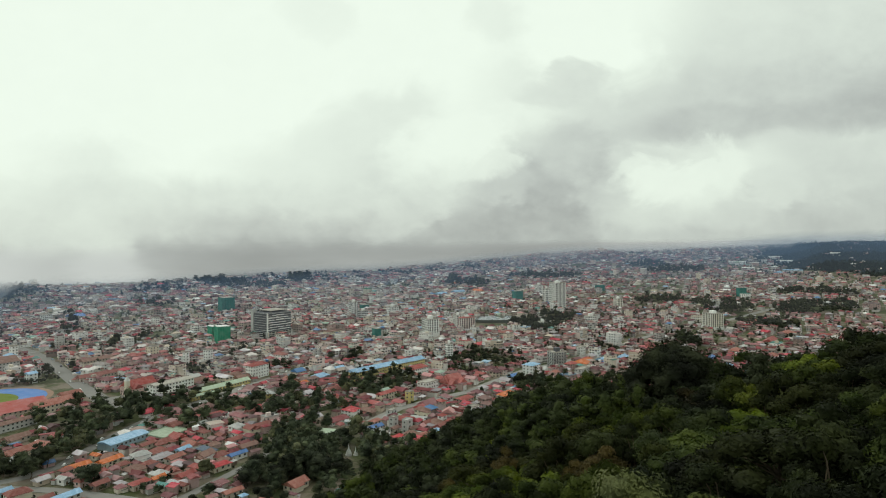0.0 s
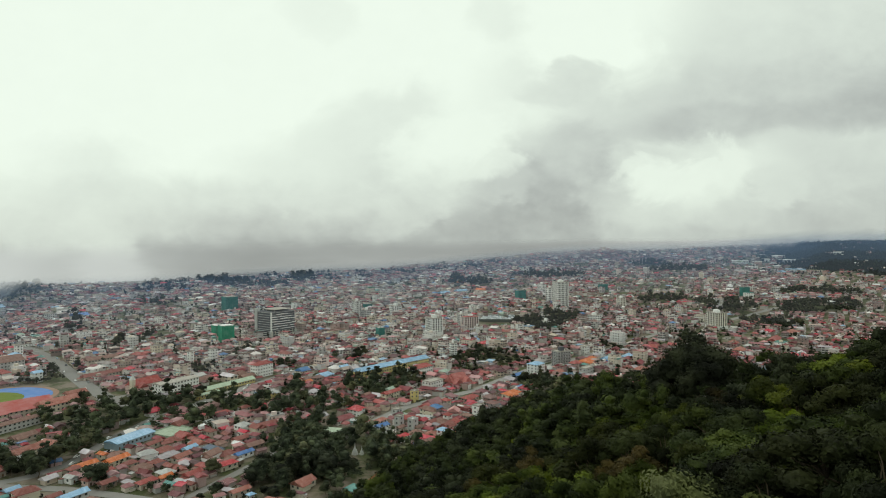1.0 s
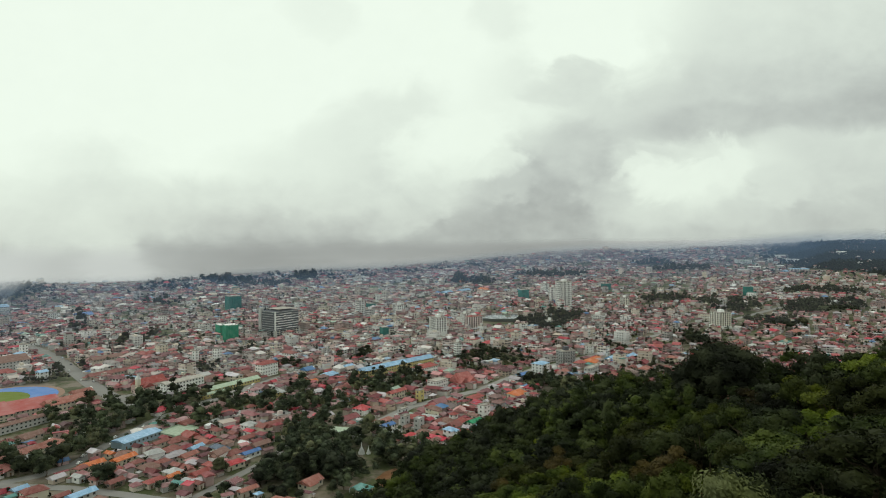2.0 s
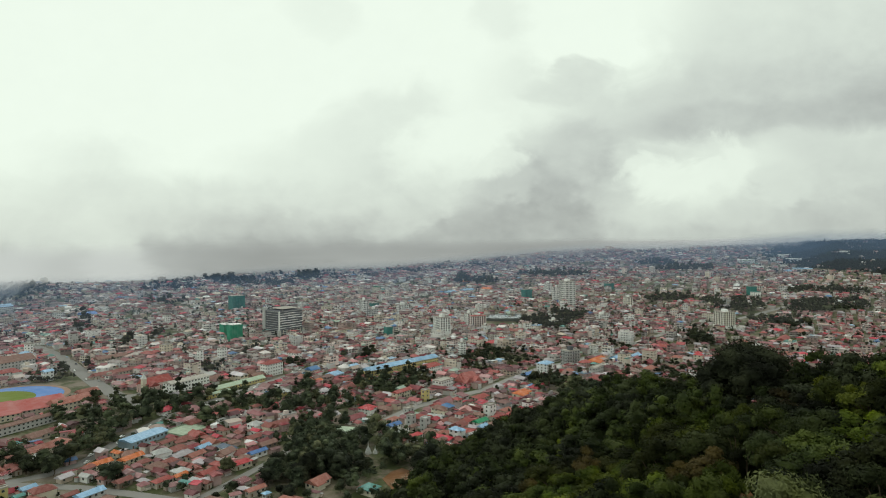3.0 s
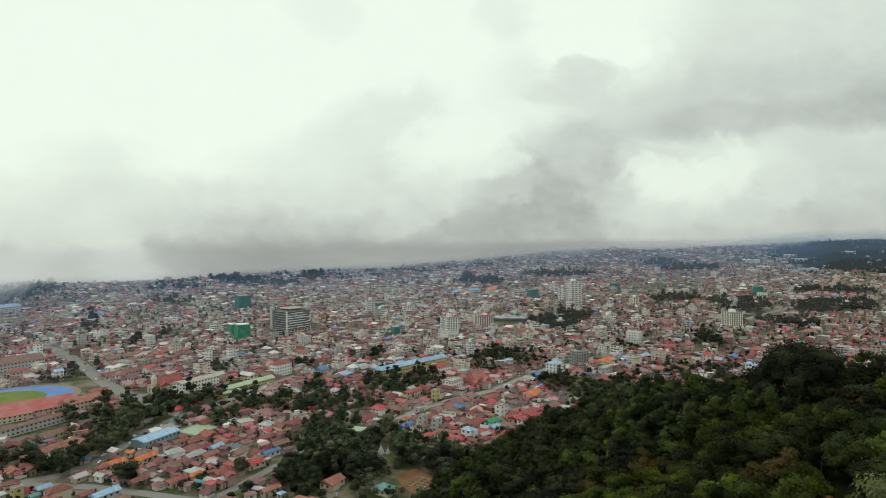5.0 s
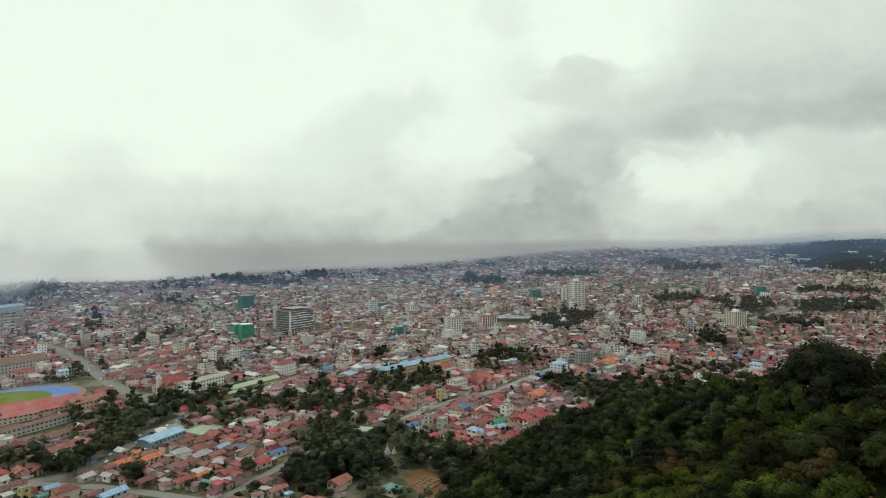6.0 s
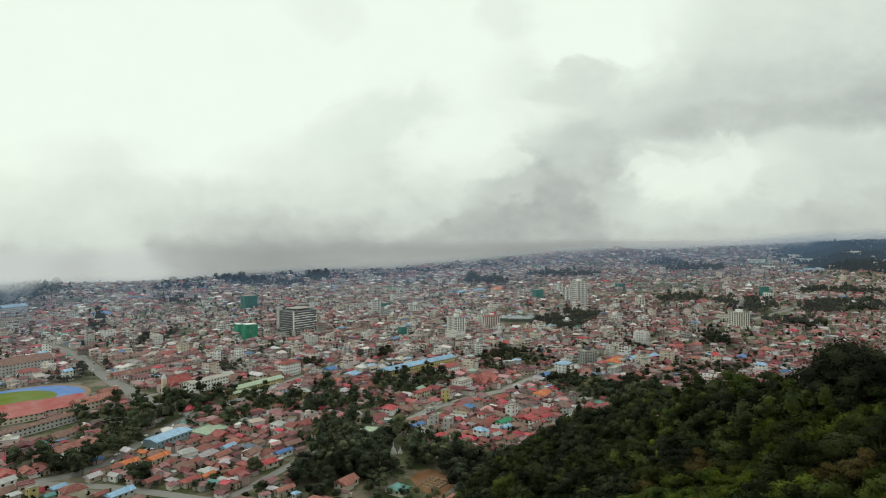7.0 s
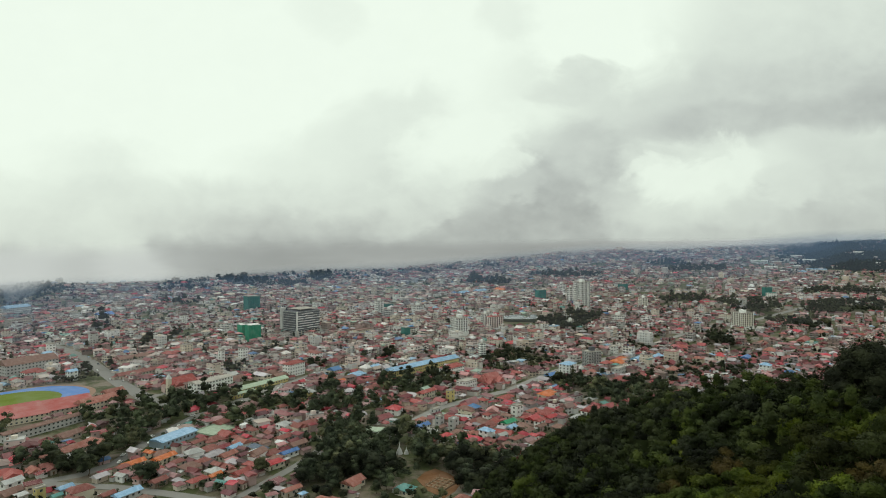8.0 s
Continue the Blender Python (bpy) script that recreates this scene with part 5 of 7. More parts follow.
house(-72.7, 495.4, 10.5, 10.0, 5.0, 58, "white", "bright_red", "hip", 2, label="white two-storey pavilion with a bright red hipped roof", pitch=0.45)
take(-70, 484, 7)
house(-60.0, 498.6, 7.3, 12.2, 3.6, 56, "brown", "brown", "hip", 1)
house(-49.5, 459.8, 8.3, 5.0, 6.4, 57, "pink", "tile", "hip", 2)
house(-47.6, 445.9, 10.0, 5.0, 6.4, 50, "white", "blue", "gable", 2)
house(-39.4, 439.0, 3.4, 4.2, 6.4, 60, "white", "concrete", "flat", 2)
house(-36.0, 427.0, 8.0, 4.8, 3.6, 53, "white", "bright_red", "hip", 1)
house(-48.9, 542.9, 20.0, 6.0, 6.4, 54, "cream", "red", "gable", 2)
house(-70.5, 544.5, 7.3, 5.1, 3.6, 60, "beige", "brown", "gable", 1)
house(-40.0, 488.0, 6.7, 5.4, 6.4, 54, "grey", "concrete", "flat", 2)
house(-188.1, 483.6, 5.0, 7.1, 3.6, 64, "beige", "red", "hip", 1)
house(-175.4, 487.8, 12.1, 6.1, 3.6, 55, "beige", "red", "hip", 1)
house(-177.6, 464.7, 5.4, 4.3, 3.6, 62, "white", "zinc", "gable", 1)
house(-195.8, 462.4, 14.3, 7.2, 3.6, 65, "pink", "rust", "gable", 1)
house(-162.0, 463.0, 4.9, 8.1, 3.6, 53, "pink", "rust", "hip", 1)
house(-146.8, 447.3, 8.5, 6.8, 6.4, 58, "white", "zinc", "hip", 2)
house(-163.0, 504.0, 7.3, 5.1, 3.6, 50, "beige", "rust", "hip", 1)
house(-151.9, 496.1, 6.0, 4.2, 3.6, 57, "pink", "rust", "gable", 1)
house(-168.1, 442.9, 5.5, 7.9, 3.6, 57, "beige", "rust", "hip", 1)
house(-153.8, 435.1, 4.3, 6.1, 3.6, 50, "pink", "rust", "gable", 1)
house(-132.3, 459.4, 18.0, 6.3, 3.6, 51, "beige", "rust", "gable", 1)
house(-115.0, 435.7, 10.4, 5.2, 3.6, 54, "beige", "red", "gable", 1)
house(-141.2, 426.3, 11.2, 5.6, 3.6, 55, "pink", "rust", "gable", 1)
house(-128.4, 413.5, 11.9, 5.9, 3.6, 54, "brown", "brown", "gable", 1)
house(-172.4, 424.8, 4.8, 7.9, 3.6, 64, "beige", "rust", "hip", 1)
house(-153.1, 406.1, 6.5, 10.9, 3.6, 58, "cream", "slate", "hip", 1)
house(-168.1, 406.9, 9.0, 4.5, 3.6, 66, "blue", "light_blue", "gable", 1)
house(-167.1, 391.9, 11.3, 5.6, 3.6, 67, "beige", "tile", "gable", 1)
house(-134.2, 378.4, 11.5, 5.8, 3.6, 53, "cream", "bright_red", "hip", 1)
house(-129.9, 397.5, 11.9, 4.2, 3.6, 55, "white", "blue", "gable", 1)
house(-146.9, 375.2, 5.3, 8.8, 3.6, 64, "brown", "red", "hip", 1)
house(-148.6, 363.1, 10.3, 5.1, 3.6, 62, "beige", "red", "gable", 1)
house(-143.3, 347.2, 3.3, 4.7, 3.6, 61, "beige", "rust", "gable", 1)
house(-113.4, 338.7, 10.3, 4.1, 3.6, 51, "beige", "tile", "gable", 1)
house(-105.8, 332.8, 3.1, 2.8, 3.6, 55, "grey", "light_blue", "hip", 1)
house(-81.9, 350.3, 12.2, 7.5, 3.6, 59, "cream", "tile", "gable", 1)
house(-76.5, 442.5, 20.0, 9.0, 3.6, -14, "grey", "pale_green", "gable", 1, name="hall", label="long low hall with a faded grey-green roof between trees", category="hall", pitch=0.35)
house(-51.9, 341.0, 8.0, 8.5, 3.6, 56, "cream", "teal", "hip", 1)
house(-97.7, 416.0, 6.0, 6.0, 3.6, 53, "beige", "brown", "hip", 1)
# right of the middle
house(-28.4, 533.2, 5.8, 4.7, 9.5, 53, "yellow", "concrete", "flat", 3)
house(-13.7, 571.5, 17.1, 10.3, 9.5, 52, "white", "concrete", "flat", 3)
house(-27.1, 616.2, 5.7, 9.5, 6.4, 47, "white", "tile", "hip", 2)
house(-0.9, 596.7, 7.0, 10.0, 6.4, 54, "brown", "red", "gable", 2)
house(-4.2, 567.5, 6.1, 4.9, 3.6, 46, "beige", "red", "hip", 1)
house(37.9, 632.2, 5.8, 9.6, 3.6, 55, "pink", "red", "gable", 1)
house(54.8, 544.5, 16.1, 9.5, 5.0, 52, "cream", "orange", "hip", 1)
house(18.6, 535.9, 14.5, 7.2, 3.6, 46, "pink", "red", "hip", 1)
house(-1.6, 515.6, 5.3, 6.6, 6.4, 45, "beige", "red", "hip", 2)
house(23.2, 487.1, 7.8, 6.3, 9.5, 47, "white", "concrete", "flat", 3)
house(36.2, 519.2, 5.9, 4.1, 3.6, 46, "beige", "red", "gable", 1)
house(36.9, 495.2, 10.2, 6.1, 3.6, 47, "cream", "tile", "hip", 1)
house(-15.9, 489.4, 7.3, 10.4, 6.4, 49, "cream", "brown", "hip", 2)
house(-35.9, 457.1, 5.5, 4.4, 9.5, 53, "grey", "concrete", "flat", 3)
house(-25.6, 450.3, 6.2, 4.9, 9.5, 53, "grey", "zinc", "flat", 3)
house(-0.6, 473.6, 5.3, 4.8, 6.4, 52, "white", "red", "hip", 2)
house(14.9, 480.8, 4.4, 7.3, 3.6, 54, "beige", "brown", "gable", 1)
house(14.8, 464.8, 11.4, 5.7, 3.6, 47, "white", "green", "gable", 1)
house(27.8, 477.0, 7.4, 3.7, 3.6, 47, "beige", "red", "hip", 1)
house(36.8, 459.2, 8.6, 4.3, 6.4, 51, "white", "red", "gable", 2)
house(48.0, 478.3, 10.4, 5.2, 3.6, 45, "white", "bright_red", "gable", 1)
house(57.1, 494.5, 8.0, 4.8, 3.6, 52, "pink", "rust", "gable", 1)
house(67.0, 525.7, 9.7, 5.8, 3.6, 49, "grey", "zinc", "hip", 1)
house(80.1, 488.9, 17.5, 8.5, 6.4, 54, "white", "red", "gable", 2)
house(44.0, 486.0, 14.0, 9.0, 4.5, 52, "white", "red", "hip", 1)
house(33.5, 471.0, 11.0, 8.0, 4.2, 56, "pink", "bright_red", "gable", 1)
house(176.0, 686.0, 14.0, 9.0, 4.5, 52, "white", "blue", "gable", 1)
house(150.2, 684.0, 15.0, 12.0, 5.0, 50, "cream", "orange", "hip", 1)
house(257.5, 774.3, 18.0, 12.0, 4.5, 52, "beige", "red", "hip", 1)
house(271.7, 709.7, 7.5, 7.0, 9.0, 52, "white", "bright_red", "hip", 3)
house(247.7, 709.3, 10.0, 8.5, 4.0, 52, "cream", "tile", "hip", 1)
house(67.9, 477.7, 10.9, 6.5, 3.6, 54, "beige", "zinc", "hip", 1)
house(15.6, 451.8, 7.9, 4.7, 3.6, 52, "grey", "light_blue", "gable", 1)
house(-3.4, 435.6, 6.3, 7.8, 6.4, 52, "white", "light_blue", "hip", 2)
house(7.4, 433.7, 7.3, 4.4, 3.6, 45, "blue", "zinc", "gable", 1)
house(26.8, 444.0, 9.0, 4.5, 3.6, 53, "beige", "brown", "gable", 1)
house(37.1, 455.2, 8.2, 4.1, 3.6, 45, "pink", "brown", "gable", 1)
house(17.3, 427.8, 10.6, 5.3, 3.6, 48, "beige", "rust", "hip", 1)
house(29.8, 433.0, 3.7, 4.6, 3.6, 46, "white", "bright_red", "gable", 1)
house(26.1, 416.0, 5.7, 4.0, 3.6, 47, "beige", "brown", "gable", 1)
house(-0.4, 420.5, 4.3, 6.1, 3.6, 54, "pink", "rust", "gable", 1)
house(7.7, 413.7, 6.1, 4.3, 3.6, 45, "beige", "brown", "gable", 1)
house(-13.5, 422.3, 6.9, 4.8, 3.6, 52, "beige", "brown", "hip", 1)
house(-20.1, 416.2, 4.5, 3.6, 3.6, 48, "white", "blue", "gable", 1)
house(-31.8, 431.0, 10.3, 5.2, 3.6, 57, "white", "bright_red", "hip", 1)
house(-22.0, 451.2, 6.6, 4.7, 3.6, 46, "beige", "brown", "gable", 1)
house(-12.3, 465.4, 6.9, 4.9, 3.6, 49, "pink", "rust", "gable", 1)
house(-34.9, 451.0, 5.8, 4.1, 3.6, 54, "beige", "brown", "gable", 1)
house(52.1, 452.4, 2.9, 2.3, 3.6, 48, "white", "teal", "hip", 1)
house(-1.7, 399.5, 3.0, 2.4, 3.6, 46, "white", "teal", "gable", 1)
house(-23.9, 402.2, 3.5, 2.8, 3.6, 50, "beige", "brown", "gable", 1)
house(70.2, 622.8, 13.6, 6.8, 3.6, 46, "blue", "blue", "gable", 1)
house(89.5, 638.0, 15.0, 12.0, 11.5, 52, "white", "light_blue", "hip", 4, pitch=0.3)
house(142.0, 643.0, 18.8, 7.5, 6.4, 52, "grey", "concrete", "flat", 2)
house(132.5, 606.7, 15.3, 7.6, 3.6, 50, "white", "red", "hip", 1)
house(116.8, 620.5, 4.4, 6.3, 3.6, 46, "white", "blue", "gable", 1)
house(109.6, 633.4, 15.7, 7.8, 3.6, 48, "beige", "tile", "gable", 1)
house(157.6, 624.2, 13.3, 8.0, 3.6, 53, "beige", "rust", "hip", 1)
# towards the right
house(266.7, 696.1, 7.6, 8.5, 9.5, 53, "cream", "bright_red", "hip", 3)
house(243.1, 698.6, 7.4, 9.3, 6.4, 52, "cream", "tile", "hip", 2)
house(259.6, 782.9, 9.9, 16.6, 3.6, 51, "beige", "red", "gable", 1)
house(304.3, 717.5, 16.7, 8.3, 3.6, 54, "white", "blue", "gable", 1)
house(291.5, 646.4, 8.2, 10.3, 9.5, 51, "white", "light_blue", "hip", 3)
house(356.5, 769.4, 18.1, 10.9, 3.6, 51, "beige", "tile", "hip", 1)
house(181.1, 708.6, 20.0, 11.0, 3.6, 50, "grey", "light_blue", "gable", 1)
house(203.2, 718.9, 20.1, 11.0, 3.6, 53, "white", "light_blue", "gable", 1)
house(203.2, 743.9, 6.5, 10.9, 3.6, 55, "beige", "tile", "hip", 1)
house(200.2, 654.9, 14.8, 8.9, 3.6, 53, "pink", "tile", "hip", 1)
house(187.3, 659.6, 10.7, 6.4, 3.6, 52, "beige", "rust", "gable", 1)
house(222.5, 660.2, 11.5, 6.9, 3.6, 51, "beige", "rust", "hip", 1)
house(386.2, 739.9, 14.7, 8.8, 3.6, 51, "cream", "tile", "hip", 1)
house(350.3, 711.3, 10.6, 7.5, 3.6, 50, "beige", "rust", "hip", 1)
house(366.8, 814.6, 19.1, 9.6, 3.6, 48, "beige", "tile", "gable", 1)
house(478.6, 878.5, 25.2, 12.6, 6.4, 48, "beige", "tile", "hip", 2)
house(533.4, 882.3, 7.7, 12.9, 3.6, 54, "pink", "red", "gable", 1)
house(434.6, 837.7, 38.3, 11.5, 3.6, 54, "beige", "red", "gable", 1)
house(493.0, 1008.7, 35.7, 10.7, 5.8, 49, "beige", "tile", "gable", 2)
house(600.6, 1043.5, 21.6, 10.8, 3.6, 55, "white", "zinc", "gable", 1)
house(338.3, 854.1, 30.2, 9.1, 3.6, 49, "white", "zinc", "gable", 1)
house(162.1, 708.3, 10.0, 7.0, 3.6, 54, "cream", "orange", "hip", 1)
house(135.0, 668.9, 12.3, 7.4, 6.4, 49, "pink", "red", "hip", 2)
# farther left and middle
house(-766.3, 1057.8, 40.9, 16.4, 8.6, 66, "white", "light_blue", "gable", 3)
house(-691.6, 955.9, 34.2, 13.7, 12.6, 64, "beige", "concrete", "flat", 4, name="apartment_block", category="building")
house(-602.4, 1035.2, 25.3, 12.7, 5.8, 59, "white", "blue", "gable", 2)
house(-648.9, 1026.5, 19.4, 13.6, 8.6, 63, "white", "concrete", "flat", 3)
house(-604.0, 1086.3, 14.9, 10.4, 5.8, 62, "white", "zinc", "gable", 2)
house(-446.9, 979.8, 10.0, 8.0, 15.8, 60, "white", "concrete", "flat", 5, name="apartment_block", category="building")
house(-435.4, 740.7, 9.3, 15.5, 3.6, 58, "pink", "red", "gable", 1)
house(-459.2, 636.4, 49.4, 19.8, 12.6, 60, "grey", "brown", "gable", 4, name="apartment_block", category="building")
house(-458.2, 666.5, 8.8, 7.9, 15.8, 65, "white", "light_blue", "hip", 5, name="apartment_block", category="building")
house(-441.9, 617.6, 17.6, 10.6, 6.4, 62, "white", "red", "hip", 2)
house(-476.8, 700.3, 6.7, 6.1, 19.0, 61, "white", "concrete", "flat", 6, name="apartment_block", category="building")
house(-380.0, 691.6, 33.6, 9.4, 6.4, 58, "beige", "brown", "gable", 2)
house(-342.4, 629.1, 43.5, 8.7, 3.6, 57, "beige", "rust", "gable", 1)
house(-348.8, 713.1, 9.5, 15.8, 6.4, 61, "pink", "red", "hip", 2)
house(-337.5, 732.4, 11.6, 8.1, 12.6, 59, "cream", "concrete", "flat", 4, name="apartment_block", category="building")
house(-276.8, 679.4, 5.1, 4.6, 15.8, 62, "white", "concrete", "flat", 5, name="apartment_block", category="building")
house(-258.2, 693.7, 7.6, 6.8, 15.8, 64, "white", "concrete", "flat", 5, name="apartment_block", category="building")
house(-395.5, 605.4, 8.4, 6.7, 9.5, 62, "white", "light_blue", "gable", 3)
house(-415.2, 1076.2, 16.3, 11.4, 8.6, 63, "cream", "concrete", "flat", 3)
house(-228.5, 1146.3, 18.0, 12.6, 11.3, 58, "cream", "concrete", "flat", 4, name="apartment_block", category="building")
house(-283.8, 1187.5, 10.1, 12.6, 11.3, 51, "white", "concrete", "flat", 4, name="apartment_block", category="building")
house(-154.3, 883.3, 24.4, 12.2, 9.5, 55, "cream", "brown", "flat", 3)
house(-12.9, 815.6, 7.6, 10.9, 9.5, 53, "white", "concrete", "flat", 3)
house(30.7, 813.2, 23.7, 9.5, 6.4, 52, "white", "light_blue", "gable", 2)
house(48.0, 804.5, 19.5, 9.7, 3.6, 52, "beige", "bright_red", "hip", 1)
house(86.6, 882.2, 19.3, 9.7, 6.4, 46, "cream", "tile", "hip", 2)
house(163.5, 751.4, 11.1, 7.7, 9.5, 46, "white", "concrete", "flat", 3)
house(77.0, 1390.6, 14.1, 20.1, 5.8, 54, "cream", "orange", "gable", 2)
house(33.0, 1375.8, 32.6, 13.0, 5.8, 47, "white", "light_blue", "gable", 2)
house(-4.1, 1362.1, 29.5, 11.8, 3.6, 51, "blue", "light_blue", "gable", 1)
house(31.3, 1493.0, 25.7, 12.8, 5.8, 50, "beige", "orange", "hip", 2)
house(442.4, 1324.5, 9.0, 11.3, 11.3, 55, "cream", "concrete", "flat", 4, name="apartment_block", category="building")
house(599.4, 1253.0, 11.8, 16.8, 11.3, 50, "white", "teal", "flat", 4, name="apartment_block", category="building")
house(640.6, 1170.6, 10.3, 8.3, 11.3, 55, "pink", "red", "flat", 4, name="apartment_block", category="building")
house(923.8, 1824.3, 34.2, 13.7, 8.6, 51, "white", "concrete", "flat", 3)
house(825.1, 1966.9, 34.1, 13.6, 5.8, 51, "white", "concrete", "flat", 2)
house(838.1, 1795.8, 32.0, 12.8, 5.8, 45, "white", "pale_green", "gable", 2)
house(920.6, 1773.2, 38.8, 15.5, 5.8, 52, "white", "tile", "gable", 2)
house(829.9, 1564.3, 34.2, 13.7, 5.8, 52, "white", "light_blue", "gable", 2)
house(-55.7, 1510.8, 10.6, 15.2, 11.3, 59, "white", "concrete", "flat", 4, name="apartment_block", category="building")
house(-117.6, 1527.8, 13.3, 10.7, 11.3, 52, "white", "concrete", "flat", 4, name="apartment_block", category="building")
house(-140.9, 1258.0, 9.6, 7.7, 14.2, 52, "white", "concrete", "flat", 5, name="apartment_block", category="building")
house(-162.8, 1364.8, 14.9, 11.9, 11.3, 53, "cream", "green", "flat", 4, name="apartment_block", category="building")
# ---------------------------------------------------------------- groves and tree rows of the town
take_roads()
GROVES = []
SOLID = {}
for cell, rings in TAKEN.items():
    for bx, by, br in rings:
        for i in (-1, 0, 1):
            for j in (-1, 0, 1):
                SOLID.setdefault((cell[0] + i, cell[1] + j), []).append((bx, by, br))


def grove(x, y, rx, ry, thick):
    GROVES.append((x, y, rx, ry, thick))
    for i in range(-2, 3):
        take(x, y + ry * i / 3, min(rx, ry) * 0.5 * (1 - abs(i) * 0.15))
        take(x + rx * i / 3, y, min(rx, ry) * 0.5 * (1 - abs(i) * 0.15))


grove(-392, 621, 19, 35, 2)
grove(-293, 478, 13, 15, 2)
grove(-269, 470, 9, 11, 1)
grove(-280, 382, 12, 11, 2)
grove(-247, 373, 20, 9, 2)
grove(-251, 416, 11, 16, 2)
grove(-257, 510, 23, 15, 1)
grove(-221, 479, 26, 9, 2)
grove(-218, 530, 11, 29, 2)
grove(-241, 434, 14, 9, 2)
grove(-174, 512, 16, 17, 2)
grove(-157, 526, 16, 18, 2)
grove(-142, 556, 11, 16, 2)
grove(-109, 523, 19, 14, 2)
grove(-92, 500, 21, 13, 2)
grove(-133, 491, 18, 9, 1)
grove(-84, 425, 23, 14, 2)
grove(-106, 440, 12, 10, 2)
grove(-91, 408, 22, 13, 2)
grove(-85, 359, 12, 10, 2)
grove(-66, 365, 6, 8, 2)
grove(-97, 389, 18, 17, 2)
grove(-75, 382, 23, 19, 2)
grove(-103, 367, 12, 12, 2)
grove(-83, 367, 11, 9, 2)
grove(-57, 417, 17, 13, 2)
grove(-48, 402, 18, 10, 2)
grove(-13, 378, 15, 15, 2)
grove(1, 392, 14, 10, 2)
grove(-8, 355, 13, 13, 2)
grove(-26, 396, 8, 6, 2)
grove(-20, 345, 9, 8, 2)
grove(-253, 368, 7, 5, 2)
grove(-246, 379, 7, 5, 2)
grove(-243, 399, 6, 7, 2)
grove(-242, 417, 7, 8, 2)
grove(-241, 440, 7, 7, 2)
grove(-237, 465, 7, 7, 2)
grove(-229, 479, 8, 7, 2)
grove(-221, 502, 7, 8, 2)
grove(-247, 392, 5, 6, 2)
grove(-230, 405, 4, 5, 2)
grove(-107, 344, 12, 6, 1)
grove(-94, 338, 12, 7, 2)
grove(-97, 705, 6, 31, 3)
grove(-115, 716, 12, 16, 2)
grove(-79, 574, 10, 21, 2)
grove(-63, 571, 21, 19, 2)
grove(-43, 586, 19, 22, 2)
grove(-87, 608, 10, 19, 2)
grove(133, 972, 36, 54, 2)
grove(199, 1062, 27, 36, 2)
grove(56, 714, 33, 36, 2)
grove(18, 719, 14, 26, 2)
grove(41, 768, 18, 23, 1)
grove(95, 558, 23, 32, 2)
grove(120, 548, 20, 27, 2)
grove(93, 611, 11, 19, 2)
grove(75, 599, 11, 18, 1)
grove(153, 578, 21, 26, 2)
grove(231, 645, 29, 21, 1)
grove(262, 651, 23, 16, 1)
grove(506, 986, 35, 46, 2)
grove(666, 1120, 60, 44, 2)
grove(511, 1125, 40, 25, 2)
grove(601, 1110, 40, 24, 1)
grove(-537, 913, 11, 27, 3)
grove(-415, 813, 16, 21, 2)
grove(-410, 849, 11, 19, 2)
grove(-347, 1543, 22, 37, 3)
grove(25, 1509, 19, 36, 3)
grove(79, 1509, 27, 37, 2)
grove(312, 813, 12, 25, 2)
grove(204, 786, 14, 24, 2)
grove(-244, 753, 9, 22, 2)
grove(-252, 656, 13, 20, 2)
grove(-172, 672, 8, 15, 2)
grove(-191, 454, 7, 6, 2)
grove(-182, 465, 9, 9, 2)
grove(-137, 372, 3, 7, 2)
grove(-202, 358, 6, 5, 2)
grove(-221, 346, 4, 5, 2)
grove(-130, 336, 8, 5, 2)
grove(-178, 335, 12, 4, 1)
grove(20, 661, 14, 17, 1)
grove(-33, 621, 11, 20, 2)
grove(422, 1235, 44, 24, 2)
grove(712, 1286, 34, 26, 2)
grove(775, 1250, 40, 26, 2)
grove(521, 1191, 53, 28, 2)
grove(259, 1616, 87, 32, 1)
grove(-537, 1177, 32, 22, 1)
grove(-419, 1450, 52, 33, 2)
grove(-520, 1479, 53, 36, 2)
grove(613, 1681, 75, 33, 2)
grove(583, 1812, 49, 39, 2)
grove(-58, 625, 22, 12, 1)
grove(-344, 472, 6, 7, 2)
grove(-301, 466, 4, 7, 2)
grove(-333, 433, 8, 7, 1)
grove(-22, 372, 5, 9, 2)
grove(-13, 355, 4, 12, 2)
grove(-61, 371, 5, 7, 2)
grove(-49, 386, 10, 6, 2)
grove(-29, 382, 9, 6, 2)
grove(-305, 524, 6, 21, 2)
grove(-184, 529, 12, 12, 2)
grove(-264, 511, 14, 20, 2)
grove(-243, 521, 19, 17, 2)
grove(-109, 456, 14, 16, 2)
grove(-95, 449, 16, 13, 2)
grove(-110, 419, 15, 16, 2)
grove(-89, 348, 9, 8, 2)
grove(-64, 344, 4, 6, 2)
grove(-55, 393, 11, 10, 2)
grove(-36, 409, 12, 11, 2)
grove(-103, 352, 8, 8, 2)
grove(-30, 392, 16, 9, 2)
grove(-12, 375, 8, 14, 2)
grove(-52, 384, 8, 10, 2)
# ---------------------------------------------------------------- the town between the landmarks
rng = np.random.default_rng(7)


def in_sight(x, y, margin=60):
    return y > 300 and abs(x + 13) < 0.74 * y + margin


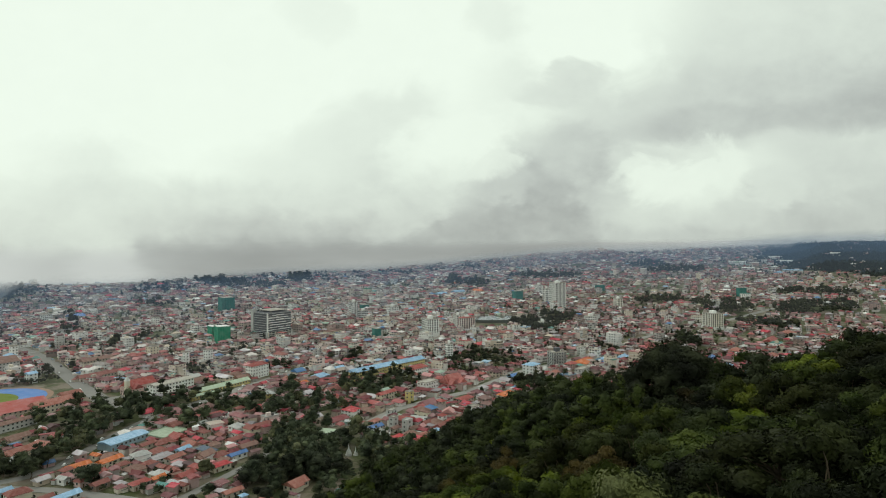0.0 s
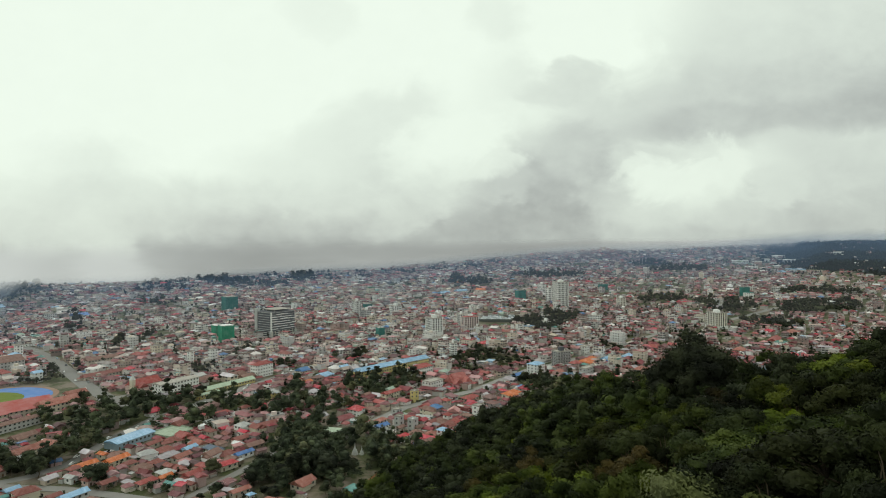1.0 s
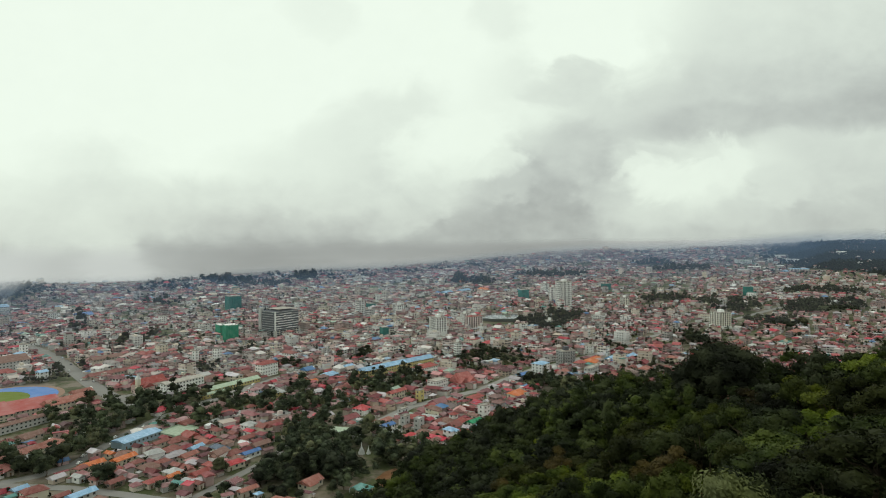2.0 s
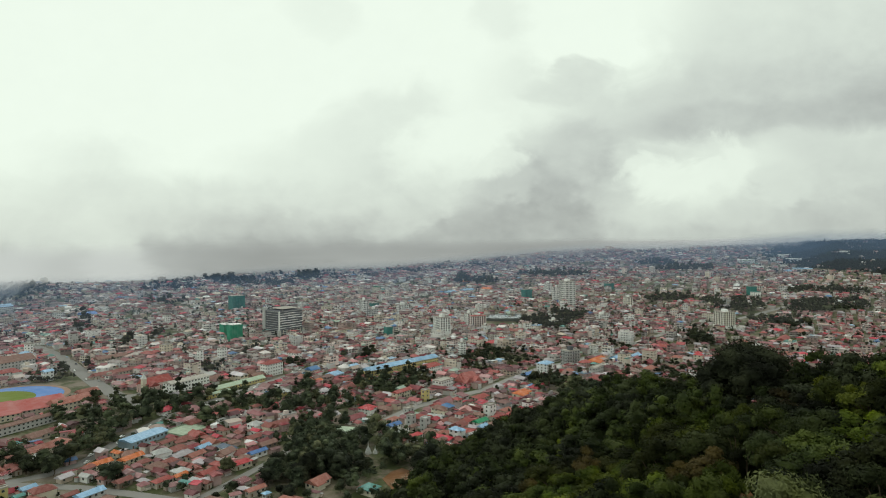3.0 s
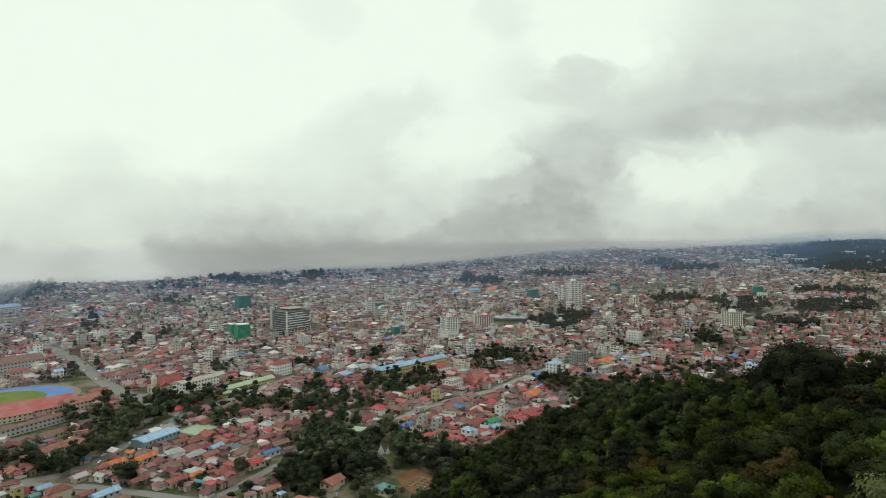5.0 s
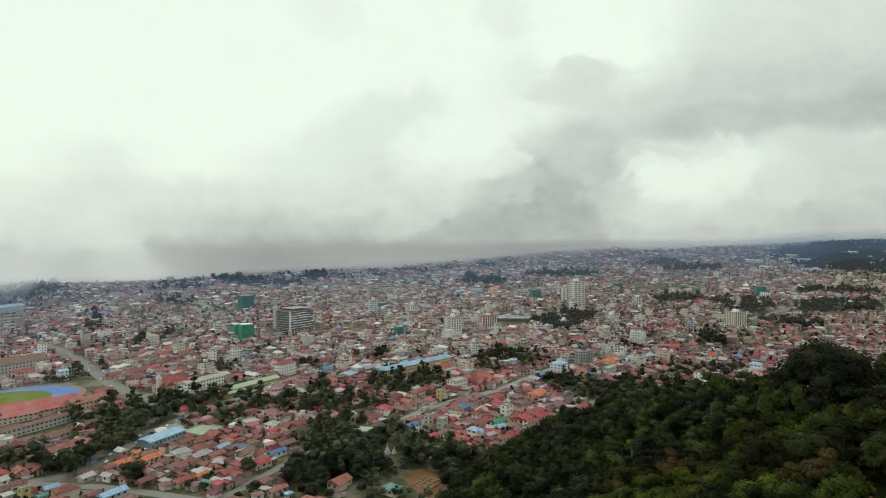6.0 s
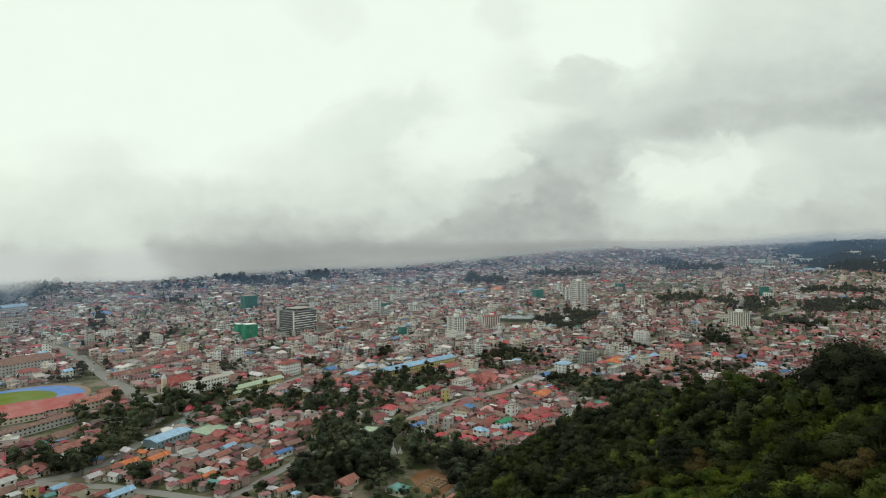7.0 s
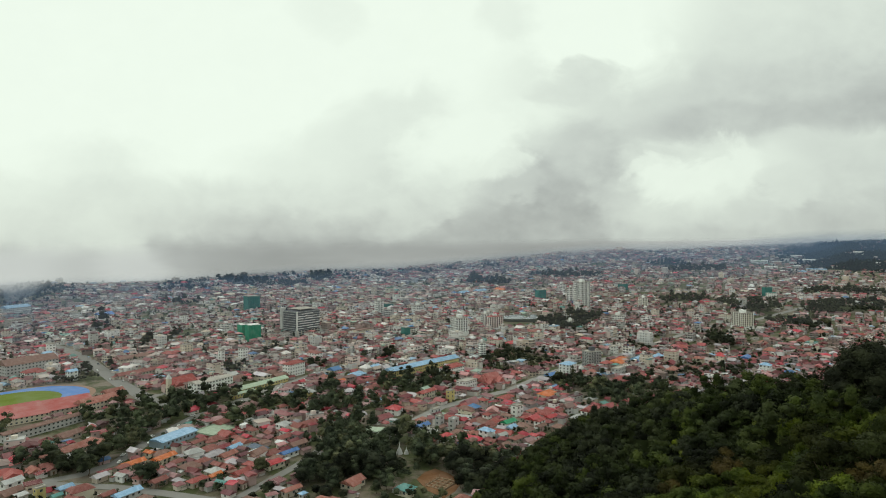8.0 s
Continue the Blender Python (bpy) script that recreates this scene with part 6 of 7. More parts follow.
def town_density(x, y):
    """How built-up a place is: thins out into the woods at the foot of the hill and on the far ridges."""
    if land(x, y) > 4 and math.hypot(x, y) < 430:
        return 0.0
    if math.hypot((x + 910) / 130, (y - 1190) / 110) < 1 or east_ridge(x, y) < 1:
        return 0.03
    if east_ridge(x, y) < 2.2:
        return 0.42
    if math.hypot((x + 258) / 48, (y - 455) / 66) < 1:
        return 0.30
    if math.hypot((x + 48) / 44, (y - 372) / 52) < 1:
        return 0.0
    if math.hypot((x + 78) / 52, (y - 425) / 62) < 1:
        return 0.22
    return 0.93 - 0.55 * max(0.0, min(1.0, ((-0.12 if x < 100 else 0.0) - noise.noise((x / 70, y / 70, 8))) / 0.25))


def near_cloud(x, y):
    return math.hypot(x, y) > 0.88 * float(np.interp(math.degrees(math.atan2(x, y)), range(-52, 53), CLOUD_REACH))


def fill_town():
    districts = defaultdict(Mass)
    chance = random.Random(77)
    trees = []
    singles = [0]
    lots = defaultdict(list)
    for ring, (ring_in, ring_out, step_a, step_b, grow) in enumerate(((0, 720, 9.9, 11.2, 1.0), (720, 1250, 8.6, 9.6, 0.88), (1250, 2750, 11.0, 12.5, 1.08))):
        far = ring == 2
        block_a, block_b = (5, 2) if not far else (6, 2)
        ang = radians(54)
        ca, sa = math.cos(ang), math.sin(ang)
        reach = 1300 if not far else 3000
        for i in range(int(-reach / step_a), int(reach * 1.2 / step_a)):
            for j in range(int(-reach * 1.3 / step_b), int(reach * 1.3 / step_b)):
                a = i * step_a + (i // block_a) * 7.0
                b = j * step_b + (j // block_b) * 7.5
                x, y = a * ca - b * sa, a * sa + b * ca
                x0, y0 = x, y
                x += 48 * noise.noise((x0 / 240, y0 / 240, 5)) + rng.uniform(-2.2, 2.2)
                y += 48 * noise.noise((x0 / 240, y0 / 240, 6)) + rng.uniform(-2.2, 2.2)
                dist = math.hypot(x, y)
                if not in_sight(x, y) or not ring_in <= dist < ring_out or y < 325 or under_cloud(x, y):
                    continue
                u = rng.random()
                dens = town_density(x, y)
                if u > dens:
                    if dist < 640 and free_at(x + 4, y - 4, 1.5):
                        trees.append((x + 4, y - 4, rng.uniform(0.5, 1.1), rng.random() * 6.28))
                    if rng.random() < 0.75 and free_at(x, y, 2.0):
                        trees.append((x, y, rng.uniform(0.55, 1.2), rng.random() * 6.28))
                    continue
                w, d = rng.uniform(6.5, 11.0), rng.uniform(6.0, 10.0)
                w, d = w * grow, d * grow
                if rng.random() < 0.14:
                    w *= rng.uniform(1.3, 1.9)
                if not free_at(x, y, min(w, d) * 0.40):
                    continue
                centre = math.exp(-((x + 60) / 330) ** 2 - ((y - 850) / 260) ** 2)
                s = 1 + (rng.random() < (0.30 if dist > 600 else 0.16) + 0.3 * centre) + (rng.random() < (0.10 if dist > 600 else 0.03) + 0.35 * centre) + (rng.random() < 0.04 + 0.25 * centre) + (rng.random() < 0.02 + 0.12 * centre)
                if dist < 720:
                    s = min(s, 2)
                h = s * 2.75 + rng.uniform(-0.3, 0.5)
                q = rng.random()
                form = "hip" if q < 0.40 else "gable" if q < 0.72 else "flat" if q < 0.72 + 0.2 + 0.08 * centre else "shed"
                # the west is whiter built, and its brighter light is also put into these colours
                west = 1 / (1 + math.exp((x - 60) / 130))
                pale = 4 if rng.random() < 0.03 + 0.6 * west else 0
                if rng.random() < 0.012 + 0.07 * centre and dist > 560:
                    w, d, s, pale, q = rng.uniform(9, 17), rng.uniform(8, 12), int(rng.integers(3, 6)), 4 if rng.random() < 0.8 else 0, 0.8
                    h, form = s * 3.0, "flat"
                slot = 2 if rng.random() < (0.07 if x < 120 else 0.035) else 1
                if form == "flat" and rng.random() < 0.5 or rng.random() < 0.15 * west:
                    slot = 0
                # the muted palette grows commoner with distance, haze put into the roof colour
                if slot == 1 and rng.random() < (0.2 if dist < 700 else 0.22 if dist < 1250 else 0.38):
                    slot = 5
                if far and rng.random() < 0.07:
                    slot = 4
                turn = ang + rng.choice((0, 1.5708, 3.1416, -1.5708)) + rng.normal() * 0.10 + 0.55 * noise.noise((x / 180, y / 180, 11))
                # windows only on the sides that look towards the hill
                vis = "".join(c for c, o in (("s", -1.5708), ("e", 0.0), ("n", 1.5708), ("w", 3.1416)) if math.sin(turn + o) < 0.35)
                if dist < 480 and singles[0] < 135 and s < 3 and max(w, d) < 14:
                    singles[0] += 1
                    wall = ("beige", "pink", "cream", "white", "beige", "brown")[int(rng.integers(6))]
                    roofing = ("rust", "red", "brown", "rust", "tile", "zinc", "red", "brown")[int(rng.integers(8))]
                    lots[int(x // 12), int(y // 12)].append((x, y, max(w, d) * 0.5))
                    house(round(x, 1), round(y, 1), round(w, 1), round(d, 1), round(h, 1), math.degrees(turn), wall, roofing, "hip" if form == "flat" else form, s, windows=vis[:1])
                    continue
                key = ("near" if dist < 700 else "mid" if dist < 1250 else "far")
                lots[int(x // 12), int(y // 12)].append((x, y, max(w, d) * 0.5))
                districts[key].house(x, y, land(x, y), turn, w, d, h, form, s, slot, vis if dist < 1050 or s > 2 and dist < 1600 else "", chance, pale, (2 if rng.random() < 0.5 else 1) if dist < 800 else int(rng.random() < 0.6), dist < 1700)
                if not far and rng.random() < 0.55:
                    sx, sy = x + rng.choice((-1, 1)) * step_a * 0.5 * ca - 2.5 * sa, y + step_a * 0.5 * sa * rng.choice((-1, 1))
                    if free_at(sx, sy, 1.0):
                        if rng.random() < 0.35:
                            districts[key].shed(sx, sy, land(sx, sy), turn, rng.uniform(4, 9), 0.25, rng.uniform(1.4, 2.2), 0)
                        else:
                            districts[key].shed(sx, sy, land(sx, sy), turn, rng.uniform(2, 4.5), rng.uniform(2, 3.5), rng.uniform(2.0, 2.8), 2 if rng.random() < 0.2 else 1)
                if dist < 720:
                    # water tanks, stalls and bits of sheet in the yards
                    for _ in range(int(rng.integers(1, 4))):
                        a, r = rng.random() * 6.283, max(w, d) * rng.uniform(0.55, 0.8)
                        sx, sy = x + math.cos(a) * r, y + math.sin(a) * r
                        if free_at(sx, sy, 0.6):
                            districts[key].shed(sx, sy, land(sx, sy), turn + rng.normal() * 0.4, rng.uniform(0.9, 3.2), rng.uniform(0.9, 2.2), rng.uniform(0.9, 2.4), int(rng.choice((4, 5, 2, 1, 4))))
                if rng.random() < (0.45 + 0.25 * (x > 100) if dist < 700 else 0.38 + 0.45 * (x > 120) + 0.5 * noise.noise((x / 55, y / 55, 14)) if not far else 0.24 + 0.3 * (x > 250) if not near_cloud(x, y) else 0.5):
                    tx, ty = x + step_a * 0.5 * ca + rng.uniform(-1, 1), y + step_a * 0.5 * sa + rng.uniform(-1, 1)
                    if free_at(tx, ty, 1.5):
                        trees.append((tx, ty, rng.uniform(0.45, 0.95) if dist < 600 else rng.uniform(0.6, 1.15), rng.random() * 6.28))
    # small houses squeezed into the gaps of the near streets
    for _ in range(16000):
        y = rng.uniform(330, 760)
        x = rng.uniform(-0.74, 0.74) * y - 13
        if rng.random() > town_density(x, y) - 0.05:
            continue
        w, d = rng.uniform(4.0, 7.0), rng.uniform(3.6, 6.0)
        i, j = int(x // 12), int(y // 12)
        if any((px - x) ** 2 + (py - y) ** 2 < (pr + 2.6) ** 2 for a in (i - 1, i, i + 1) for b in (j - 1, j, j + 1) for px, py, pr in lots.get((a, b), ())) or not free_at(x, y, 2.2):
            continue
        lots[i, j].append((x, y, max(w, d) * 0.45))
        turn = radians(54) + rng.choice((0, 1.5708, 3.1416, -1.5708)) + rng.normal() * 0.2
        h = rng.uniform(2.3, 3.3) + (2.6 if rng.random() < 0.15 else 0)
        districts["near" if math.hypot(x, y) < 700 else "mid"].house(x, y, land(x, y), turn, w, d, h, ("hip", "gable", "gable", "shed")[int(rng.integers(4))], 1, 2 if rng.random() < 0.06 else 1, "s", chance, 4 if rng.random() < 0.15 else 0, int(rng.random() < 0.3), False)
    districts["near"].finish("town_houses", "crowded plastered houses with rusty red and brown roofs")
    districts["mid"].finish("town_houses", "dense town blocks of beige plaster and red roofs")
    districts["far"].finish("town_houses", "small distant houses with haze-muted roof colours under low cloud")
    # woods on the far ridges
    for _ in range(900):
        x, y = rng.normal(-910, 70), rng.normal(1190, 60)
        if not under_cloud(x, y):
            trees.append((x, y, rng.uniform(0.9, 1.5), rng.random() * 6.28))
    # clumps of trees along the foot of the cloud
    for _ in range(2600):
        az = radians(rng.uniform(-27, 6))
        d = float(np.interp(math.degrees(az), range(-52, 53), CLOUD_REACH)) * rng.uniform(0.86, 0.965)
        x, y = math.sin(az) * d, math.cos(az) * d
        if noise.noise((x / 60, y / 60, 9)) > 0.12:
            trees.append((x, y, rng.uniform(0.9, 1.6), rng.random() * 6.28))
    halls = [(996, 1896, 34, "white"), (967, 1796, 46, "white"), (839, 1804, 44, "white"), (805, 1668, 30, "white"), (883, 1597, 44, "light_blue"), (1203, 1940, 26, "white")]
    for x, y, w, roofing in halls:
        house(x, y, w, 11, 7, -32, "white", roofing, "gable", 2, name="hall", label="long white hall at the edge of the far woods", category="building", pitch=0.3, windows="s")
    for _ in range(13000):
        x, y = rng.uniform(720, 1800), rng.uniform(1350, 2300)
        if east_ridge(x, y) < 1 and not under_cloud(x, y) and x < 0.75 * y and all(abs(x - a) > 20 or not -26 < y - b < 14 for a, b, _w, _r in halls):
            trees.append((x, y, rng.uniform(0.9, 1.5), rng.random() * 6.28))
    return trees


town_trees = fill_town()


def plant_groves():
    """Trees in the groves: the near ones as things, the others joined."""
    rest, made = [], 0
    for x, y, rx, ry, thick in sorted(GROVES, key=lambda q: q[1]):
        put = []
        gap = (0, 7.5, 6.6, 7.5)[thick] * (0.95 if y < 610 else 0.85 if y < 800 else 0.95)
        for _ in range(int(rx * ry * (1.2 if y < 640 else 0.45)) + 12):
            a, r = rng.random() * 6.2832, rng.random() ** 0.5
            px, py = x + rx * r * math.cos(a) * 1.1, y + ry * r * math.sin(a) * 1.1
            if noise.noise((px / 22, py / 22, 4)) < -0.22:
                continue
            if any((px - qx) ** 2 + (py - qy) ** 2 < gap * gap for qx, qy in put):
                continue
            if any((px - bx) ** 2 + (py - by) ** 2 < (br * 0.85 + (3.0 if px > -130 and py < 640 else 1.0)) ** 2 for bx, by, br in SOLID.get((int(px // 40), int(py // 40)), ())):
                continue
            put.append((px, py))
        for px, py in put:
            size = rng.uniform(0.75, 1.3) ** 2 * 1.2 * (1.35 if thick == 3 else 1.0) * (1.0 if y < 610 else 0.8 if y < 800 else 1.3)
            if y < 470 and made < 98 and thick > 1:
                set_tree("tree", GROVE_KINDS[int(rng.choice((4, 6, 8, 10, 4, 6, 8, 0, 2) if px > -130 else (0, 1, 2, 3, 4, 6, 8, 10, 5, 7)))], px, py, land(px, py), size, rng.random() * 360, "dark green broadleaf tree among houses at the foot of the hill", "grove trees", rng.uniform(0.7, 0.95))
                made += 1
            else:
                rest.append((px, py, size, rng.random() * 6.28))
    return rest


town_trees += plant_groves() + SHRUBS
near_trees = [t for t in town_trees if math.hypot(t[0], t[1]) < 580 and t[2] >= 0.55]
low_trees = [t for t in town_trees if math.hypot(t[0], t[1]) < 580 and t[2] < 0.55]
far_trees = [t for t in town_trees if 580 <= math.hypot(t[0], t[1]) < 1200]
distant_trees = [t for t in town_trees if math.hypot(t[0], t[1]) >= 1200]
woods("garden_trees", "dark green garden trees between the houses", near_trees, FAR_KINDS, [LEAF_TOWN, LEAF_TOWN_DARK, LEAF_TOWN_DARK, LEAF_TOWN, LEAF_TOWN_OLIVE, LEAF_TOWN_DARK])
woods("garden_shrubs", "small dark green shrubs in the yards", low_trees, TOWN_KINDS, [LEAF_TOWN, LEAF_TOWN_DARK, LEAF_TOWN_DARK, LEAF_TOWN, LEAF_TOWN_OLIVE, LEAF_TOWN_DARK])
woods("town_trees", "dark green trees scattered through the distant town", far_trees, TOWN_KINDS, [LEAF_TOWN, LEAF_TOWN_DARK, LEAF_TOWN_DARK, LEAF_TOWN, LEAF_TOWN_OLIVE, LEAF_TOWN_DARK])
# far trees that get the haze-tinted leaves
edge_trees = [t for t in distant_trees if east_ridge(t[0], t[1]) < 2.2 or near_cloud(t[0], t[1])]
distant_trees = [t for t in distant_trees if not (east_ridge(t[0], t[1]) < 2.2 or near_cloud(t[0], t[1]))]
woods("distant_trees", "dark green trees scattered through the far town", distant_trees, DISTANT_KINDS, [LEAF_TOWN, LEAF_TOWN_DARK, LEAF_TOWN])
woods("edge_woods", "dark woods at the far edge of town, tinted blue as by haze", edge_trees, DISTANT_KINDS, [LEAF_RIDGE_HAZED])


# ---------------------------------------------------------------- the near wooded hill
def hill_woods():
    spots = []
    path = [(16.4, 64), (17.0, 61.5), (17.9, 59), (17.5, 57), (16.9, 54.5), (17.8, 51)]
    clearing = path[1:] + [(16, 55), (14.8, 52.5), (13.5, 49.5)]
    road("path_hill", "bare earth footpath winding up the hillside", path, 0.9, SOIL, 0.2 - 0.025 * len(ROADS))
    # the big dark tree on the shoulder of the hill
    set_tree("tree", PALE_TREE, 12.6, 40.5, land(12.6, 40.5), 1.08, 15, "pale green rounded tree low on the hillside", "hillside trees", 1.12)
    set_tree("tree", BROAD_TREE, 31.9, 88, land(33, 88) + 1.1, 0.95, 40, "large dark green spreading tree on the shoulder of the hill", "hillside trees", 0.97)
    rh = np.random.default_rng(21)
    cell = defaultdict(list)
    tries = 0
    while tries < 45000:
        tries += 1
        x, y = rh.uniform(-42, 66), rh.uniform(24, 174)
        if not (26 - 0.62 * y < x < 0.80 * (y + 8)) or x > 66 - 0.6 * max(0.0, y - 80) or (y > 130 and x < -32 + 0.8 * (y - 130)):
            continue
        if any(math.hypot(x - a, y - b) < 1.9 for a, b in clearing) or math.hypot(x - 12.6, y - 40.5) < 4.4 or math.hypot(x - 11.5, y - 36.5) < 3.0 or math.hypot(x - 33, y - 88) < 5.5:
            continue
        r = rh.uniform(1.15, 2.0)
        k = (int(x // 6), int(y // 6))
        if any((px - x) ** 2 + (py - y) ** 2 < (pr + r) ** 2 for a in range(k[0] - 1, k[0] + 2) for b in range(k[1] - 1, k[1] + 2) for px, py, pr in cell[a, b]):
            continue
        cell[k].append((x, y, r))
        spots.append((x, y, r))
    spots.sort(key=lambda s: math.hypot(s[0] + 5, s[1]))
    rest = []
    count = 0
    for x, y, r in spots:
        size = r / 1.6 * rh.uniform(0.9, 1.1)
        if count < 200 and x > -0.55 * (y + 20) - 30:
            # leaf kinds by noise patches, darker towards the west, lighter on two spots
            tone = noise.noise((x / 16, y / 16, 12)) + 0.5 * noise.noise((x / 6, y / 6, 13)) + 0.022 * min(0.0, x - 8)
            tone += 0.9 * math.exp(-((x - 34) / 5) ** 2 - ((y - 67) / 7) ** 2) + 1.0 * math.exp(-((x + 3.5) / 4) ** 2 - ((y - 62) / 10) ** 2)
            kind = HILL_KINDS[rh.choice((2, 5) if tone > 0.26 else (0, 3, 7) if tone > 0.0 else (1, 4, 6, 8) if tone > -0.12 else (1, 4, 6))]
            if math.hypot(x - 15.6, y - 58) < 3.6:
                kind = HILL_KINDS[8]
            m = kind[1].materials[0].name
            words = {"leaves_dark": "dark green broadleaf tree", "leaves_green": "mid-green bushy tree", "leaves_light": "light green leafy tree", "leaves_dry": "olive-brown dry leafy tree"}[m]
            set_tree("tree", kind, x, y, land(x, y), size, rh.random() * 360, f"{words} on the wooded hillside", "hillside trees", rh.uniform(0.75, 1.1) / max(0.85, size))
            count += 1
        else:
            rest.append((x, y, min(size, 1.05), rh.random() * 6.28))
    woods("hillside_woods", "dense dark green woodland on the lower hillside", rest, REST_KINDS, [LEAF[0], LEAF_DEEP, LEAF[0], LEAF_DEEP, LEAF[1]])
    low = [(x + rh.uniform(-2.4, 2.4), y + rh.uniform(-2.4, 2.4), rh.uniform(0.22, 0.40), rh.random() * 6.28) for x, y, r in spots if y < 110]
    woods("undergrowth", "low green shrubs between the hillside trees", low, TOWN_KINDS, [LEAF[1], LEAF[2]])
    # the sides and the back of the hill
    outer = []
    for _ in range(2000):
        x, y = rh.uniform(-130, 190), rh.uniform(-80, 220)
        inner = 24 < y < 174 and 26 - 0.62 * y < x < 0.80 * (y + 8) and x < 66 - 0.6 * max(0.0, y - 80) and not (y > 130 and x < -32 + 0.8 * (y - 130))
        if not inner and land(x, y) > 3:
            outer.append((x, y, rh.uniform(0.6, 0.95), rh.random() * 6.28))
    woods("woods", "dense green woodland over the back of the hill", outer, WOOD_KINDS, [LEAF[1], LEAF[0], LEAF[2]])


hill_woods()
# ---------------------------------------------------------------- the low cloud that lies on the far side of town
def cloud_sheet(name, label, near, foot, tall, strength, seed):
    """A curved bank of cloud from the west (near) to the north-east (far)."""
    m = bpy.data.materials.new(name)
    m.use_nodes = True
    m.node_tree.nodes.clear()
    k = Nodes(m.node_tree)
    co = k.add("ShaderNodeTexCoord").outputs["UV"]
    xyz = k.add("ShaderNodeSeparateXYZ")
    k.put(xyz.inputs[0], co)
    u, v = xyz.outputs[0], xyz.outputs[1]
    mp = k.add("ShaderNodeMapping")
    k.put(mp.inputs[0], co)
    mp.inputs["Scale"].default_value = (9.0, 1.6, 1.0)
    mp.inputs["Location"].default_value = (seed, seed * 0.37, 0)
    n = k.noise(mp.outputs[0], 1.6, 6, 0.55, 0.2)
    n2 = k.noise(mp.outputs[0], 0.7, 3, 0.5)
    low = k.math("ADD", v, k.math("ADD", k.math("MULTIPLY", k.math("SUBTRACT", n, 0.5), 0.8), k.math("MULTIPLY", k.math("SUBTRACT", n2, 0.5), 0.7)))
    alpha = k.math("MULTIPLY", k.smooth(low, foot, 0.40 + foot), k.smooth(v, 0.9, 0.25))
    alpha = k.math("MULTIPLY", alpha, strength)
    ramp = k.add("ShaderNodeValToRGB")
    ramp.color_ramp.interpolation = "EASE"
    k.put(ramp.inputs[0], k.math("ADD", u, k.math("MULTIPLY", k.math("SUBTRACT", n, 0.5), 0.05)))
    stops = ramp.color_ramp.elements
    for p, c in ((0.163, 0.60), (0.20, 0.53), (0.222, 0.60), (0.244, 0.59), (0.268, 0.43), (0.295, 0.37), (0.34, 0.33), (0.41, 0.36), (0.50, 0.35), (0.56, 0.32), (0.61, 0.36), (0.66, 0.44), (0.74, 0.52)):
        stops.new(p).color = (c * 0.94, c, c * 0.945, 1)
    stops[0].color, stops[-1].color = (0.54, 0.56, 0.54, 1), (0.53, 0.555, 0.53, 1)
    col = k.mix(k.math("ADD", k.smooth(n2, 0.35, 0.75, 0.0, 0.15), k.smooth(n, 0.45, 0.75, 0.0, 0.12)), ramp.outputs[0], (0.64, 0.68, 0.65, 1))
    em = k.add("ShaderNodeEmission")
    k.put(em.inputs[0], col)
    tr = k.add("ShaderNodeBsdfTransparent")
    mx = k.add("ShaderNodeMixShader")
    k.put(mx.inputs[0], alpha)
    m.node_tree.links.new(tr.outputs[0], mx.inputs[1])
    m.node_tree.links.new(em.outputs[0], mx.inputs[2])
    out = k.add("ShaderNodeOutputMaterial")
    m.node_tree.links.new(mx.outputs[0], out.inputs[0])
    cols, rows_ = 80, 12
    vs, fs, uv, feet = [], [], [], []
    for i in range(cols + 1):
        s = i / cols
        az = radians(-52 + 104 * s)
        d = float(np.interp(math.degrees(az), range(-52, 53), CLOUD_REACH)) * near
        x, y = math.sin(az) * d, math.cos(az) * d
        z0 = land(x, y) - 15
        top = 140 + tall * d
        for j in range(rows_ + 1):
            vs.append((x * (1 + 0.01 * j), y * (1 + 0.01 * j), z0 + (top - z0) * j / rows_))
            uv.append((s * 9, z0 + (top - z0) * j / rows_))
            if j == 0:
                feet.append(z0 + 15)
    r = rows_ + 1
    fs = [(i * r + j, (i + 1) * r + j, (i + 1) * r + j + 1, i * r + j + 1) for i in range(cols) for j in range(rows_)]
    me = mesh_of(name, vs, fs, m)
    layer = me.uv_layers.new(name="UVMap")
    for loop in me.loops:
        # u along the bank, v from 0 at the foot to 1 at eye level and 2 at the top
        z = uv[loop.vertex_index][1]
        foot_z = feet[loop.vertex_index // r]
        v = (z - foot_z) / (140 - foot_z) if z < 140 else 1 + (z - 140) / (tall * 2000)
        layer.data[loop.index].uv = (uv[loop.vertex_index][0] / 9, v)
    ob = tagged(new(name, me), label, "cloud", kind="structure")
    ob.visible_shadow = False
    return ob


cloud_sheet("backdrop_cloud", "low grey cloud bank lying on the far side of town", 0.98, -0.28, 0.05, 1.0, 0.0)
cloud_sheet("backdrop_mist", "mist trailing below the cloud bank", 0.93, -0.08, 0.045, 0.85, 1.9)
cloud_sheet("backdrop_mist", "thin mist trailing below the cloud bank", 0.86, 0.08, 0.04, 0.45, 3.7)


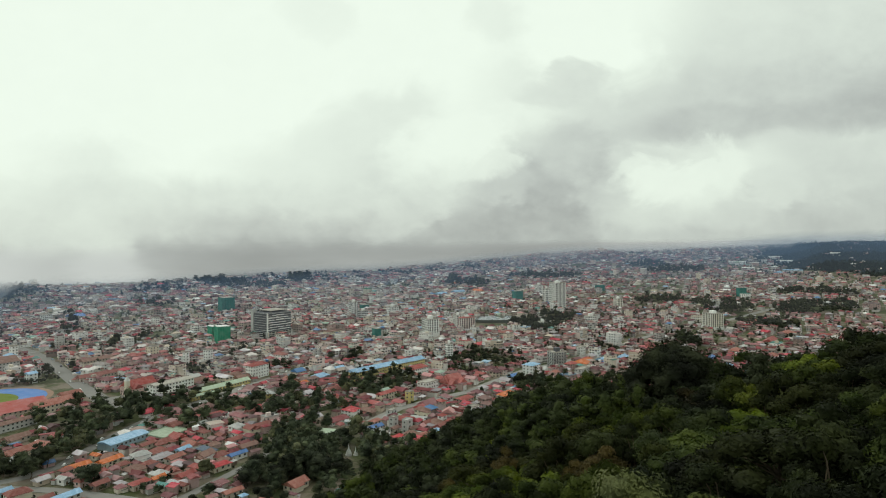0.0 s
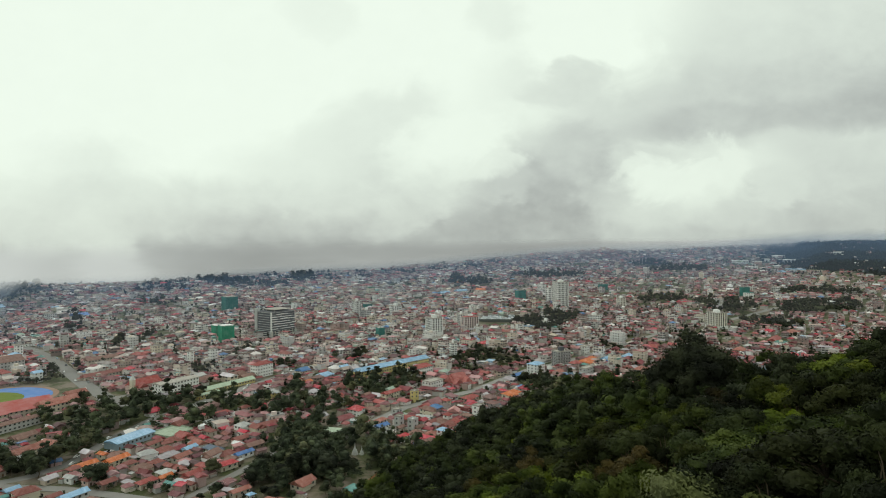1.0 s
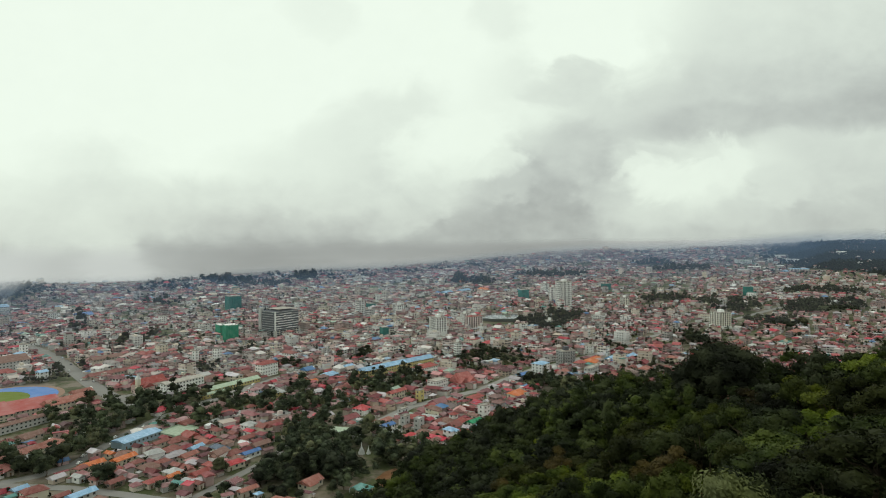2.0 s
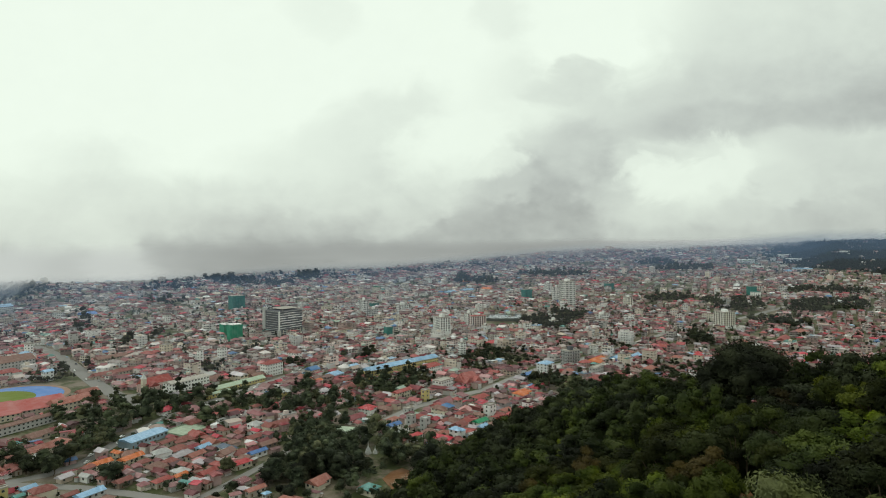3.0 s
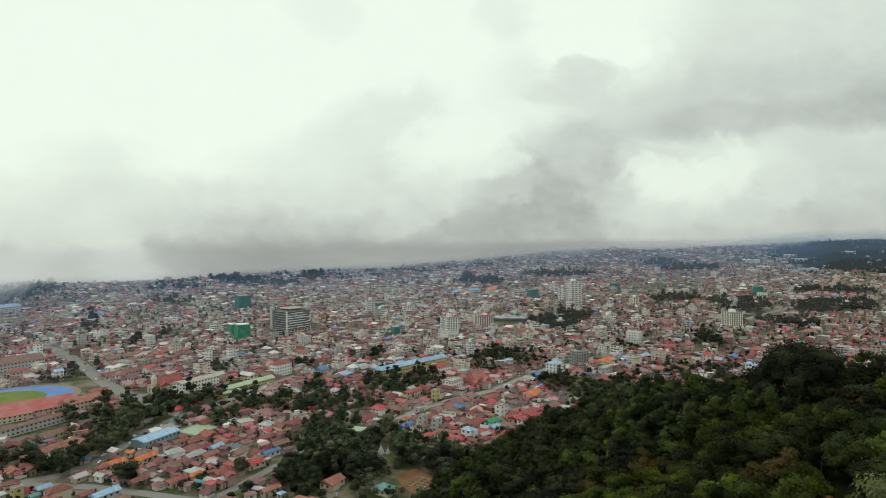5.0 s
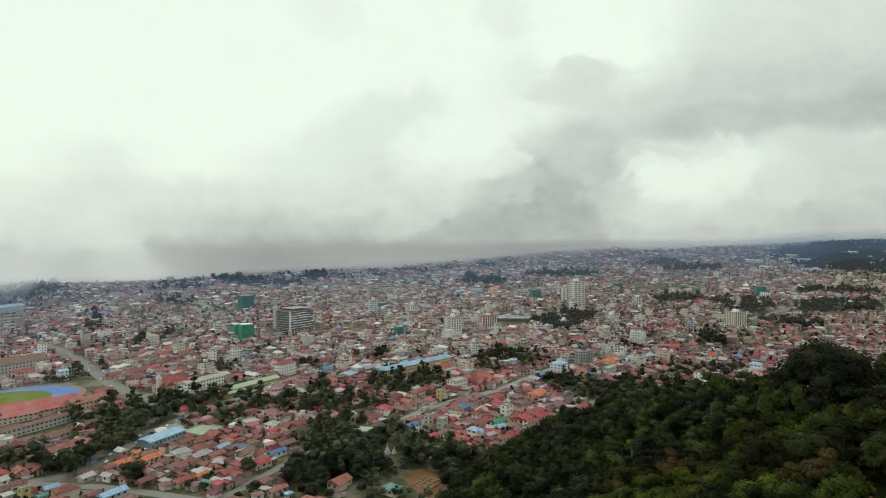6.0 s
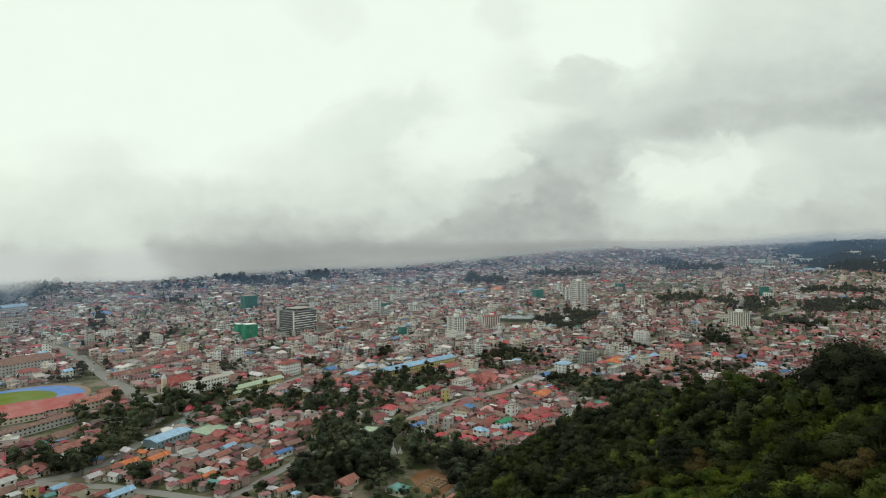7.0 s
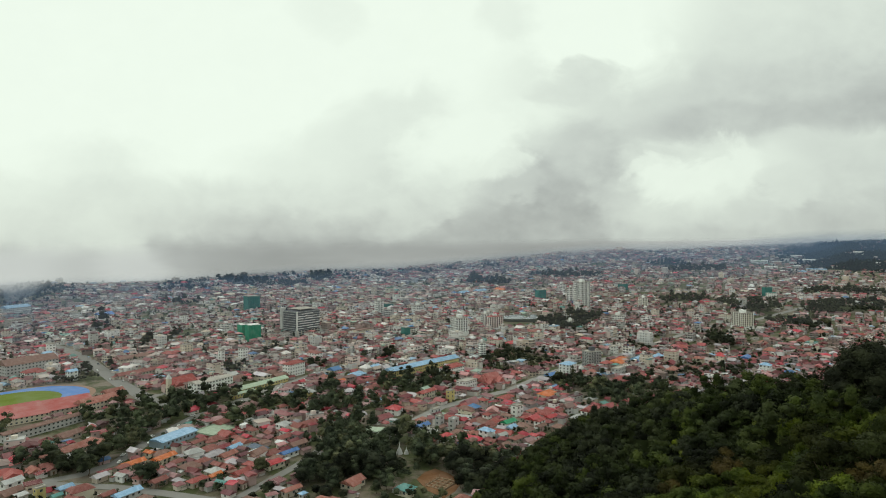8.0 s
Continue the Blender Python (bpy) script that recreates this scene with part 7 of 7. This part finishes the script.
def haze_sheet(share, strength, tone, west):
    """A see-through sheet whose faint glow imitates haze between the hill and the far town."""
    m = bpy.data.materials.new("haze_glow")
    m.use_nodes = True
    m.node_tree.nodes.clear()
    k = Nodes(m.node_tree)
    co = k.add("ShaderNodeTexCoord").outputs["UV"]
    xyz = k.add("ShaderNodeSeparateXYZ")
    k.put(xyz.inputs[0], co)
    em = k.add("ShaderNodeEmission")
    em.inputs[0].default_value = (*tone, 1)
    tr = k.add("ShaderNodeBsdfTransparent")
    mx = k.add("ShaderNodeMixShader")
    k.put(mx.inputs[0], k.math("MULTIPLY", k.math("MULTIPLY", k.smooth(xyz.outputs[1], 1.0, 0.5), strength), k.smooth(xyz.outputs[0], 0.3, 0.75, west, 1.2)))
    m.node_tree.links.new(tr.outputs[0], mx.inputs[1])
    m.node_tree.links.new(em.outputs[0], mx.inputs[2])
    out = k.add("ShaderNodeOutputMaterial")
    m.node_tree.links.new(mx.outputs[0], out.inputs[0])
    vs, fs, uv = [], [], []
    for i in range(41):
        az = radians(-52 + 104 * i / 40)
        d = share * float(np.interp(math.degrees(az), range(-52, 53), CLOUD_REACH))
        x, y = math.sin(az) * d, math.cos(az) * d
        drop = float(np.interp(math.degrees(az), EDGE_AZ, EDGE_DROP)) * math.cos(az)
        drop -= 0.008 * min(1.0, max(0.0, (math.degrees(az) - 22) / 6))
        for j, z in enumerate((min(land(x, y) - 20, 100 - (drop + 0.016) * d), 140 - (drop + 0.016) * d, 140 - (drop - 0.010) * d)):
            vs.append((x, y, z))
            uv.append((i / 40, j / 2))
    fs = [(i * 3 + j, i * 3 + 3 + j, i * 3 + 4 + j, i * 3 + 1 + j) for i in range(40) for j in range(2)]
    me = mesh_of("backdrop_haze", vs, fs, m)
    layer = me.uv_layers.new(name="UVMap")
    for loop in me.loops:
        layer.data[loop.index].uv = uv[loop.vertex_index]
    ob = tagged(new("backdrop_haze", me), "see-through glowing sheet standing in for haze over the far town", "haze", kind="structure")
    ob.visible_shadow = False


# the blue-grey of distance, painted as the glow of six added sheets
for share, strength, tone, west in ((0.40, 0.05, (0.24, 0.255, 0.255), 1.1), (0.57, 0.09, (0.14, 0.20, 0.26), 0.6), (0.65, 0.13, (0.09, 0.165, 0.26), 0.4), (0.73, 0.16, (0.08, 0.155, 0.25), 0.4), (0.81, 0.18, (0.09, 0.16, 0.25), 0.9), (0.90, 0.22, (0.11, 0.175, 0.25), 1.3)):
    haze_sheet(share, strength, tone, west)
